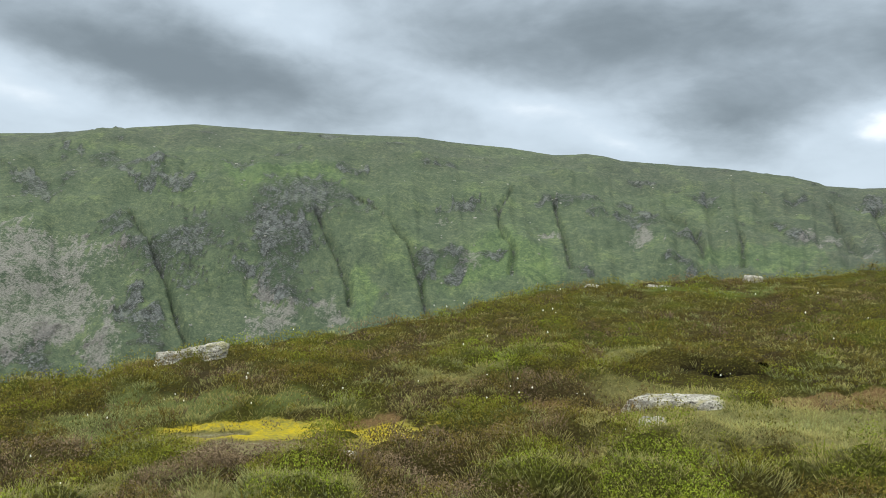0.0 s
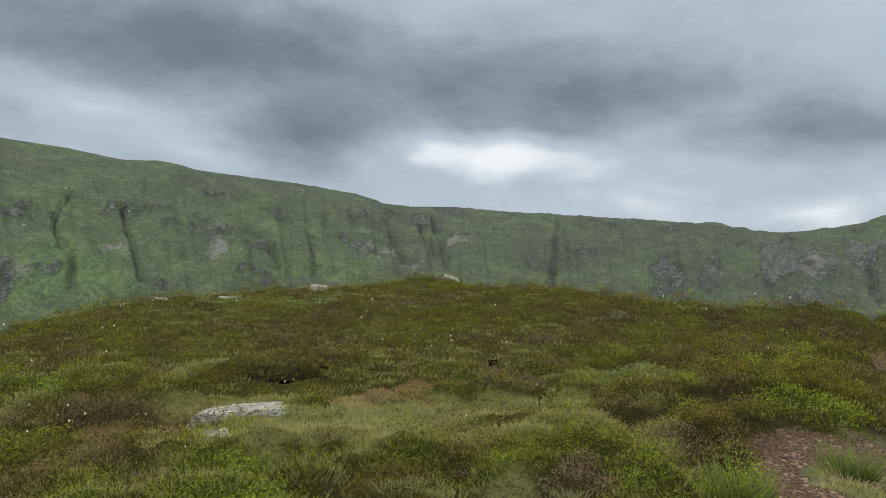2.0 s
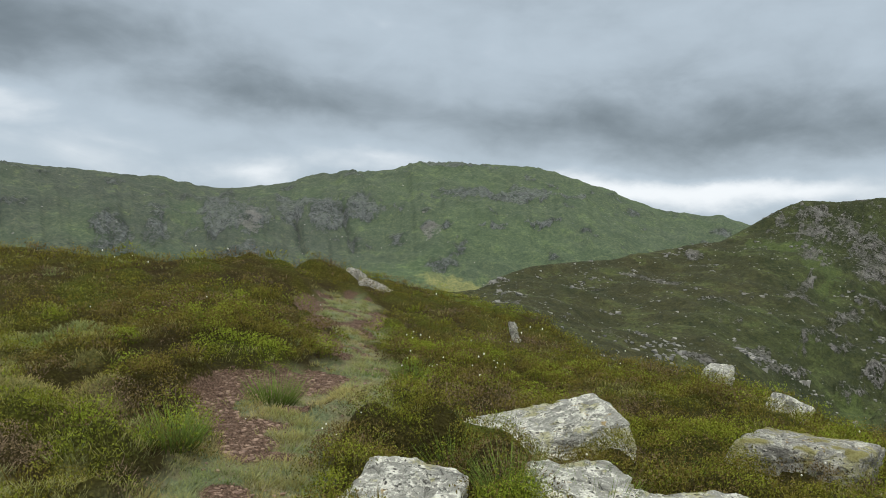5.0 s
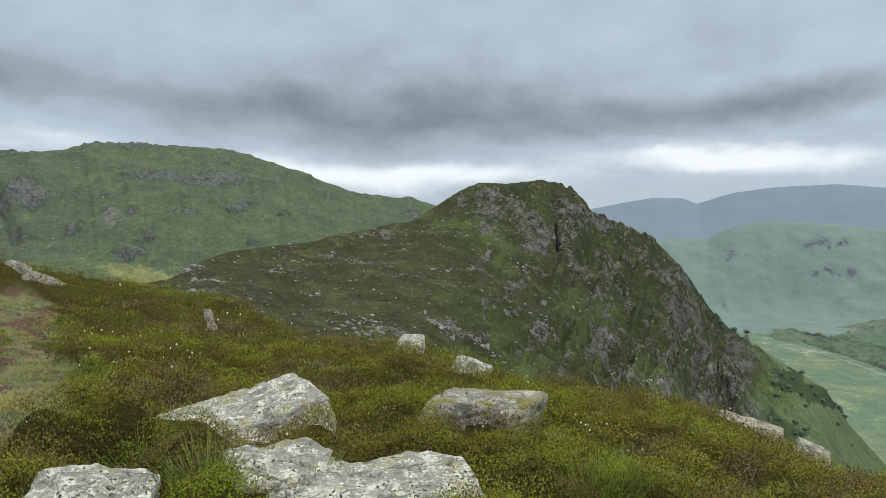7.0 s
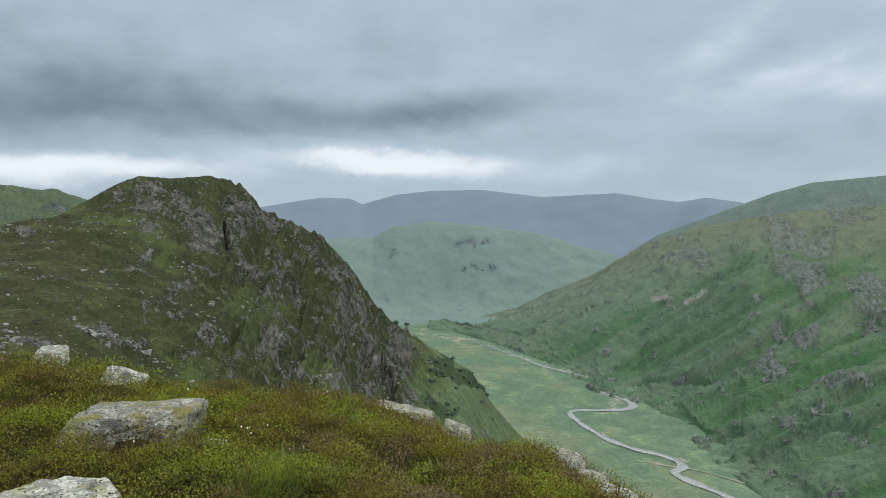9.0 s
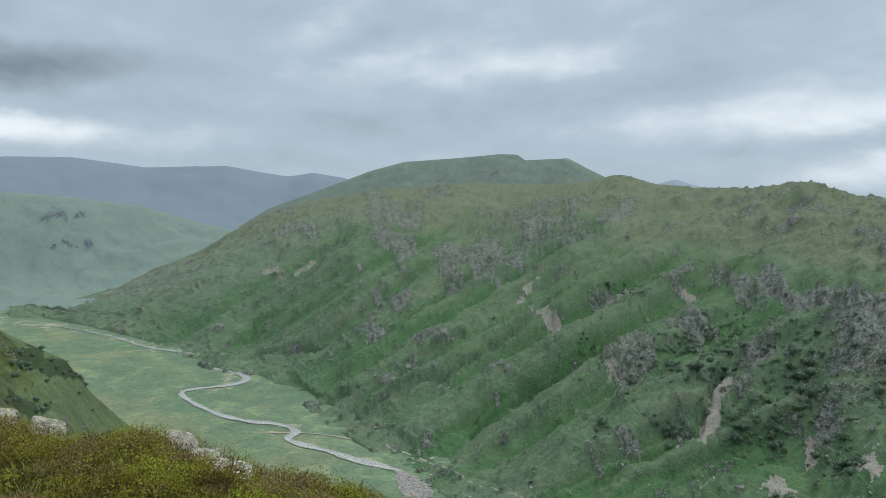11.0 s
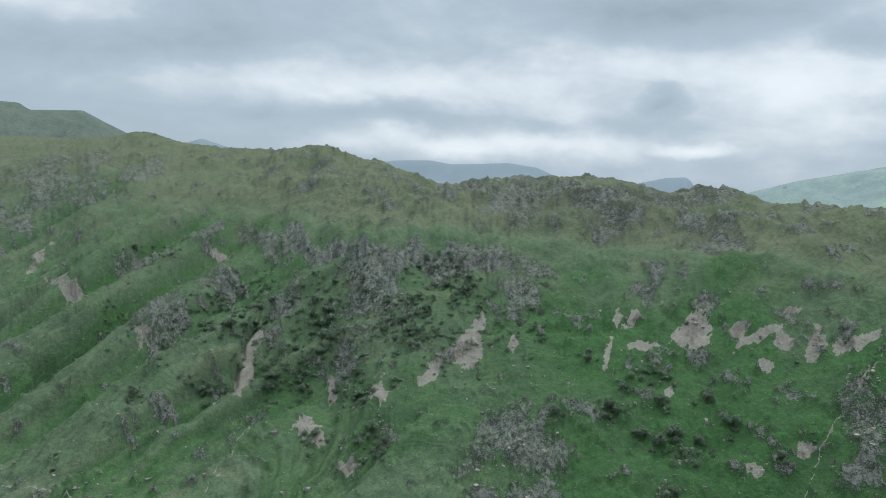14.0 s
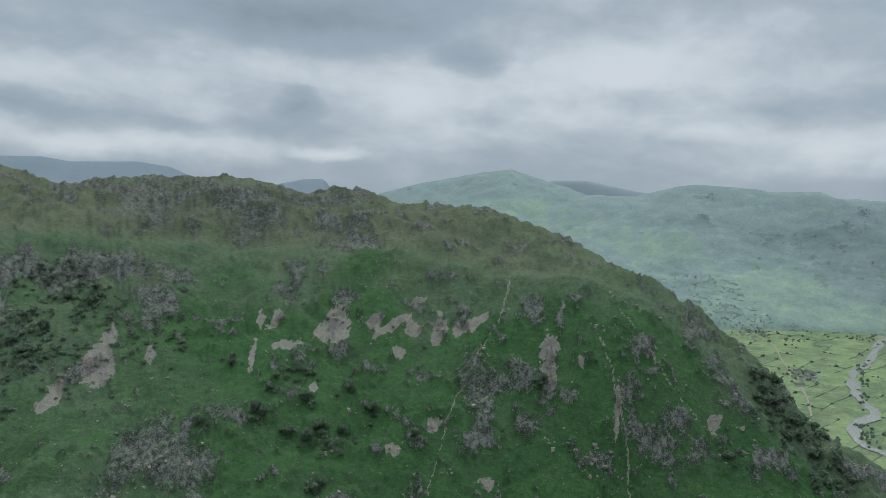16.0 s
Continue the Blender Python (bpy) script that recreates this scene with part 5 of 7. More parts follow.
def ground_z(x, y):
    """Soil height at places on the knoll."""
    x, y = np.asarray(x, float), np.asarray(y, float)
    return knoll_base(bearing_of(x, y), np.hypot(x, y)) + relief(x, y, cover(x, y))


nb = np.arange(-60, 300, 0.75)
nr = np.concatenate([[-0.02], np.geomspace(0.01, 2, 20)[:-1], np.geomspace(2, 26, 190), np.geomspace(26.7, 700, 34)])
NB, NR = np.meshgrid(nb, nr)
nx, ny = np.sin(np.radians(NB)) * NR, np.cos(np.radians(NB)) * NR
near_cover = cover(nx, ny)
near_hum = relief(nx, ny, near_cover)
nz = knoll_base(NB, NR) + near_hum
cushion, whose = cells(nx + 0.12 * gnoise(nx * 3, ny * 3, 107), ny + 0.12 * gnoise(nx * 3, ny * 3, 108), 0.62, 109)
near_cover["whose"] = whose
# near ground darkened under the heather: painted shade, fading out with distance
near_cover["ground_shade"] = step01(NR, 11, 6.5) * (1 - np.clip(sum(near_cover[k] for k in ("soil", "track", "pool", "yellow", "wet", "orange", "pale")), 0, 1)) * (1 - 0.55 * step01(NB, 48, 30) * step01(NB, -70, -50))
# gaps between the cushions get painted shade as well
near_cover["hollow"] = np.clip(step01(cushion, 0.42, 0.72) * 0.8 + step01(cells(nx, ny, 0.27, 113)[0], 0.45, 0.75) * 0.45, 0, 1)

m, N = material("moor_turf")
n1, n2, n3 = N.noise(N.place, 0.6, 4, 0.6), N.noise(N.place, 3.0, 4, 0.65), N.noise(N.place, 26.0, 4, 0.7)
ground_shade = N.noise(N.place, 60.0, 3, 0.7)
# the closed canopy of low heather: olive, green and brown cushions, each dotted with lighter tips
kind_ = N.math("ADD", N.math("MULTIPLY", attr(N, "whose"), 0.5), N.math("ADD", N.math("MULTIPLY", n1, 0.8), N.math("MULTIPLY", N.math("SUBTRACT", n2, 0.5), 0.5)))
c = N.mix(N.ramp(kind_, 0.40, 0.62), (0.100, 0.079, 0.029), (0.126, 0.116, 0.026))
c = N.mix(N.ramp(kind_, 0.66, 0.90), c, (0.132, 0.146, 0.025))
twig = N.add("ShaderNodeTexVoronoi", Vector=N.place, Scale=38.0, Randomness=1.0)
tip_ = N.math("ADD", N.math("MULTIPLY", twig.outputs["Distance"], -1.3), N.math("ADD", N.math("MULTIPLY", n3, 0.9), 0.35))
tips = N.ramp(tip_, 0.1, 0.75, 0.5, 1.45, False)
c = N.mix(1.0, c, N.add("ShaderNodeCombineXYZ", X=tips, Y=tips, Z=tips).outputs[0], "MULTIPLY")
# the shade masks darken the ground colour in gaps and beneath near plants
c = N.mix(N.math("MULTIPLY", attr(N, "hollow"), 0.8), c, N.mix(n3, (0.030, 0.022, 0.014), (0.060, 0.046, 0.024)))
c = N.mix(N.math("MULTIPLY", attr(N, "ground_shade"), 0.6), c, N.mix(n3, (0.016, 0.013, 0.008), (0.050, 0.042, 0.016)))
c = N.mix(N.math("MULTIPLY", attr(N, "pale"), 0.75), c, (0.235, 0.225, 0.095))
c = N.mix(N.math("MULTIPLY", attr(N, "bright"), 0.8), c, (0.105, 0.14, 0.03))
c = N.mix(N.math("MULTIPLY", attr(N, "wet"), 0.8), c, (0.14, 0.17, 0.06))
c = N.mix(N.ramp(N.math("ADD", attr(N, "orange"), N.math("MULTIPLY", N.math("SUBTRACT", n3, 0.5), 0.8)), 0.3, 0.7), c, (0.20, 0.135, 0.065))
c = N.mix(attr(N, "track"), c, N.mix(N.ramp(n2, 0.42, 0.60), (0.190, 0.225, 0.125), (0.270, 0.250, 0.150)))
c = N.mix(N.ramp(N.math("ADD", attr(N, "yellow"), N.math("ADD", N.math("MULTIPLY", N.math("SUBTRACT", n2, 0.5), 1.6), N.math("MULTIPLY", N.math("SUBTRACT", n3, 0.5), 0.8))), 0.40, 0.68), c, N.mix(N.ramp(N.math("ADD", N.math("MULTIPLY", n3, 0.5), N.math("MULTIPLY", n2, 0.5)), 0.40, 0.60), (0.60, 0.47, 0.03), (0.30, 0.28, 0.07)))
soil_c = N.mix(N.ramp(ground_shade, 0.35, 0.65), (0.090, 0.057, 0.043), (0.225, 0.150, 0.112))
c = N.mix(N.ramp(N.math("ADD", attr(N, "soil"), N.math("MULTIPLY", N.math("SUBTRACT", n3, 0.5), 0.9)), 0.35, 0.6), c, soil_c)
# peat set near black, with the shade of the cut put in
c = N.mix(attr(N, "peat"), c, (0.010, 0.008, 0.007))
c = N.mix(attr(N, "pool"), c, N.mix(n2, (0.30, 0.27, 0.12), (0.22, 0.19, 0.09)))
rough = N.ramp(attr(N, "pool"), 0.5, 0.9, 0.95, 0.25)
finish(N, c, rough, N.math("ADD", N.math("MULTIPLY", tip_, 1.2), N.math("ADD", n2, N.math("ADD", n3, ground_shade))), 0.9, 0.05, N.ramp(attr(N, "pool"), 0.5, 0.9, 0.04, 0.4))
mat_moor = m
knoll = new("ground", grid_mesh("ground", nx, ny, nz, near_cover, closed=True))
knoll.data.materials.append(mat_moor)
tagged(knoll, "heathery moorland summit with turf, bare peat and a trodden path", "ground", kind="structure")


# ---- low plants on the knoll ----
rng = np.random.default_rng(4)
# where the larger stones lie, no plants grow
STONES = [(72.5, 5.75, 1.2, 0.8), (61.8, 4.0, 0.6, 0.55), (75.6, 4.3, 0.55, 0.45), (82.7, 4.05, 1.15, 0.75), (91.0, 6.35, 0.8, 0.75), (9.2, 6.95, 0.7, 0.3)]


def scatter(count, b0, b1, r0, r1, power):
    """Places on the knoll, denser near its top: distance drawn with density r**power per metre."""
    u = rng.random(count)
    k = power + 1
    r = (r0**k + u * (r1**k - r0**k)) ** (1 / k)
    b = np.radians(b0 + rng.random(count) * (b1 - b0))
    return np.sin(b) * r, np.cos(b) * r, r


def sprigs(name, x, y, z, blades, tall, spread, thick, lean, tint, leaf=True, droop=0.0):
    """One mesh of many plants, each a bunch of upright blades. tall, spread, thick, tint: a value for each plant."""
    n = len(x)
    X = np.repeat(x, blades)
    k = len(X)
    S, T, W, C = np.repeat(spread, blades), np.repeat(tall, blades) * (0.65 + 0.55 * rng.random(k)), np.repeat(thick, blades) * (0.7 + 0.6 * rng.random(k)), np.repeat(tint, blades)
    a, q = rng.random(k) * 2 * np.pi, np.sqrt(rng.random(k))
    bx, by = X + np.cos(a) * q * S, np.repeat(y, blades) + np.sin(a) * q * S
    T = T * (1.1 - 0.45 * q * q)
    bz = np.repeat(z, blades) - 0.02
    la = a + rng.normal(0, 0.7, k)
    ll = lean * (0.25 + q) * T
    tx, ty, tz = bx + np.cos(la) * ll, by + np.sin(la) * ll, bz + T
    ta = rng.random(k) * np.pi
    wx, wy = np.cos(ta) * W / 2, np.sin(ta) * W / 2
    h = 0.55 if leaf else 0.02
    mx, my, mz = bx + (tx - bx) * h, by + (ty - by) * h, bz + (tz - bz) * h
    if leaf:
        co = np.stack([np.stack([bx, by, bz], -1), np.stack([mx - wx, my - wy, mz], -1), np.stack([tx, ty, tz], -1), np.stack([mx + wx, my + wy, mz], -1)], 1).reshape(-1, 3)
        faces = np.arange(4 * k).reshape(-1, 4)
        top_light = np.tile([0.0, 0.5, 1.0, 0.5], k)
        tint_v = np.repeat(C, 4)
    else:
        co = np.stack([np.stack([bx - wx, by - wy, bz], -1), np.stack([bx + wx, by + wy, bz], -1), np.stack([tx, ty, tz], -1)], 1).reshape(-1, 3)
        faces = np.arange(3 * k).reshape(-1, 3)
        top_light = np.tile([0.0, 0.0, 1.0], k)
        tint_v = np.repeat(C, 3)
    mesh = bpy.data.meshes.new(name)
    mesh.attributes.new("tint", "FLOAT", "POINT")
    mesh.attributes.new("top_light", "FLOAT", "POINT")
    raw_mesh(mesh, co, faces, False)
    mesh.attributes["tint"].data.foreach_set("value", tint_v.astype(np.float32))
    mesh.attributes["top_light"].data.foreach_set("value", top_light.astype(np.float32))
    return new(name, mesh)


def domes(name, x, y, z, leaves, wide, tall, leaf, tint):
    """One mesh of many low bushes, each a dome of small leafy sprays that mostly face outwards."""
    k = len(x) * leaves
    rep = lambda v: np.repeat(v, leaves)
    a, u = rng.random(k) * 2 * np.pi, rng.random(k)
    up = u**0.75
    ring = np.sqrt(1 - up * up)
    out = np.stack([np.cos(a) * ring, np.sin(a) * ring, up], -1)
    depth = 1 - 0.30 * rng.random(k) ** 2 + 0.18 * rng.random(k) ** 3
    c = np.stack([rep(x) + out[:, 0] * rep(wide) * depth, rep(y) + out[:, 1] * rep(wide) * depth, rep(z) + out[:, 2] * rep(tall) * depth], -1)
    n = out * (1, 1, 1.1) + rng.normal(0, 0.55, (k, 3))
    n /= np.linalg.norm(n, axis=1)[:, None]
    fwd = np.array([0.0, 0.0, 0.8]) + 0.55 * out + rng.normal(0, 0.3, (k, 3))
    fwd -= n * (fwd * n).sum(1)[:, None]
    fwd /= np.linalg.norm(fwd, axis=1)[:, None] + 1e-6
    side = np.cross(n, fwd)
    w = (rep(leaf) * (0.6 + 0.8 * rng.random(k)))[:, None]
    co = np.stack([c - fwd * w * 0.75 - side * w * 0.62, c - fwd * w * 0.75 + side * w * 0.62, c + fwd * w * 1.05], 1).reshape(-1, 3)
    mesh = bpy.data.meshes.new(name)
    mesh.attributes.new("tint", "FLOAT", "POINT")
    mesh.attributes.new("top_light", "FLOAT", "POINT")
    raw_mesh(mesh, co, np.arange(3 * k).reshape(-1, 3), False)
    mesh.attributes["tint"].data.foreach_set("value", np.repeat(rep(tint), 3).astype(np.float32))
    # low leaves of a dome get the dark end of the painted shading
    mesh.attributes["top_light"].data.foreach_set("value", (np.repeat(0.02 + 0.84 * up, 3) + np.tile([0.0, 0.0, 0.14], k)).astype(np.float32))
    return new(name, mesh)


def plant_material(name, stops, top_light_gain=1.5, through=0.25):
    m, N = material(name)
    island = N.add("ShaderNodeNewGeometry").outputs["Random Per Island"]
    f = N.math("ADD", attr(N, "tint"), N.math("MULTIPLY", N.math("SUBTRACT", island, 0.5), 0.12), clamp=True)
    ramp = N.add("ShaderNodeValToRGB", Fac=f)
    e = ramp.color_ramp.elements
    e[0].position, e[0].color = stops[0][0], (*stops[0][1], 1)
    e[1].position, e[1].color = stops[-1][0], (*stops[-1][1], 1)
    for p, c in stops[1:-1]:
        e.new(p).color = (*c, 1)
    # shade painted into the colour: dark low on the plant, light on top
    gain = N.ramp(attr(N, "top_light"), 0.0, 1.0, 0.20, top_light_gain, False)
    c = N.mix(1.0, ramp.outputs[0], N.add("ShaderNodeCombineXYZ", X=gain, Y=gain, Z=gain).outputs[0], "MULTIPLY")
    d = N.add("ShaderNodeBsdfDiffuse", Color=c)
    t = N.add("ShaderNodeBsdfTranslucent", Color=c)
    mix = N.add("ShaderNodeMixShader", i0=through, i1=d.outputs[0], i2=t.outputs[0])
    wire(N.t, mix.outputs[0], N.add("ShaderNodeOutputMaterial").inputs[0])
    return m


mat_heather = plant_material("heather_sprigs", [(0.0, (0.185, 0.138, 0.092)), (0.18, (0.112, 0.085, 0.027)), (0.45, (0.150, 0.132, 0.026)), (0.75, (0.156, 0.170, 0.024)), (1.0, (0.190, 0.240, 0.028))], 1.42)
painted_grass = plant_material("moor_grass", [(0.0, (0.40, 0.33, 0.15)), (0.3, (0.34, 0.32, 0.115)), (0.6, (0.300, 0.335, 0.150)), (1.0, (0.170, 0.250, 0.044))], 1.35)

# heather and bilberry
hx, hy, hr = scatter(47000, -44, 152, 0.4, 22, -0.1)
hb = bearing_of(hx, hy)
lim = line_at(BROW + BROW_SOUTH, hb, 1)
hc = cover(hx, hy)
bare = np.clip(hc["soil"] + hc["track"] + hc["pool"] + 0.95 * hc["yellow"] + 0.93 * hc["pale"] + 0.85 * hc["orange"] + 0.8 * hc["wet"] + 1.0 * hc["peat"] + 0.95 * hc["dip"] + 0.35 * hc["bright"], 0, 1)
meadow = step01(fbm(hx, hy, 2.6, 3, 201) + 0.25 * step01(hb, 50, 25), 0.30, 0.7) * 0.6
f1, own = cells(hx + 0.12 * gnoise(hx * 3, hy * 3, 107), hy + 0.12 * gnoise(hx * 3, hy * 3, 108), 0.62, 109)
gap = step01(f1, 0.48, 0.75)
keep = (hr < lim + 1.2) & (spots(hx, hy, STONES, 0.0) < 0.5) & (rng.random(len(hx)) > np.maximum(np.maximum(bare, meadow), 0.75 * gap))
hx, hy, hr, hb = hx[keep], hy[keep], hr[keep], hb[keep]
hz = ground_z(hx, hy)
old = fbm(hx, hy, 1.6, 3, 203)
south = step01(hb, 96, 114)
tint = np.clip(0.46 + 0.30 * fbm(hx, hy, 2.4, 2, 204) + 0.22 * old + 0.10 * rng.normal(0, 1, len(hx)) - 0.20 * south, 0, 1)
f1, own = cells(hx + 0.12 * gnoise(hx * 3, hy * 3, 107), hy + 0.12 * gnoise(hx * 3, hy * 3, 108), 0.62, 109)
tint = np.clip(tint + (0.5 + 0.5 * step01(hr, 9, 5)) * (own - 0.5) - 0.15 * step01(f1, 0.3, 0.6), 0, 1)
tint = np.where(fbm(hx, hy, 1.1, 2, 205) > 0.62, 0.05 + 0.12 * rng.random(len(hx)), tint)
tint = np.where(cover(hx, hy)["bank"] > 0.3, np.clip(0.22 + 0.25 * rng.random(len(hx)), 0, 1), tint)
tint = np.where(cover(hx, hy)["bright"] > 0.4, 0.86, tint)
size = 0.6 + 0.6 * np.clip(1.2 - 1.5 * f1, 0, 1) + 0.25 * rng.random(len(hx))
for pick, leaves, w in ((hr < 3.3, 22, 0.012), ((hr >= 3.3) & (hr < 5.4), 120, 0.0056), ((hr >= 5.4) & (hr < 9), 52, 0.0076), (hr >= 9, 14, 0.0100)):
    grow = 1 + 0.03 * hr[pick]
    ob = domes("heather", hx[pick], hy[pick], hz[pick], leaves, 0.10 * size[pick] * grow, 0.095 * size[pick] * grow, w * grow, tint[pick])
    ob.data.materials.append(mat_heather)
    tagged(ob, "brown and olive heather mixed with green bilberry", "heather", kind="stuff")
# taller bushes close by, each of one tint
bx, by, br = scatter(1500, 40, 150, 3.4, 10.5, 0.6)
bc = cover(bx, by)
open_ = np.clip(bc["soil"] + bc["track"] + bc["pale"] + 0.5 * bc["bright"], 0, 1)
keep = (br < line_at(BROW + BROW_SOUTH, bearing_of(bx, by), 1) - 0.1) & (spots(bx, by, STONES, 0.0) < 0.3) & (rng.random(len(bx)) > open_) & (fbm(bx, by, 1.3, 2, 231) > -0.25)
bx, by, br = bx[keep], by[keep], br[keep]
bw = 0.14 + 0.18 * rng.random(len(bx)) ** 1.5
bt = np.where(rng.random(len(bx)) < 0.5, 0.10 + 0.2 * rng.random(len(bx)), 0.66 + 0.34 * rng.random(len(bx)))
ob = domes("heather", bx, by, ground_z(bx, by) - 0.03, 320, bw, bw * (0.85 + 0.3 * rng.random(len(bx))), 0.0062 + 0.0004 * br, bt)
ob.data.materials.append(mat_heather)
tagged(ob, "rounded bushes of brown heather and green bilberry", "heather", kind="stuff")
# the same heather on the side behind
rx, ry, rr = scatter(3400, 152, 316, 0.4, 9, 0.5)
lim_b = line_at(BROW + BROW_SOUTH, bearing_of(rx, ry), 1)
rx, ry, rr = rx[rr < lim_b], ry[rr < lim_b], rr[rr < lim_b]
rt = np.clip(0.46 + 0.30 * fbm(rx, ry, 2.4, 2, 204) + 0.12 * rng.normal(0, 1, len(rx)), 0, 1)
ob = domes("heather", rx, ry, ground_z(rx, ry), 16, np.full(len(rx), 0.13), np.full(len(rx), 0.11), np.full(len(rx), 0.018), rt)
ob.data.materials.append(mat_heather)
tagged(ob, "brown and olive heather mixed with green bilberry", "heather", kind="stuff")
# stray sprigs that stand above the bushes
pick = rng.random(len(hx)) < 0.10
ob = sprigs("heather", hx[pick], hy[pick], hz[pick] + 0.05, 7, 0.11 * size[pick], np.full(pick.sum(), 0.09), 0.006 + 0.0006 * hr[pick], 0.6, np.clip(tint[pick] - 0.15, 0, 1))
ob.data.materials.append(mat_heather)
tagged(ob, "upright brown heather sprigs above the bushes", "heather", kind="stuff")

# moor grass on the path, the bog and the pale lawns
gx, gy, gr = scatter(80000, -44, 152, 2.2, 20, -0.4)
gc = cover(gx, gy)
lawn = np.clip(0.9 * gc["track"] + gc["pale"] + 0.8 * gc["wet"] + 0.6 * gc["orange"] + 0.3 * gc["bright"] + 0.30 * step01(fbm(gx, gy, 2.6, 3, 201) + 0.25 * step01(bearing_of(gx, gy), 50, 25), 0.2, 0.7) + 0.035 + 0.06 * step01(bearing_of(gx, gy), 50, 25), 0, 1)
lawn = lawn * (1 - 0.985 * gc["soil"]) * (1 - gc["pool"]) * (1 - 0.65 * gc["yellow"])
keep = (rng.random(len(gx)) < lawn) & (spots(gx, gy, STONES, 0.0) < 0.5) & (gr < line_at(BROW + BROW_SOUTH, bearing_of(gx, gy), 1) + 0.5)
gx, gy, gr = gx[keep], gy[keep], gr[keep]
gc = {k: v[keep] for k, v in gc.items()}
gt = np.clip(0.35 + 0.25 * fbm(gx, gy, 1.5, 2, 211) + 0.45 * gc["track"] * fbm(gx, gy, 0.35, 2, 213) + 0.35 * gc["bright"] + 0.10 * gc["track"] - 0.3 * gc["orange"] + 0.1 * gc["wet"] + 0.08 * rng.normal(0, 1, len(gx)), 0, 1)
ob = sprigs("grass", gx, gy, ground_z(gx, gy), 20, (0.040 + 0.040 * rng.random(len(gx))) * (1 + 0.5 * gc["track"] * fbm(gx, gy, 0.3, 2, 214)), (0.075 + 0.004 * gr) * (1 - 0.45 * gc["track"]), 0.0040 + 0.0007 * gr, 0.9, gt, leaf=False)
ob.data.materials.append(painted_grass)
tagged(ob, "pale green and straw-coloured moor grass", "grass", kind="stuff")

# taller rushy tufts
tuft_at = [(83.2, 5.2), (70.5, 4.3), (52.3, 6.2), (77.5, 4.3), (66, 5.0), (62.5, 7.9), (101, 5.3), (45, 4.9), (100, 4.4)]
tx = np.array([r * math.sin(radians(b)) for b, r in tuft_at])
ty = np.array([r * math.cos(radians(b)) for b, r in tuft_at])
ob = sprigs("grass", tx, ty, ground_z(tx, ty), 260, np.full(len(tx), 0.27), np.full(len(tx), 0.17), np.full(len(tx), 0.007), 0.75, np.full(len(tx), 0.95), leaf=False)
ob.data.materials.append(painted_grass)
tagged(ob, "bright green rushy grass tufts", "grass", kind="stuff")

# heads of cotton grass: small white tufts on thin stalks
m, N = material("cotton_white")
finish(N, N.mix(N.noise(N.place, 90, 2), (0.70, 0.69, 0.62), (0.85, 0.84, 0.80)), 0.95)
mat_cotton = m
kx, ky, kr = scatter(2600, -44, 112, 4, 16, -0.2)
crowd = step01(fbm(kx, ky, 1.6, 2, 221), 0.25, 0.8) + 2.0 * spots(kx, ky, [(-1, 7.1, 1.3, 0.5), (0.5, 6.9, 0.9, 0.4), (66, 9.3, 1.6, 1.4), (65, 8.0, 1.0, 0.8), (-27, 7.2, 1.5, 0.8)], 0.3)
keep = rng.random(len(kx)) < crowd * 0.5
kx, ky, kr = kx[keep], ky[keep], kr[keep]
kz = ground_z(kx, ky) + 0.16 + 0.07 * rng.random(len(kx))
s = (0.0016 + 0.0008 * kr) * (0.7 + 0.6 * rng.random(len(kx)))
octa = np.array([(1, 0, 0), (0, 1, 0), (-1, 0, 0), (0, -1, 0), (0, 0, 1.5), (0, 0, -1.2)])
co = np.stack([kx, ky, kz], -1)[:, None] + octa[None] * s[:, None, None]
tri = np.array([(0, 1, 4), (1, 2, 4), (2, 3, 4), (3, 0, 4), (1, 0, 5), (2, 1, 5), (3, 2, 5), (0, 3, 5)])
faces = (np.arange(len(kx)) * 6)[:, None, None] + tri[None]
mesh = bpy.data.meshes.new("cotton_grass")
raw_mesh(mesh, co.reshape(-1, 3), faces.reshape(-1, 3), True)
ob = new("cotton_grass", mesh)
ob.data.materials.append(mat_cotton)
tagged(ob, "white heads of cotton grass among the heather", "cotton grass", kind="stuff")

# crumbs of peat and small stones on the bare parts of the path
cube8 = np.array([(sx, sy, sz) for sx in (-1, 1) for sy in (-1, 1) for sz in (-1, 1)], float)
cube_f = np.array([(0, 1, 3, 2), (4, 6, 7, 5), (0, 4, 5, 1), (2, 3, 7, 6), (0, 2, 6, 4), (1, 5, 7, 3)])
cx, cy, cr = scatter(30000, 44, 68, 3.5, 13, -0.2)
cc = cover(cx, cy)
keep = rng.random(len(cx)) < cc["soil"] + 0.05 * cc["track"]
cx, cy = cx[keep], cy[keep]
cz = ground_z(cx, cy)
k = len(cx)
s = (0.005 + 0.022 * rng.random(k) ** 4)[:, None, None]
turn_ = rng.random(k) * 2 * np.pi
lump = cube8[None] * (0.45 + 0.55 * rng.random((k, 8, 3))) * (1.0, 0.8, 0.5) * s
ct, st = np.cos(turn_)[:, None], np.sin(turn_)[:, None]
co = np.stack([cx, cy, cz + 0.002], -1)[:, None] + np.stack([lump[..., 0] * ct - lump[..., 1] * st, lump[..., 0] * st + lump[..., 1] * ct, lump[..., 2]], -1)
mesh = bpy.data.meshes.new("peat_crumbs")
raw_mesh(mesh, co.reshape(-1, 3), ((np.arange(k) * 8)[:, None, None] + cube_f[None]).reshape(-1, 4), False)
m, N = material("peat_crumb")
isl = N.add("ShaderNodeNewGeometry").outputs["Random Per Island"]
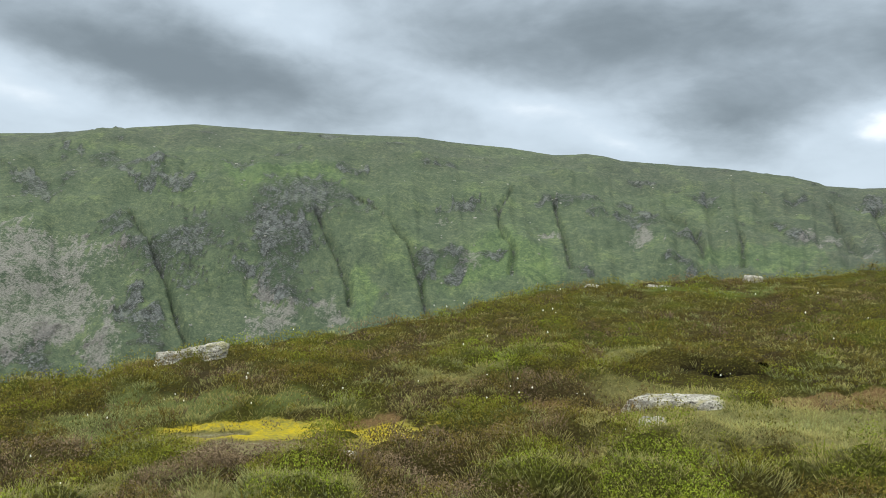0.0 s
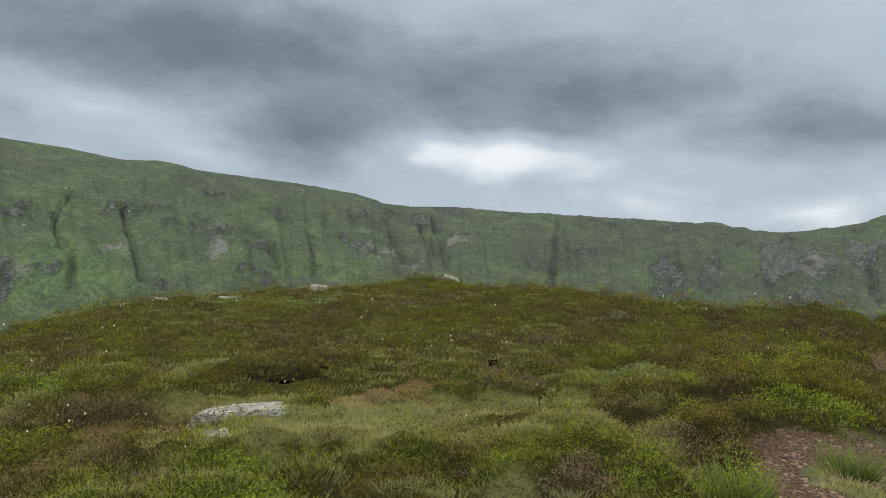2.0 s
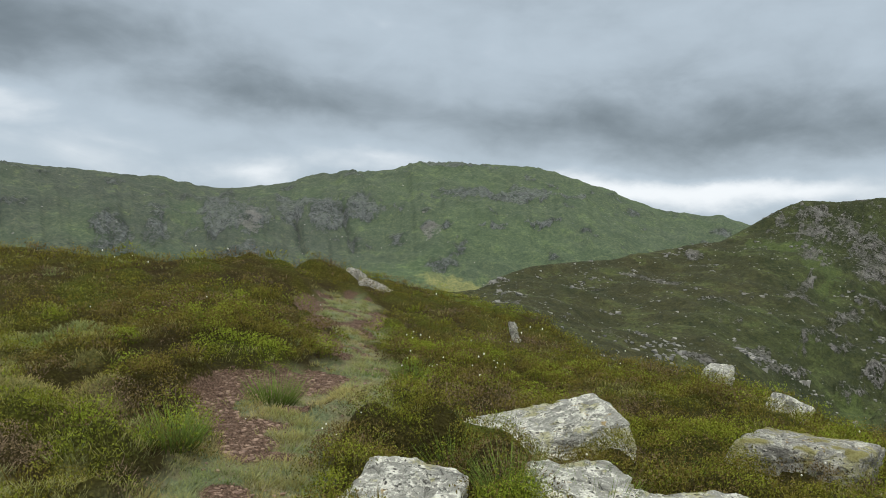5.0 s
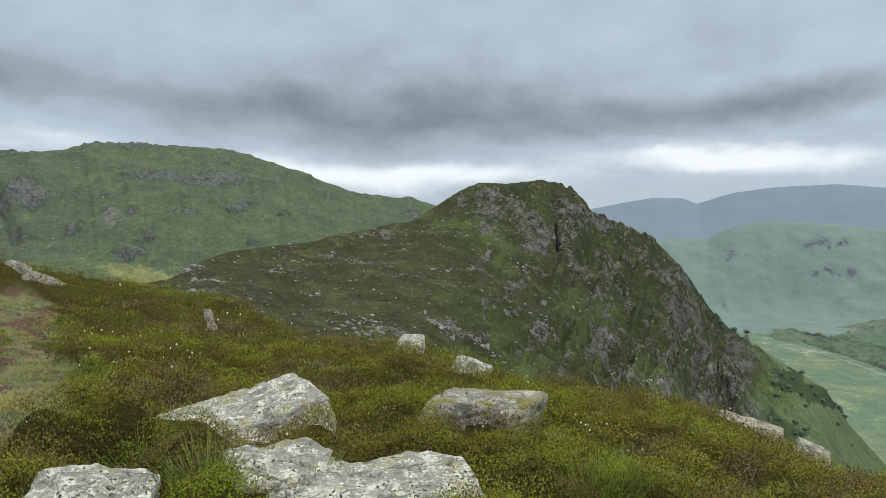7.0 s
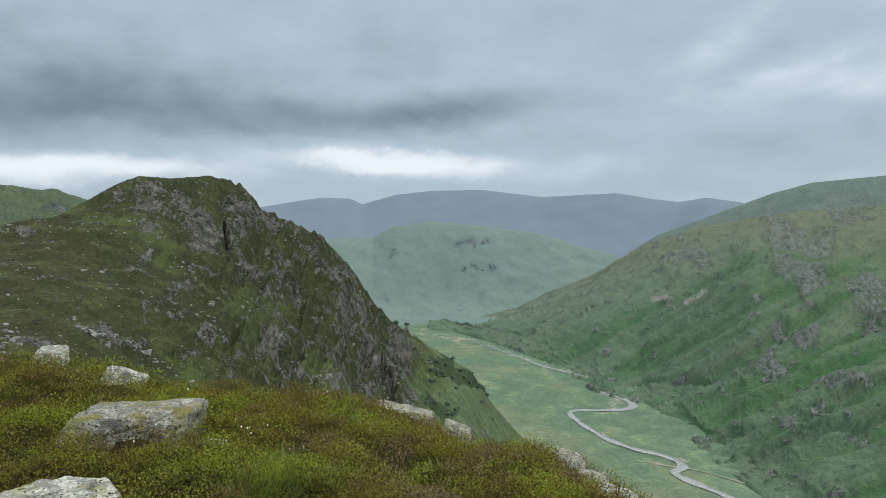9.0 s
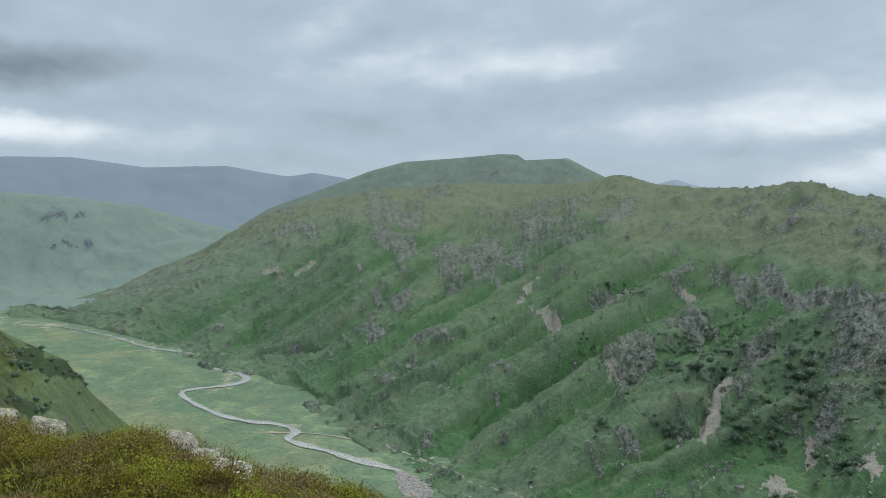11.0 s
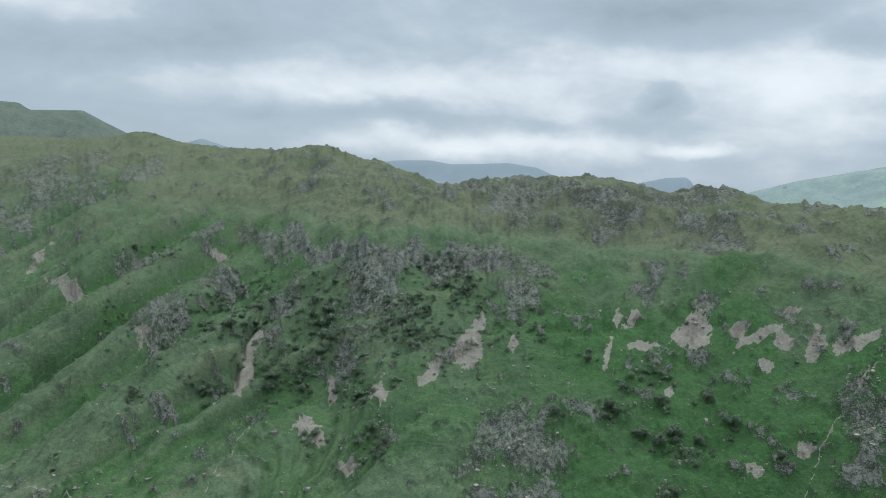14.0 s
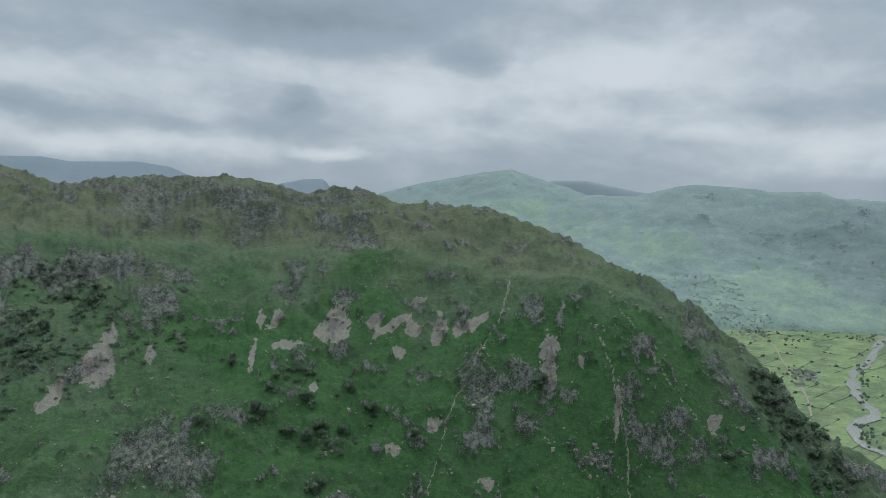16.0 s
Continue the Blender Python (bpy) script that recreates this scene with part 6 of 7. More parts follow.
finish(N, N.mix(isl, (0.095, 0.060, 0.046), (0.270, 0.185, 0.142)), 0.95)
mesh.materials.append(m)
tagged(new("peat_crumbs", mesh), "crumbled red-brown peat and grit on the path", "peat", kind="stuff")


# ---- boulders and slabs on the knoll ----
def stone_material(name, base, lichen, moss, moss_amount):
    """Weathered lava: grey, split by dark cracks, with pale, ochre and black lichen."""
    m, N = material(name)
    co = N.add("ShaderNodeTexCoord").outputs["Object"]
    n1, n2, n3 = N.noise(co, 2.2, 5, 0.6, 0.4), N.noise(co, 9.0, 5, 0.65, 0.3), N.noise(co, 42.0, 4, 0.7)
    streaks = N.noise(N.vec("MULTIPLY", co, (1.0, 7.0, 11.0)), 3.0, 6, 0.68, 0.35)
    c = N.mix(N.ramp(n2, 0.36, 0.62), tuple(v * 0.62 for v in base), tuple(v * 1.25 for v in base))
    c = N.mix(N.ramp(n1, 0.38, 0.66, 0.0, 0.55), c, tuple(v * 0.7 for v in base))
    # pale crusts with sharp rims
    c = N.mix(N.ramp(N.math("ADD", N.math("MULTIPLY", n3, 0.45), N.math("MULTIPLY", n2, 0.55)), 0.50, 0.55, 0.0, 0.85), c, lichen)
    # ochre and yellow-green patches
    c = N.mix(N.ramp(N.math("ADD", N.math("MULTIPLY", N.noise(co, 4.2, 4, 0.6, 0.6), 0.75), N.math("MULTIPLY", n3, 0.25)), 0.535, 0.60, 0.0, 0.7), c, (0.36, 0.34, 0.15))
    c = N.mix(N.ramp(N.noise(N.vec("ADD", co, (3.0, 1.0, 0.0)), 5.5, 5, 0.65, 0.5), 0.63, 0.68, 0.0, 0.8), c, (0.36, 0.24, 0.06))
    # black specks, dark streaks and cracks
    spots_ = N.add("ShaderNodeTexVoronoi", Vector=N.vec("ADD", co, N.vec("SCALE", N.add("ShaderNodeTexNoise", Vector=co, Scale=20.0).outputs["Color"], 0.05)), Scale=34.0)
    c = N.mix(N.math("MULTIPLY", N.ramp(spots_.outputs["Distance"], 0.24, 0.36, 0.95, 0.0), N.ramp(n2, 0.45, 0.56)), c, (0.05, 0.048, 0.045))
    c = N.mix(N.ramp(streaks, 0.54, 0.66, 0.0, 0.65), c, tuple(v * 0.34 for v in base))
    crack = N.add("ShaderNodeTexVoronoi", Vector=N.vec("ADD", N.vec("MULTIPLY", co, (1.0, 2.2, 3.2)), N.vec("SCALE", N.add("ShaderNodeTexNoise", Vector=co, Scale=5.0, Detail=4.0).outputs["Color"], 0.8)), Scale=2.6)
    crack.feature = "DISTANCE_TO_EDGE"
    line = N.ramp(crack.outputs["Distance"], 0.0, 0.022, 1.0, 0.0)
    c = N.mix(N.math("MULTIPLY", line, 0.4), c, (0.05, 0.047, 0.04))
    up = N.add("ShaderNodeSeparateXYZ", Vector=N.add("ShaderNodeNewGeometry").outputs["Normal"]).outputs[2]
    mo = N.math("MULTIPLY", N.ramp(N.math("ADD", n1, N.math("MULTIPLY", N.math("SUBTRACT", n2, 0.5), 0.5)), 0.68 - moss_amount * 0.35, 0.76 - moss_amount * 0.35), N.ramp(up, 0.2, 0.75))
    c = N.mix(mo, c, moss)
    relief_ = N.math("SUBTRACT", N.math("ADD", N.math("MULTIPLY", streaks, -0.9), N.math("ADD", n2, N.math("MULTIPLY", n3, 0.7))), N.math("MULTIPLY", line, 0.7))
    finish(N, c, 0.88, relief_, 1.0, 0.05, 0.25)
    return m


mat_stone = stone_material("lichened_stone", (0.43, 0.425, 0.385), (0.76, 0.75, 0.68), (0.19, 0.19, 0.05), 0.1)
mat_mossy = stone_material("mossy_stone", (0.34, 0.33, 0.30), (0.55, 0.54, 0.48), (0.24, 0.22, 0.085), 0.55)
mat_pale = stone_material("pale_stone", (0.36, 0.345, 0.30), (0.56, 0.54, 0.48), (0.2, 0.2, 0.06), 0.1)


def boulder(bearing, dist, wide, deep, tall, turn, mat, label, seed, sink=0.25, tilt=(0, 0), square=0.55, detail=4, rough=0.10, flat=0.80):
    """A block broken along flat faces, with bedded layers, cracks and worn edges."""
    bm = bmesh.new()
    bmesh.ops.create_icosphere(bm, subdivisions=detail, radius=1.0)
    n = np.array([v.co for v in bm.verts])
    n /= np.linalg.norm(n, axis=1)[:, None]
    r = np.random.default_rng(seed)
    planes = []
    for d, far in (((1, 0, -0.05), 0.95), ((-1, 0, 0.15), 0.95), ((0, 1, 0.15), 0.95), ((0, -1, 0.2), 0.95), ((0, 0, 1), flat), ((0, 0, -1), 1.0)):
        planes.append((np.array(d) + r.normal(0, 0.13, 3) * (1, 1, 0.7), far))
    for _ in range(9):
        planes.append((r.normal(0, 1, 3) * (1, 1, 0.75), 0.86 + 0.36 * r.random() + 0.25 * square))
    reach = np.stack([far / np.maximum(n @ (d / np.linalg.norm(d)), 0.05) for d, far in planes], 1)
    k = 26.0 - 16.0 * (1 - square)
    rad = (np.minimum(reach, 6.0) ** -k).sum(1) ** (-1 / k)  # the nearest face, with slightly worn edges
    p = n * rad[:, None] * (wide / 2, deep / 2, tall / 2)
    size = min(wide, deep, tall)
    # layers weathered back by different amounts, on a slant
    lay = np.array([0.22 * r.normal(), 0.3 * r.normal(), 1.0])
    q = p @ (lay / np.linalg.norm(lay)) / (0.17 * size)
    q = q + 0.8 * np.array([noise.noise(Vector(v) / (0.8 * size) + Vector((seed, 3, 0))) for v in p])
    whole = np.floor(q)
    back = r.random(200)[(whole.astype(int) + 100) % 200]
    edge = np.minimum(q - whole, 1 - q + whole)
    level = np.hypot(n[:, 0], n[:, 1])
    inward = level * (0.045 * back + 0.035 * np.clip(1 - edge / 0.12, 0, 1)) * size
    off = np.array([noise.fractal(Vector(v) / (0.55 * size) + Vector((seed, 0, 0)), 1.0, 2.0, 4) for v in p])
    split = np.array([abs(noise.noise(Vector((v[0] * 0.7, v[1], v[2] * 1.6)) / (0.55 * size) + Vector((0, seed, 0)))) for v in p])
    pits = np.array([noise.fractal(Vector(v) / 0.08 + Vector((0, 0, seed)), 0.7, 2.0, 4) for v in p])
    p = p + n * (off * rough * 0.55 * size + pits * 0.010 - inward - np.clip(0.05 - split, 0, 1) * 1.5 * size)[:, None]
    for v, c in zip(bm.verts, p):
        v.co = c
    for f in bm.faces:
        f.smooth = True
    mesh = bpy.data.meshes.new("boulder")
    bm.to_mesh(mesh)
    bm.free()
    mesh.materials.append(mat)
    ob = new("boulder", mesh)
    x, y = dist * math.sin(radians(bearing)), dist * math.cos(radians(bearing))
    z = float(ground_z([x], [y])[0])
    ob.matrix_world = pose(x, y, z + tall / 2 - (sink + 0.10) * tall, tilt[0], tilt[1], -bearing + turn)
    return tagged(ob, label, "boulder")


GREY = "grey lichen-spotted boulder bedded in heather"
boulder(72.5, 5.75, 1.34, 0.95, 0.52, 6, mat_stone, "large flat-topped grey slab of rock in heather", 1, 0.44, (6, -11), 0.85, 6)
boulder(61.8, 4.0, 0.70, 0.7, 0.52, -12, mat_stone, GREY, 2, 0.40, (10, 4), 0.6, 6)
boulder(75.6, 4.3, 0.64, 0.55, 0.46, 10, mat_stone, GREY, 3, 0.35, (5, 6), 0.6, 6)
boulder(82.9, 4.05, 1.32, 0.9, 0.66, 10, mat_stone, "large grey boulder with white and ochre lichen", 4, 0.56, (8, -3), 0.45, 6, 0.14)
boulder(91.0, 6.35, 0.92, 0.9, 0.66, -6, mat_mossy, "flat grey slab with a mossy straw-coloured top", 5, 0.40, (4, 6), 0.7, 6)
boulder(96.5, 6.2, 0.20, 0.26, 0.28, 20, mat_stone, "small grey block beside a slab", 6, 0.2, (0, 10), 0.6, 4)
boulder(85.5, 11.4, 0.48, 0.45, 0.42, 0, mat_stone, "rounded grey boulder on the edge of the heather", 7, 0.2, (0, 0), 0.05, 5)
boulder(90.2, 9.3, 0.44, 0.45, 0.38, 15, mat_stone, GREY, 8, 0.3, (0, 18), 0.55, 4)
boulder(110.3, 12.4, 1.0, 0.7, 0.5, 10, mat_pale, "pale rock ledge on the brow", 10, 0.15, (0, 14), 0.6, 4)
boulder(114.6, 11.4, 0.46, 0.4, 0.36, 10, mat_pale, "pale rock ledge on the brow", 11, 0.2, (0, 14), 0.6, 4)
for k, (b, r) in enumerate([(123.2, 9.2), (125.0, 8.8), (126.8, 8.5), (128.3, 8.1)]):
    boulder(b, r, 0.40, 0.34, 0.36, 5, mat_pale, "pale broken rock along the brow", 20 + k, 0.25, (0, 20), 0.5, 4)
boulder(99.8, 6.45, 0.28, 0.2, 0.12, 5, mat_stone, "small flat grey stone among grass", 12, 0.3, (0, 5), 0.5, 3)
boulder(70.7, 13.0, 0.15, 0.2, 0.74, 5, mat_pale, "upright pale stone in the heather", 13, 0.34, (0, -14), 0.2, 4, 0.5)
boulder(59.6, 14.6, 0.72, 0.4, 0.30, 25, mat_pale, "pale slab of rock beside the path", 14, 0.35, (0, 22), 0.6, 4)
boulder(58.2, 14.8, 0.45, 0.3, 0.34, 25, mat_pale, "pale slab of rock beside the path", 15, 0.35, (0, 22), 0.6, 4)
boulder(9.2, 6.95, 0.80, 0.40, 0.17, 4, mat_pale, "low pale slab in boggy grass", 16, 0.22, (3, -4), 0.8, 5)
boulder(-26.4, 10.1, 0.88, 0.34, 0.20, 0, mat_pale, "pale weathered rock in heather", 17, 0.22, (0, -9), 0.6, 5, 0.2)
boulder(-28.3, 10.3, 0.26, 0.2, 0.22, 0, mat_pale, "pale weathered rock in heather", 18, 0.0, (0, 0), 0.4, 3)
boulder(8.2, 16.8, 0.7, 0.4, 0.17, 0, mat_pale, "pale flat stone on the skyline", 19, 0.3, (0, 0), 0.5, 3)
boulder(14.4, 17.6, 0.42, 0.3, 0.18, 0, mat_pale, "pale flat stone on the skyline", 24, 0.3, (0, 0), 0.5, 3)
boulder(24.4, 17.9, 0.45, 0.35, 0.26, 0, mat_pale, "pale stone on a heathery mound", 25, 0.3, (0, 12), 0.5, 3)
boulder(3.2, 16.6, 0.30, 0.3, 0.12, 0, mat_pale, "pale flat stone on the skyline", 26, 0.3, (0, 0), 0.5, 3)
boulder(146.2, 7.1, 0.45, 0.4, 0.40, 0, mat_pale, "pale rock at the edge of the drop", 27, 0.2, (0, 0), 0.4, 4)
boulder(127.0, 7.4, 0.42, 0.4, 0.36, 0, mat_stone, "grey rock at the edge of the drop", 28, 0.3, (0, 10), 0.5, 4)
boulder(7.5, 6.0, 0.22, 0.18, 0.12, 0, mat_pale, "small pale stone in boggy grass", 29, 0.3, (0, 0), 0.5, 3)
boulder(-15.2, 5.5, 0.14, 0.14, 0.16, 0, mat_pale, "small pale stone beside the bog", 30, 0.2, (0, 0), 0.5, 3)


# ---- a black bank of bare peat cut back under the heather ----
def peat_bank(b0, b1, dist, tall, label, seed):
    bb, hh = np.meshgrid(np.linspace(b0, b1, 60), np.linspace(0, 1, 9))
    wob = 0.10 * fbm(bb * 0.5, hh * 0.6, 1.0, 3, seed)
    ends = np.sin(np.clip((bb - b0) / (b1 - b0), 0, 1) * np.pi) ** 0.5
    r = dist + wob + 0.14 * np.sin(hh * np.pi * 0.75) - 0.10 * hh**3 + 0.18 * (1 - ends)
    x, y = r * np.sin(np.radians(bb)), r * np.cos(np.radians(bb))
    foot = ground_z(x[0], y[0])
    lift = tall * ends * (0.8 + 0.5 * gnoise(bb * 0.6, bb * 0, seed + 1))
    z = foot[None] - 0.06 + (lift + 0.06) * hh
    ob = new("peat_bank", grid_mesh("peat_bank", x, y, z))
    ob.data.materials.append(mat_peat)
    return tagged(ob, label, "peat bank", kind="structure")


# dark peat, blackened further to paint the shade under the overhang
m, N = material("shaded_black_peat")
n1 = N.noise(N.place, 14.0, 5, 0.7)
finish(N, N.mix(n1, (0.006, 0.005, 0.004), (0.022, 0.016, 0.012)), 0.9, n1, 0.8, 0.03, 0.05)
mat_peat = m
peat_bank(9.8, 15.4, 8.42, 0.06, "black eroded peat bank under overhanging heather", 701)
peat_bank(27.2, 28.3, 8.9, 0.13, "small black hollow of bare peat in heather", 703)


# ---- water, trees, walls and houses of the dales ----
def on_floor(b, dip):
    r = (EYE_Z - float(floor_z(b))) / math.tan(radians(-dip))
    return r * math.sin(radians(b)), r * math.cos(radians(b))


def smooth_run(points, per=6):
    p = np.array(points, float)
    q = np.vstack([2 * p[0] - p[1], p, 2 * p[-1] - p[-2]])
    out = []
    for i in range(1, len(q) - 2):
        for t in np.linspace(0, 1, per, endpoint=False):
            out.append(0.5 * (2 * q[i] + (q[i + 1] - q[i - 1]) * t + (2 * q[i - 1] - 5 * q[i] + 4 * q[i + 1] - q[i + 2]) * t * t + (3 * q[i] - 3 * q[i + 1] + q[i + 2] - q[i - 1]) * t**3))
    out.append(p[-1])
    return np.array(out)


def ribbon(name, run, wide, lift, mat, narrow=0):
    d = np.gradient(run, axis=0)
    d /= np.linalg.norm(d, axis=1)[:, None]
    side = np.stack([-d[:, 1], d[:, 0]], 1)
    w = wide * np.clip(1 + 0.8 * fbm(run[:, 0], run[:, 1], 60, 3, 301), 0.45, 2)[:, None]
    if narrow:  # a thin stream at its head
        w = w * np.clip(np.arange(len(run)) / narrow, 0.15, 1)[:, None]
    rows = [run + side * w * k for k in (-0.5, -0.2, 0.2, 0.5)]
    x, y = np.array([r[:, 0] for r in rows]), np.array([r[:, 1] for r in rows])
    mid = dale_z(np.degrees(np.arctan2(run[:, 0], run[:, 1])) % 360, np.hypot(run[:, 0], run[:, 1]))
    z = np.tile(mid + lift, (4, 1))
    z[0] -= 0.5
    z[3] -= 0.5
    ob = new(name, grid_mesh(name, x, y, z))
    ob.data.materials.append(mat)
    return ob


m, N = material("river_water")
w1 = N.noise(N.place, 0.35, 4, 0.6)
finish(N, N.mix(N.ramp(w1, 0.45, 0.6), (0.20, 0.21, 0.21), (0.34, 0.34, 0.33)), 0.22, w1, 0.15, 0.3, 0.6)
mat_water = m
m, N = material("river_stones")
w1, w2 = N.noise(N.place, 0.5, 4, 0.7), N.noise(N.place, 0.12, 3, 0.6)
finish(N, N.mix(N.ramp(w1, 0.42, 0.6), (0.07, 0.075, 0.08), (0.30, 0.28, 0.27)), 0.8, w1, 0.8, 1.0)
mat_bed = m
run = smooth_run([on_floor(b, e) for b, e in BECK[:18]])
tagged(ribbon("water", run, 15, 1.6, mat_water, 34), "grey river winding along the dale floor", "river", kind="structure")
run = smooth_run([on_floor(b, e) for b, e in BECK[17:]])
tagged(ribbon("river_bed", run, 26, 1.2, mat_bed), "stony river bed with tumbled grey boulders", "river bed", kind="structure")
run = smooth_run([on_floor(b, e) for b, e in RIVER])
tagged(ribbon("water", run, 24, 1.8, mat_water), "pale river in the farmed dale", "river", kind="structure")
m, N = material("gravel_track")
w1 = N.noise(N.place, 0.6, 4, 0.7)
finish(N, N.mix(w1, (0.17, 0.16, 0.13), (0.34, 0.32, 0.27)), 0.9, w1, 0.5, 0.3)
mat_track = m
run = smooth_run([on_floor(b, e) for b, e in TRACK_DALE])
tagged(ribbon("track", run, 4.2, 1.3, mat_track), "pale gravel track along the foot of the fell", "track", kind="structure")
run = smooth_run([on_floor(b, e) for b, e in LANE])
tagged(ribbon("lane", run, 5.0, 1.3, mat_track), "pale lane between fields and farms", "lane", kind="structure")


def leaf_material(name, dark, light):
    m, N = material(name)
    isl = N.add("ShaderNodeNewGeometry").outputs["Random Per Island"]
    rnd = N.add("ShaderNodeObjectInfo").outputs["Random"]
    c = N.mix(N.math("ADD", N.math("MULTIPLY", isl, 0.6), N.math("MULTIPLY", rnd, 0.4)), dark, light)
    p = finish(N, c, 0.85, spec=0.15)
    out = [n for n in N.t.nodes if n.bl_idname == "ShaderNodeOutputMaterial"][0]
    thin = N.add("ShaderNodeMixShader", i0=0.35, i1=p.outputs[0], i2=N.add("ShaderNodeBsdfTranslucent", Color=c).outputs[0])
    wire(N.t, thin.outputs[0], out.inputs[0])
    return m


# leaf colours carry distance haze, paler and bluer farther off
mat_leaf = leaf_material("tree_leaves", (0.105, 0.158, 0.122), (0.170, 0.228, 0.160))
mat_leaf_far = leaf_material("hazed_tree_leaves", (0.180, 0.245, 0.205), (0.240, 0.310, 0.250))
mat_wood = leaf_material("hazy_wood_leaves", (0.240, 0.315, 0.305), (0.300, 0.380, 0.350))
m, N = material("bark")
finish(N, N.mix(N.noise(N.place, 3, 4), (0.06, 0.05, 0.04), (0.13, 0.11, 0.09)), 0.9)
mat_bark = m


def crown_arrays(seed, tall, wide, lumps, leaves, leaf):
    r = np.random.default_rng(seed)
    out = []
    for _ in range(lumps):
        a, q = r.random() * 2 * np.pi, 0.62 * np.sqrt(r.random())
        c = np.array([math.cos(a) * q * wide / 2, math.sin(a) * q * wide / 2, tall * (0.36 + 0.44 * (1 - q) * r.random() ** 0.6 + 0.1 * r.random())])
        rad = wide * (0.19 + 0.10 * r.random())
        d = r.normal(0, 1, (leaves, 3))
        d /= np.linalg.norm(d, axis=1)[:, None]
        p = c + d * rad * (0.75 + 0.4 * r.random((leaves, 1))) * (1, 1, 0.85)
        n = d + r.normal(0, 0.25, (leaves, 3))
        n /= np.linalg.norm(n, axis=1)[:, None]
        s = np.cross(n, r.normal(0, 1, (leaves, 3)))
        s /= np.linalg.norm(s, axis=1)[:, None]
        f = np.cross(n, s)
        w = leaf * (0.6 + 0.8 * r.random((leaves, 1)))
        out.append(np.stack([p - s * w, p - f * w * 0.7, p + s * w, p + f * w * 0.7], 1).reshape(-1, 3))
    return np.concatenate(out)


def trunk_mesh(seed, tall, wide):
    """A tapered trunk that forks into limbs."""
    r = random.Random(seed)
    bm = bmesh.new()

    def limb(a, b, ra, rb):
        m4 = Matrix.Translation((a + b) / 2) @ (b - a).to_track_quat("Z", "Y").to_matrix().to_4x4()
        bmesh.ops.create_cone(bm, cap_ends=True, segments=6, radius1=ra, radius2=rb, depth=(b - a).length, matrix=m4)

    top = Vector((r.uniform(-0.3, 0.3), r.uniform(-0.3, 0.3), tall * 0.45))
    limb(Vector((0, 0, -0.6)), top, tall * 0.032, tall * 0.02)
    for k in range(5):
        a = k * 1.26 + r.uniform(-0.3, 0.3)
        limb(top * r.uniform(0.7, 1.0), Vector((math.cos(a) * wide * 0.28, math.sin(a) * wide * 0.28, tall * r.uniform(0.6, 0.78))), tall * 0.014, tall * 0.005)
    mesh = bpy.data.meshes.new("trunk")
    bm.to_mesh(mesh)
    bm.free()
    mesh.materials.append(mat_bark)
    return mesh


tree_kinds = []
for k, (tall, wide) in enumerate([(8.5, 8), (7, 8.5), (10, 8), (5.5, 6.5), (9, 10), (4, 5)]):
    crown = bpy.data.meshes.new("crown")
    co = crown_arrays(400 + k, tall, wide, 10, 26, 0.80)
    raw_mesh(crown, co, np.arange(len(co)).reshape(-1, 4), False)
    crown.materials.append(mat_leaf)
    tree_kinds.append((trunk_mesh(400 + k, tall, wide), crown))


def tree(kind, x, y, z, scale, turn, label, group):
    root = new("tree")
    root.empty_display_size = 0.5
    root.matrix_world = pose(x, y, z, 0, 0, turn) @ Matrix.Scale(scale, 4)
    for name, data in zip(("trunk", "crown"), tree_kinds[kind]):
        new(name, data).parent = root
    return tagged(root, label, "tree", group)


wood = random.Random(9)
for rows in (WEST_TREES, WEST_TREES2, WEST_TREES3):
    for b, e, w, tall, lean in rows:
        for _ in range(max(2, int(w * tall * (2.6 if rows is WEST_TREES3 else 1.0)))):
            a, q = wood.random() * 2 * math.pi, math.sqrt(wood.random())
            x, y, z = west.place(b + math.cos(a) * q * w * 0.55, e + math.sin(a) * q * tall * 0.55)
            tree(wood.randrange(6), x, y, z - 0.3, wood.uniform(1.05, 1.9), wood.uniform(0, 360), "dark green broadleaved tree on the steep fellside", "trees on the fellside")
for _ in range(45):
    b, e = wood.uniform(128, 226), wood.uniform(-22, -7)
    x, y, z = west.place(b, e)
    if math.hypot(x, y) > 800:
        tree(wood.choice((3, 5)), x, y, z - 0.2, wood.uniform(0.5, 1.0), wood.uniform(0, 360), "small dark bush standing alone on turf", "bushes on the fellside")
for b, e, w, tall, lean in CRAG_SCRUB:
    for _ in range(max(3, int(w * tall * 2.5))):
        x, y, z = crag.place(b + wood.uniform(-0.5, 0.5) * w, e + wood.uniform(-0.5, 0.5) * tall)
        tree(wood.choice((1, 3, 5)), x, y, z - 0.2, wood.uniform(0.5, 0.9), wood.uniform(0, 360), "small tree clinging below the crag", "trees below the crag")
for b, e in [(118.5, -16.8), (119.6, -16.6), (121.0, -18.0), (117.0, -14.6), (116.2, -13.4), (122.5, -18.6), (114.2, -12.4)]:
    x, y, z = crag.place(b, e)
    tree(wood.choice((1, 3, 5)), x, y, z - 0.2, wood.uniform(0.5, 0.8), wood.uniform(0, 360), "small tree clinging below the crag", "trees below the crag")


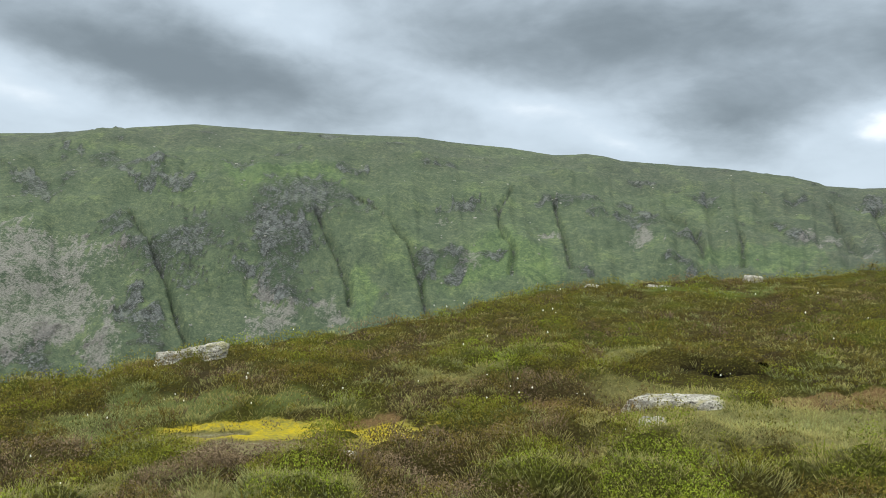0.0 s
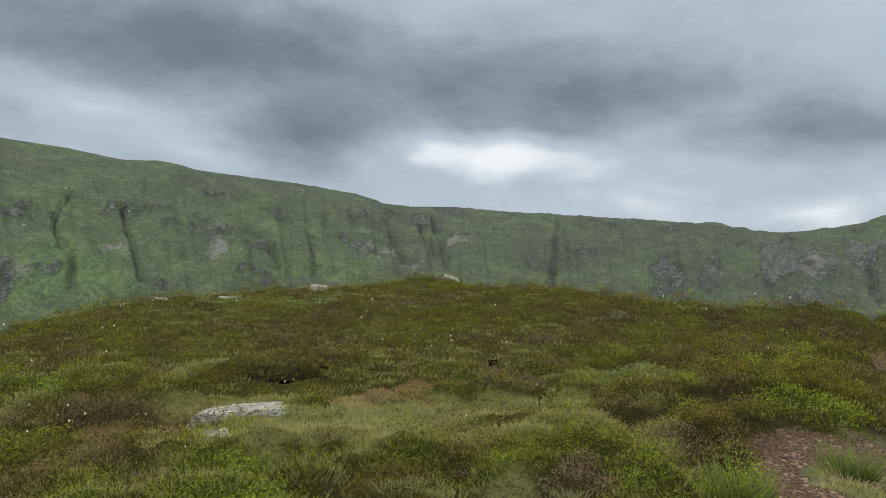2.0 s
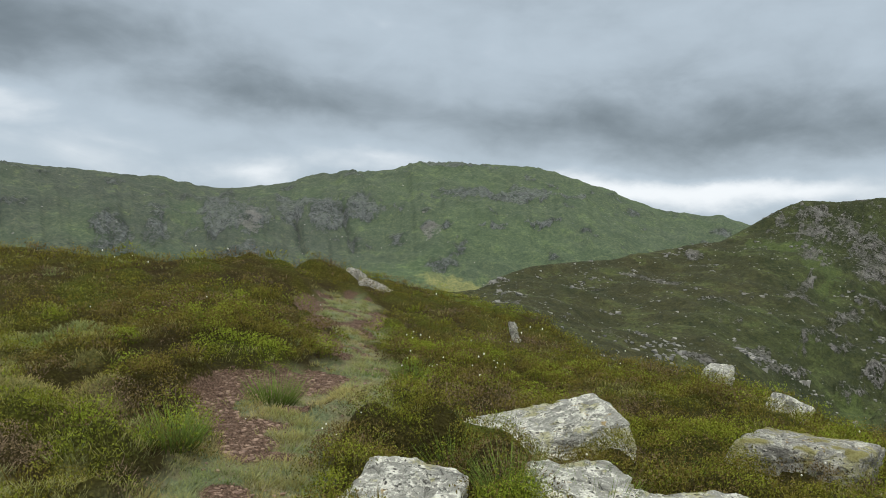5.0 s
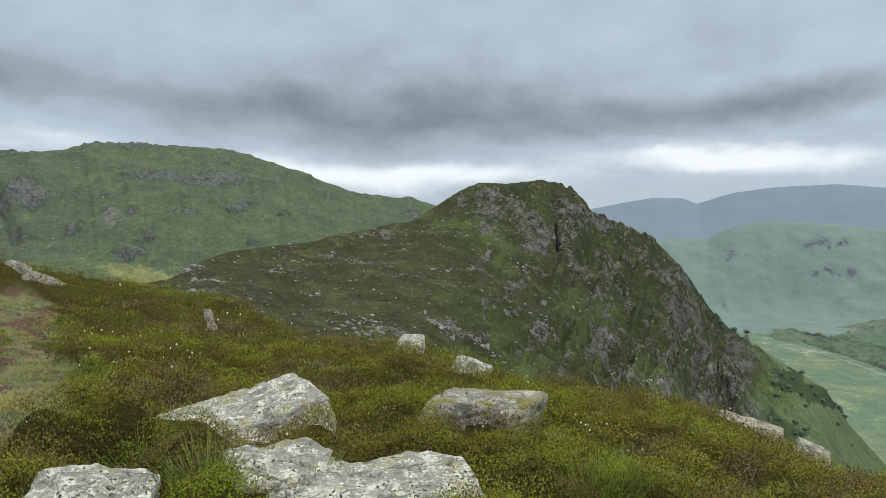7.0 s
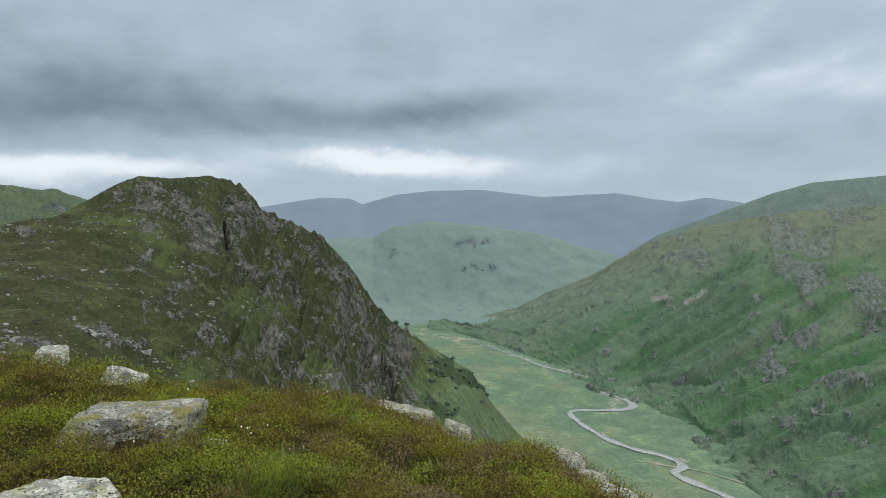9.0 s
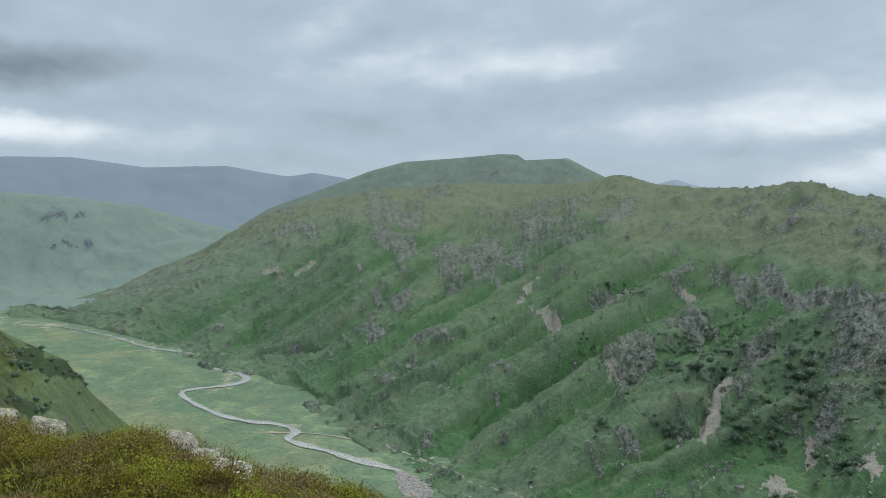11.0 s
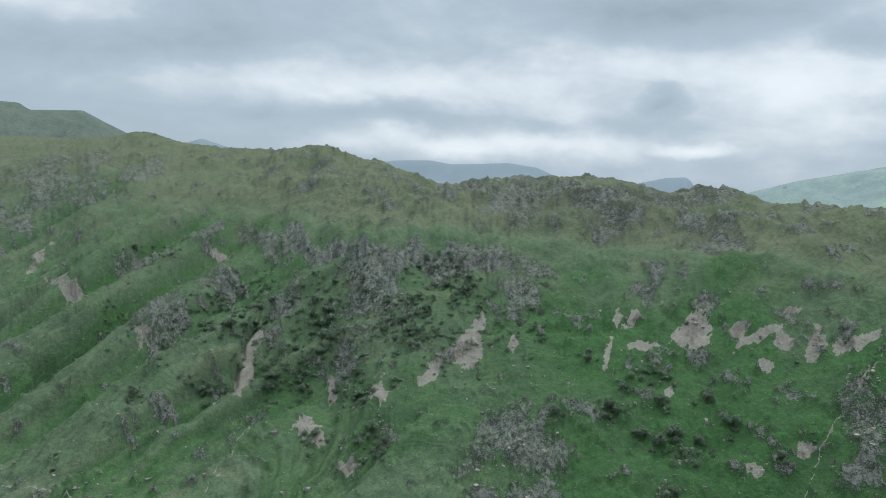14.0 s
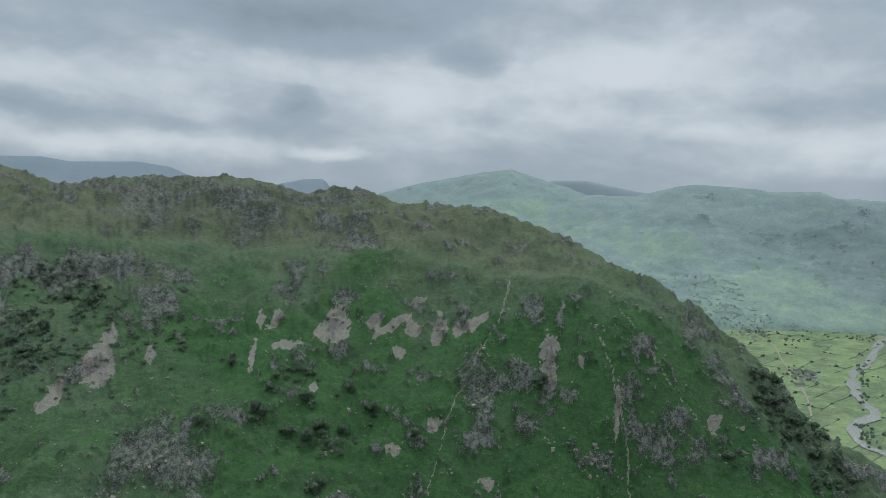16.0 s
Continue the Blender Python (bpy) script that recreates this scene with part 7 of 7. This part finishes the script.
def wood_stuff(name, places, mat, label, leaf=1.1, seed=500):
    """Many small trees far off as one mesh: short trunks and lumpy crowns."""
    r = np.random.default_rng(seed)
    kinds = [crown_arrays(seed + k, 7, 8.0, 4, 15, leaf) for k in range(5)]
    all_co = []
    for x, y, z in places:
        a, s = r.random() * 6.28, 0.7 + 0.7 * r.random()
        c = kinds[r.integers(5)]
        rot = np.array([[math.cos(a), -math.sin(a), 0], [math.sin(a), math.cos(a), 0], [0, 0, 1]])
        all_co.append(c @ rot.T * s + (x, y, z - 2.4 * s))
    co = np.concatenate(all_co)
    mesh = bpy.data.meshes.new(name)
    raw_mesh(mesh, co, np.arange(len(co)).reshape(-1, 4), False)
    mesh.materials.append(mat)
    return tagged(new(name, mesh), label, "trees", kind="stuff")


spread = np.random.default_rng(33)
places = []
for rows in (WEST_TREES, WEST_TREES2, WEST_TREES3):
    for b, e, w, tall, lean in rows:
        for _ in range(int(w * tall * 3.2) + 3):
            a, q = spread.random() * 6.28, spread.random() ** 0.5
            places.append(west.place(b + math.cos(a) * q * w * 0.62, e + math.sin(a) * q * tall * 0.62))
for _ in range(1300):  # open wood over the gullied part
    b, e = spread.uniform(153, 186), spread.uniform(-17, -5.5)
    grove = float(fbm(np.array([b]), np.array([e * 1.4]), 4.5, 3, 191)[0]) - 0.9 * abs(e + 10.5) / 6.5 - 0.5 * max(0, abs(b - 170) - 8) / 8
    if grove > -0.42:
        places.append(west.place(b, e))
wood_stuff("bushes", places, mat_leaf, "low green scrub between the trees of the fellside", 0.9, 540)
places = []
for b, e, w, tall, lean in NORTH_SCRUB:
    for _ in range(int(w * tall * (22 if e < -5 else 2))):
        a, q = spread.random() * 6.28, math.sqrt(spread.random())
        x, y, z = north.place(b + math.cos(a) * q * w * 0.5, e + math.sin(a) * q * tall * 0.5)
        places.append((x, y, z - 3.2))
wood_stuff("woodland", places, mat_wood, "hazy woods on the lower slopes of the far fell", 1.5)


def field_spot(u, v):
    x, y = 150 * u * ca - 48 * v * sa, 150 * u * sa + 48 * v * ca
    ox, oy = field_warp(x, y)
    x, y = x + float(ox), y + float(oy)
    b = math.degrees(math.atan2(x, y)) % 360
    r = math.hypot(x, y)
    return x, y, b, r


# hedges and walls round the fields
hedge_co, hedge_f, hedge_trees = [], [], []
for i in range(-40, 5):
    for j in range(-30, 80):
        for du, dv in ((1, 0), (0, 1)):
            u0, v0 = i - 0.37 * j, j
            x0, y0, b, r = field_spot(u0, v0)
            if not (219 < b < 246 and 1350 < r < 3100) or spread.random() < (0.48 if du else 0.65):
                continue
            n = 6
            for k in range(n):
                if spread.random() < 0.22:
                    continue
                ps = [field_spot(u0 + du * t / n, v0 + dv * t / n) for t in (k, k + 1)]
                wide, tall = 0.5 + 0.6 * spread.random(), 0.8 + 1.2 * spread.random()
                d = np.array([ps[1][0] - ps[0][0], ps[1][1] - ps[0][1]])
                s = np.array([-d[1], d[0]]) / np.hypot(*d) * wide
                base = len(hedge_co)
                for (x, y, bb, rr) in ps:
                    z = float(dale_z(bb, rr))
                    hedge_co += [(x - s[0], y - s[1], z - 0.5), (x - s[0] * 0.6, y - s[1] * 0.6, z + tall), (x + s[0] * 0.6, y + s[1] * 0.6, z + tall), (x + s[0], y + s[1], z - 0.5)]
                hedge_f += [(base + q, base + q + 1, base + q + 5, base + q + 4) for q in range(3)]
                if spread.random() < 0.13:
                    hedge_trees.append((ps[0][0], ps[0][1], float(dale_z(ps[0][2], ps[0][3])) + 0.5))
mesh = bpy.data.meshes.new("hedgerow")
raw_mesh(mesh, np.array(hedge_co), np.array(hedge_f), False)
mesh.materials.append(mat_leaf_far)
tagged(new("hedgerow", mesh), "dark hedges and walls between pale green fields", "hedge", kind="stuff")
for b, e, count, sb, se in ((231.2, -11.3, 40, 1.2, 0.5), (228.0, -8.7, 45, 1.4, 0.4), (235.0, -11.3, 40, 0.5, 1.6), (234.0, -8.4, 30, 2.5, 0.3), (230.8, -9.2, 16, 1.0, 0.4), (232.5, -15.2, 40, 1.2, 0.6), (236.0, -7.0, 40, 2.0, 0.4), (229.5, -7.4, 40, 2.4, 0.3), (235.6, -14.6, 20, 0.8, 0.8)):
    for _ in range(count):
        bb, ee = b + spread.normal(0, sb * 0.5), e + spread.normal(0, se * 0.5)
        x, y = on_floor(bb, min(ee, -5.5))
        hedge_trees.append((x, y, float(floor_z(bb)) + 1.0))
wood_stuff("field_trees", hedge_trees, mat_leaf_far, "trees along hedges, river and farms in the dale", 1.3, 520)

# farmhouses
m, N = material("whitewash")
finish(N, N.mix(N.noise(N.place, 0.5, 3), (0.45, 0.45, 0.43), (0.7, 0.7, 0.67)), 0.9)
mat_wall = m
m, N = material("roof_slate")
finish(N, N.mix(N.noise(N.place, 0.8, 3), (0.10, 0.115, 0.13), (0.17, 0.18, 0.19)), 0.7)
mat_slate = m


def house_meshes(l, w, h):
    out = []
    bm = bmesh.new()
    bmesh.ops.create_cube(bm, size=1, matrix=Matrix.Translation((0, 0, h / 2 - 0.5)) @ Matrix.Diagonal((l, w, h + 1, 1)))
    for sx in (-1, 1):
        g = [bm.verts.new((sx * l / 2, -w / 2, h)), bm.verts.new((sx * l / 2, w / 2, h)), bm.verts.new((sx * l / 2, 0, h + w * 0.4))]
        bm.faces.new(g if sx > 0 else g[::-1])
    out.append(("wall", bm, mat_wall))
    bm = bmesh.new()
    for sy in (-1, 1):
        q = [(-l / 2 - 0.4, sy * (w / 2 + 0.5), h - 0.3), (l / 2 + 0.4, sy * (w / 2 + 0.5), h - 0.3), (l / 2 + 0.4, 0, h + w * 0.4 + 0.15), (-l / 2 - 0.4, 0, h + w * 0.4 + 0.15)]
        lo = [bm.verts.new(p) for p in q]
        hi = [bm.verts.new((p[0], p[1], p[2] + 0.25)) for p in q]
        bm.faces.new(hi if sy < 0 else hi[::-1])
        bm.faces.new(lo[::-1] if sy < 0 else lo)
        for a in range(4):
            bm.faces.new((lo[a], lo[(a + 1) % 4], hi[(a + 1) % 4], hi[a]))
    out.append(("roof", bm, mat_slate))
    bm = bmesh.new()
    bmesh.ops.create_cube(bm, size=1, matrix=Matrix.Translation((l / 2 - 0.8, 0, h + w * 0.4 + 0.3)) @ Matrix.Diagonal((0.9, 0.9, 1.8, 1)))
    out.append(("chimney", bm, mat_slate))
    made = []
    for name, bm, mat in out:
        mesh = bpy.data.meshes.new(name)
        bmesh.ops.recalc_face_normals(bm, faces=bm.faces)
        bm.to_mesh(mesh)
        bm.free()
        mesh.materials.append(mat)
        made.append((name, mesh))
    return made


house_kinds = [house_meshes(14, 8, 6), house_meshes(22, 9, 5), house_meshes(10, 8, 6.5)]
for k, (b, e) in enumerate([(231.0, -11.2), (231.6, -11.45), (231.3, -11.7), (230.8, -11.6), (231.9, -11.2), (232.1, -11.6), (227.4, -8.5), (227.9, -8.8), (228.4, -8.6), (228.0, -9.2), (227.2, -9.0), (229.0, -7.9), (229.4, -7.95), (234.6, -7.8), (235.2, -7.7), (228.8, -9.0), (231.2, -12.1)]):
    x, y = on_floor(b, e)
    root = new("house")
    root.matrix_world = pose(x, y, float(dale_z(b, math.hypot(x, y))), 0, 0, wood.uniform(0, 180))
    for name, mesh in house_kinds[k % 3]:
        new(name, mesh).parent = root
    tagged(root, "whitewashed farmhouse with a grey slate roof among trees", "house", "houses in the dale")

# loose stones on the fells
m, N = material("fell_stone")
isl = N.add("ShaderNodeNewGeometry").outputs["Random Per Island"]
finish(N, N.mix(isl, (0.12, 0.12, 0.115), (0.29, 0.28, 0.265)), 0.9, N.noise(N.place, 2.0, 4, 0.7), 0.6, 0.4)
mat_fell_stone = m


def fell_stones(h, name, count, b0, b1, low, high, lift, label, seed, crowd=0.0):
    r = np.random.default_rng(seed)
    co = []
    keep = (h.B > b0) & (h.B < b1) & (h.s < h.crest_index - 0.02)
    weight = (0.10 + np.clip(h.masks["rock"], 0, 1) * lift + 0.6 * h.masks["scree"]) * keep
    weight = weight * (h.dist / h.dist.max()) ** 0.5
    if crowd:  # gathered in broken outcrops
        weight = weight * step01(fbm(h.x, h.y, crowd, 3, seed), 0.25, 0.75)
    p = (weight / weight.sum()).reshape(-1)
    picks = r.choice(p.size, count, p=p)
    X, Y, Z = h.x.reshape(-1)[picks], h.y.reshape(-1)[picks], h.z.reshape(-1)[picks]
    s = low * (high / low) ** (r.random(count) ** 2.2)
    base = cube8[None] * (0.3 + 0.7 * r.random((count, 8, 3))) * (s[:, None, None] * np.stack([0.7 + 0.6 * r.random(count), 0.6 + 0.5 * r.random(count), 0.55 + 0.5 * r.random(count)], -1)[:, None])
    a = r.random(count) * 6.28
    rot = np.stack([np.stack([np.cos(a), -np.sin(a), 0 * a], -1), np.stack([np.sin(a), np.cos(a), 0 * a], -1), np.stack([0 * a, 0 * a, 1 + 0 * a], -1)], 1)
    co = np.einsum("nij,nkj->nki", rot, base) + np.stack([X, Y, Z - 0.12 * s], -1)[:, None]
    f = (np.arange(count) * 8)[:, None, None] + cube_f[None]
    mesh = bpy.data.meshes.new(name)
    raw_mesh(mesh, co.reshape(-1, 3), f.reshape(-1, 4), False)
    mesh.materials.append(mat_fell_stone)
    return tagged(new(name, mesh), label, "stones", kind="stuff")


fell_stones(crag, "stones", 3200, 60, 113, 0.22, 0.95, 0.5, "pale stones strewn over the heathery hill", 601)
fell_stones(west, "stones", 4200, 115, 238, 0.6, 2.4, 0.5, "pale stones strewn over the green fellside", 602)
fell_stones(east, "stones", 1500, -44, 90, 0.8, 2.6, 0.6, "grey stones strewn over the fellside", 603)
fell_stones(crag, "stones", 1500, 60, 113, 0.5, 1.7, 0.9, "broken grey outcrops in the heath of the rocky hill", 604, 26)
fell_stones(west, "stones", 2200, 115, 238, 1.0, 4.0, 0.9, "broken grey outcrops in the turf of the fellside", 605, 60)
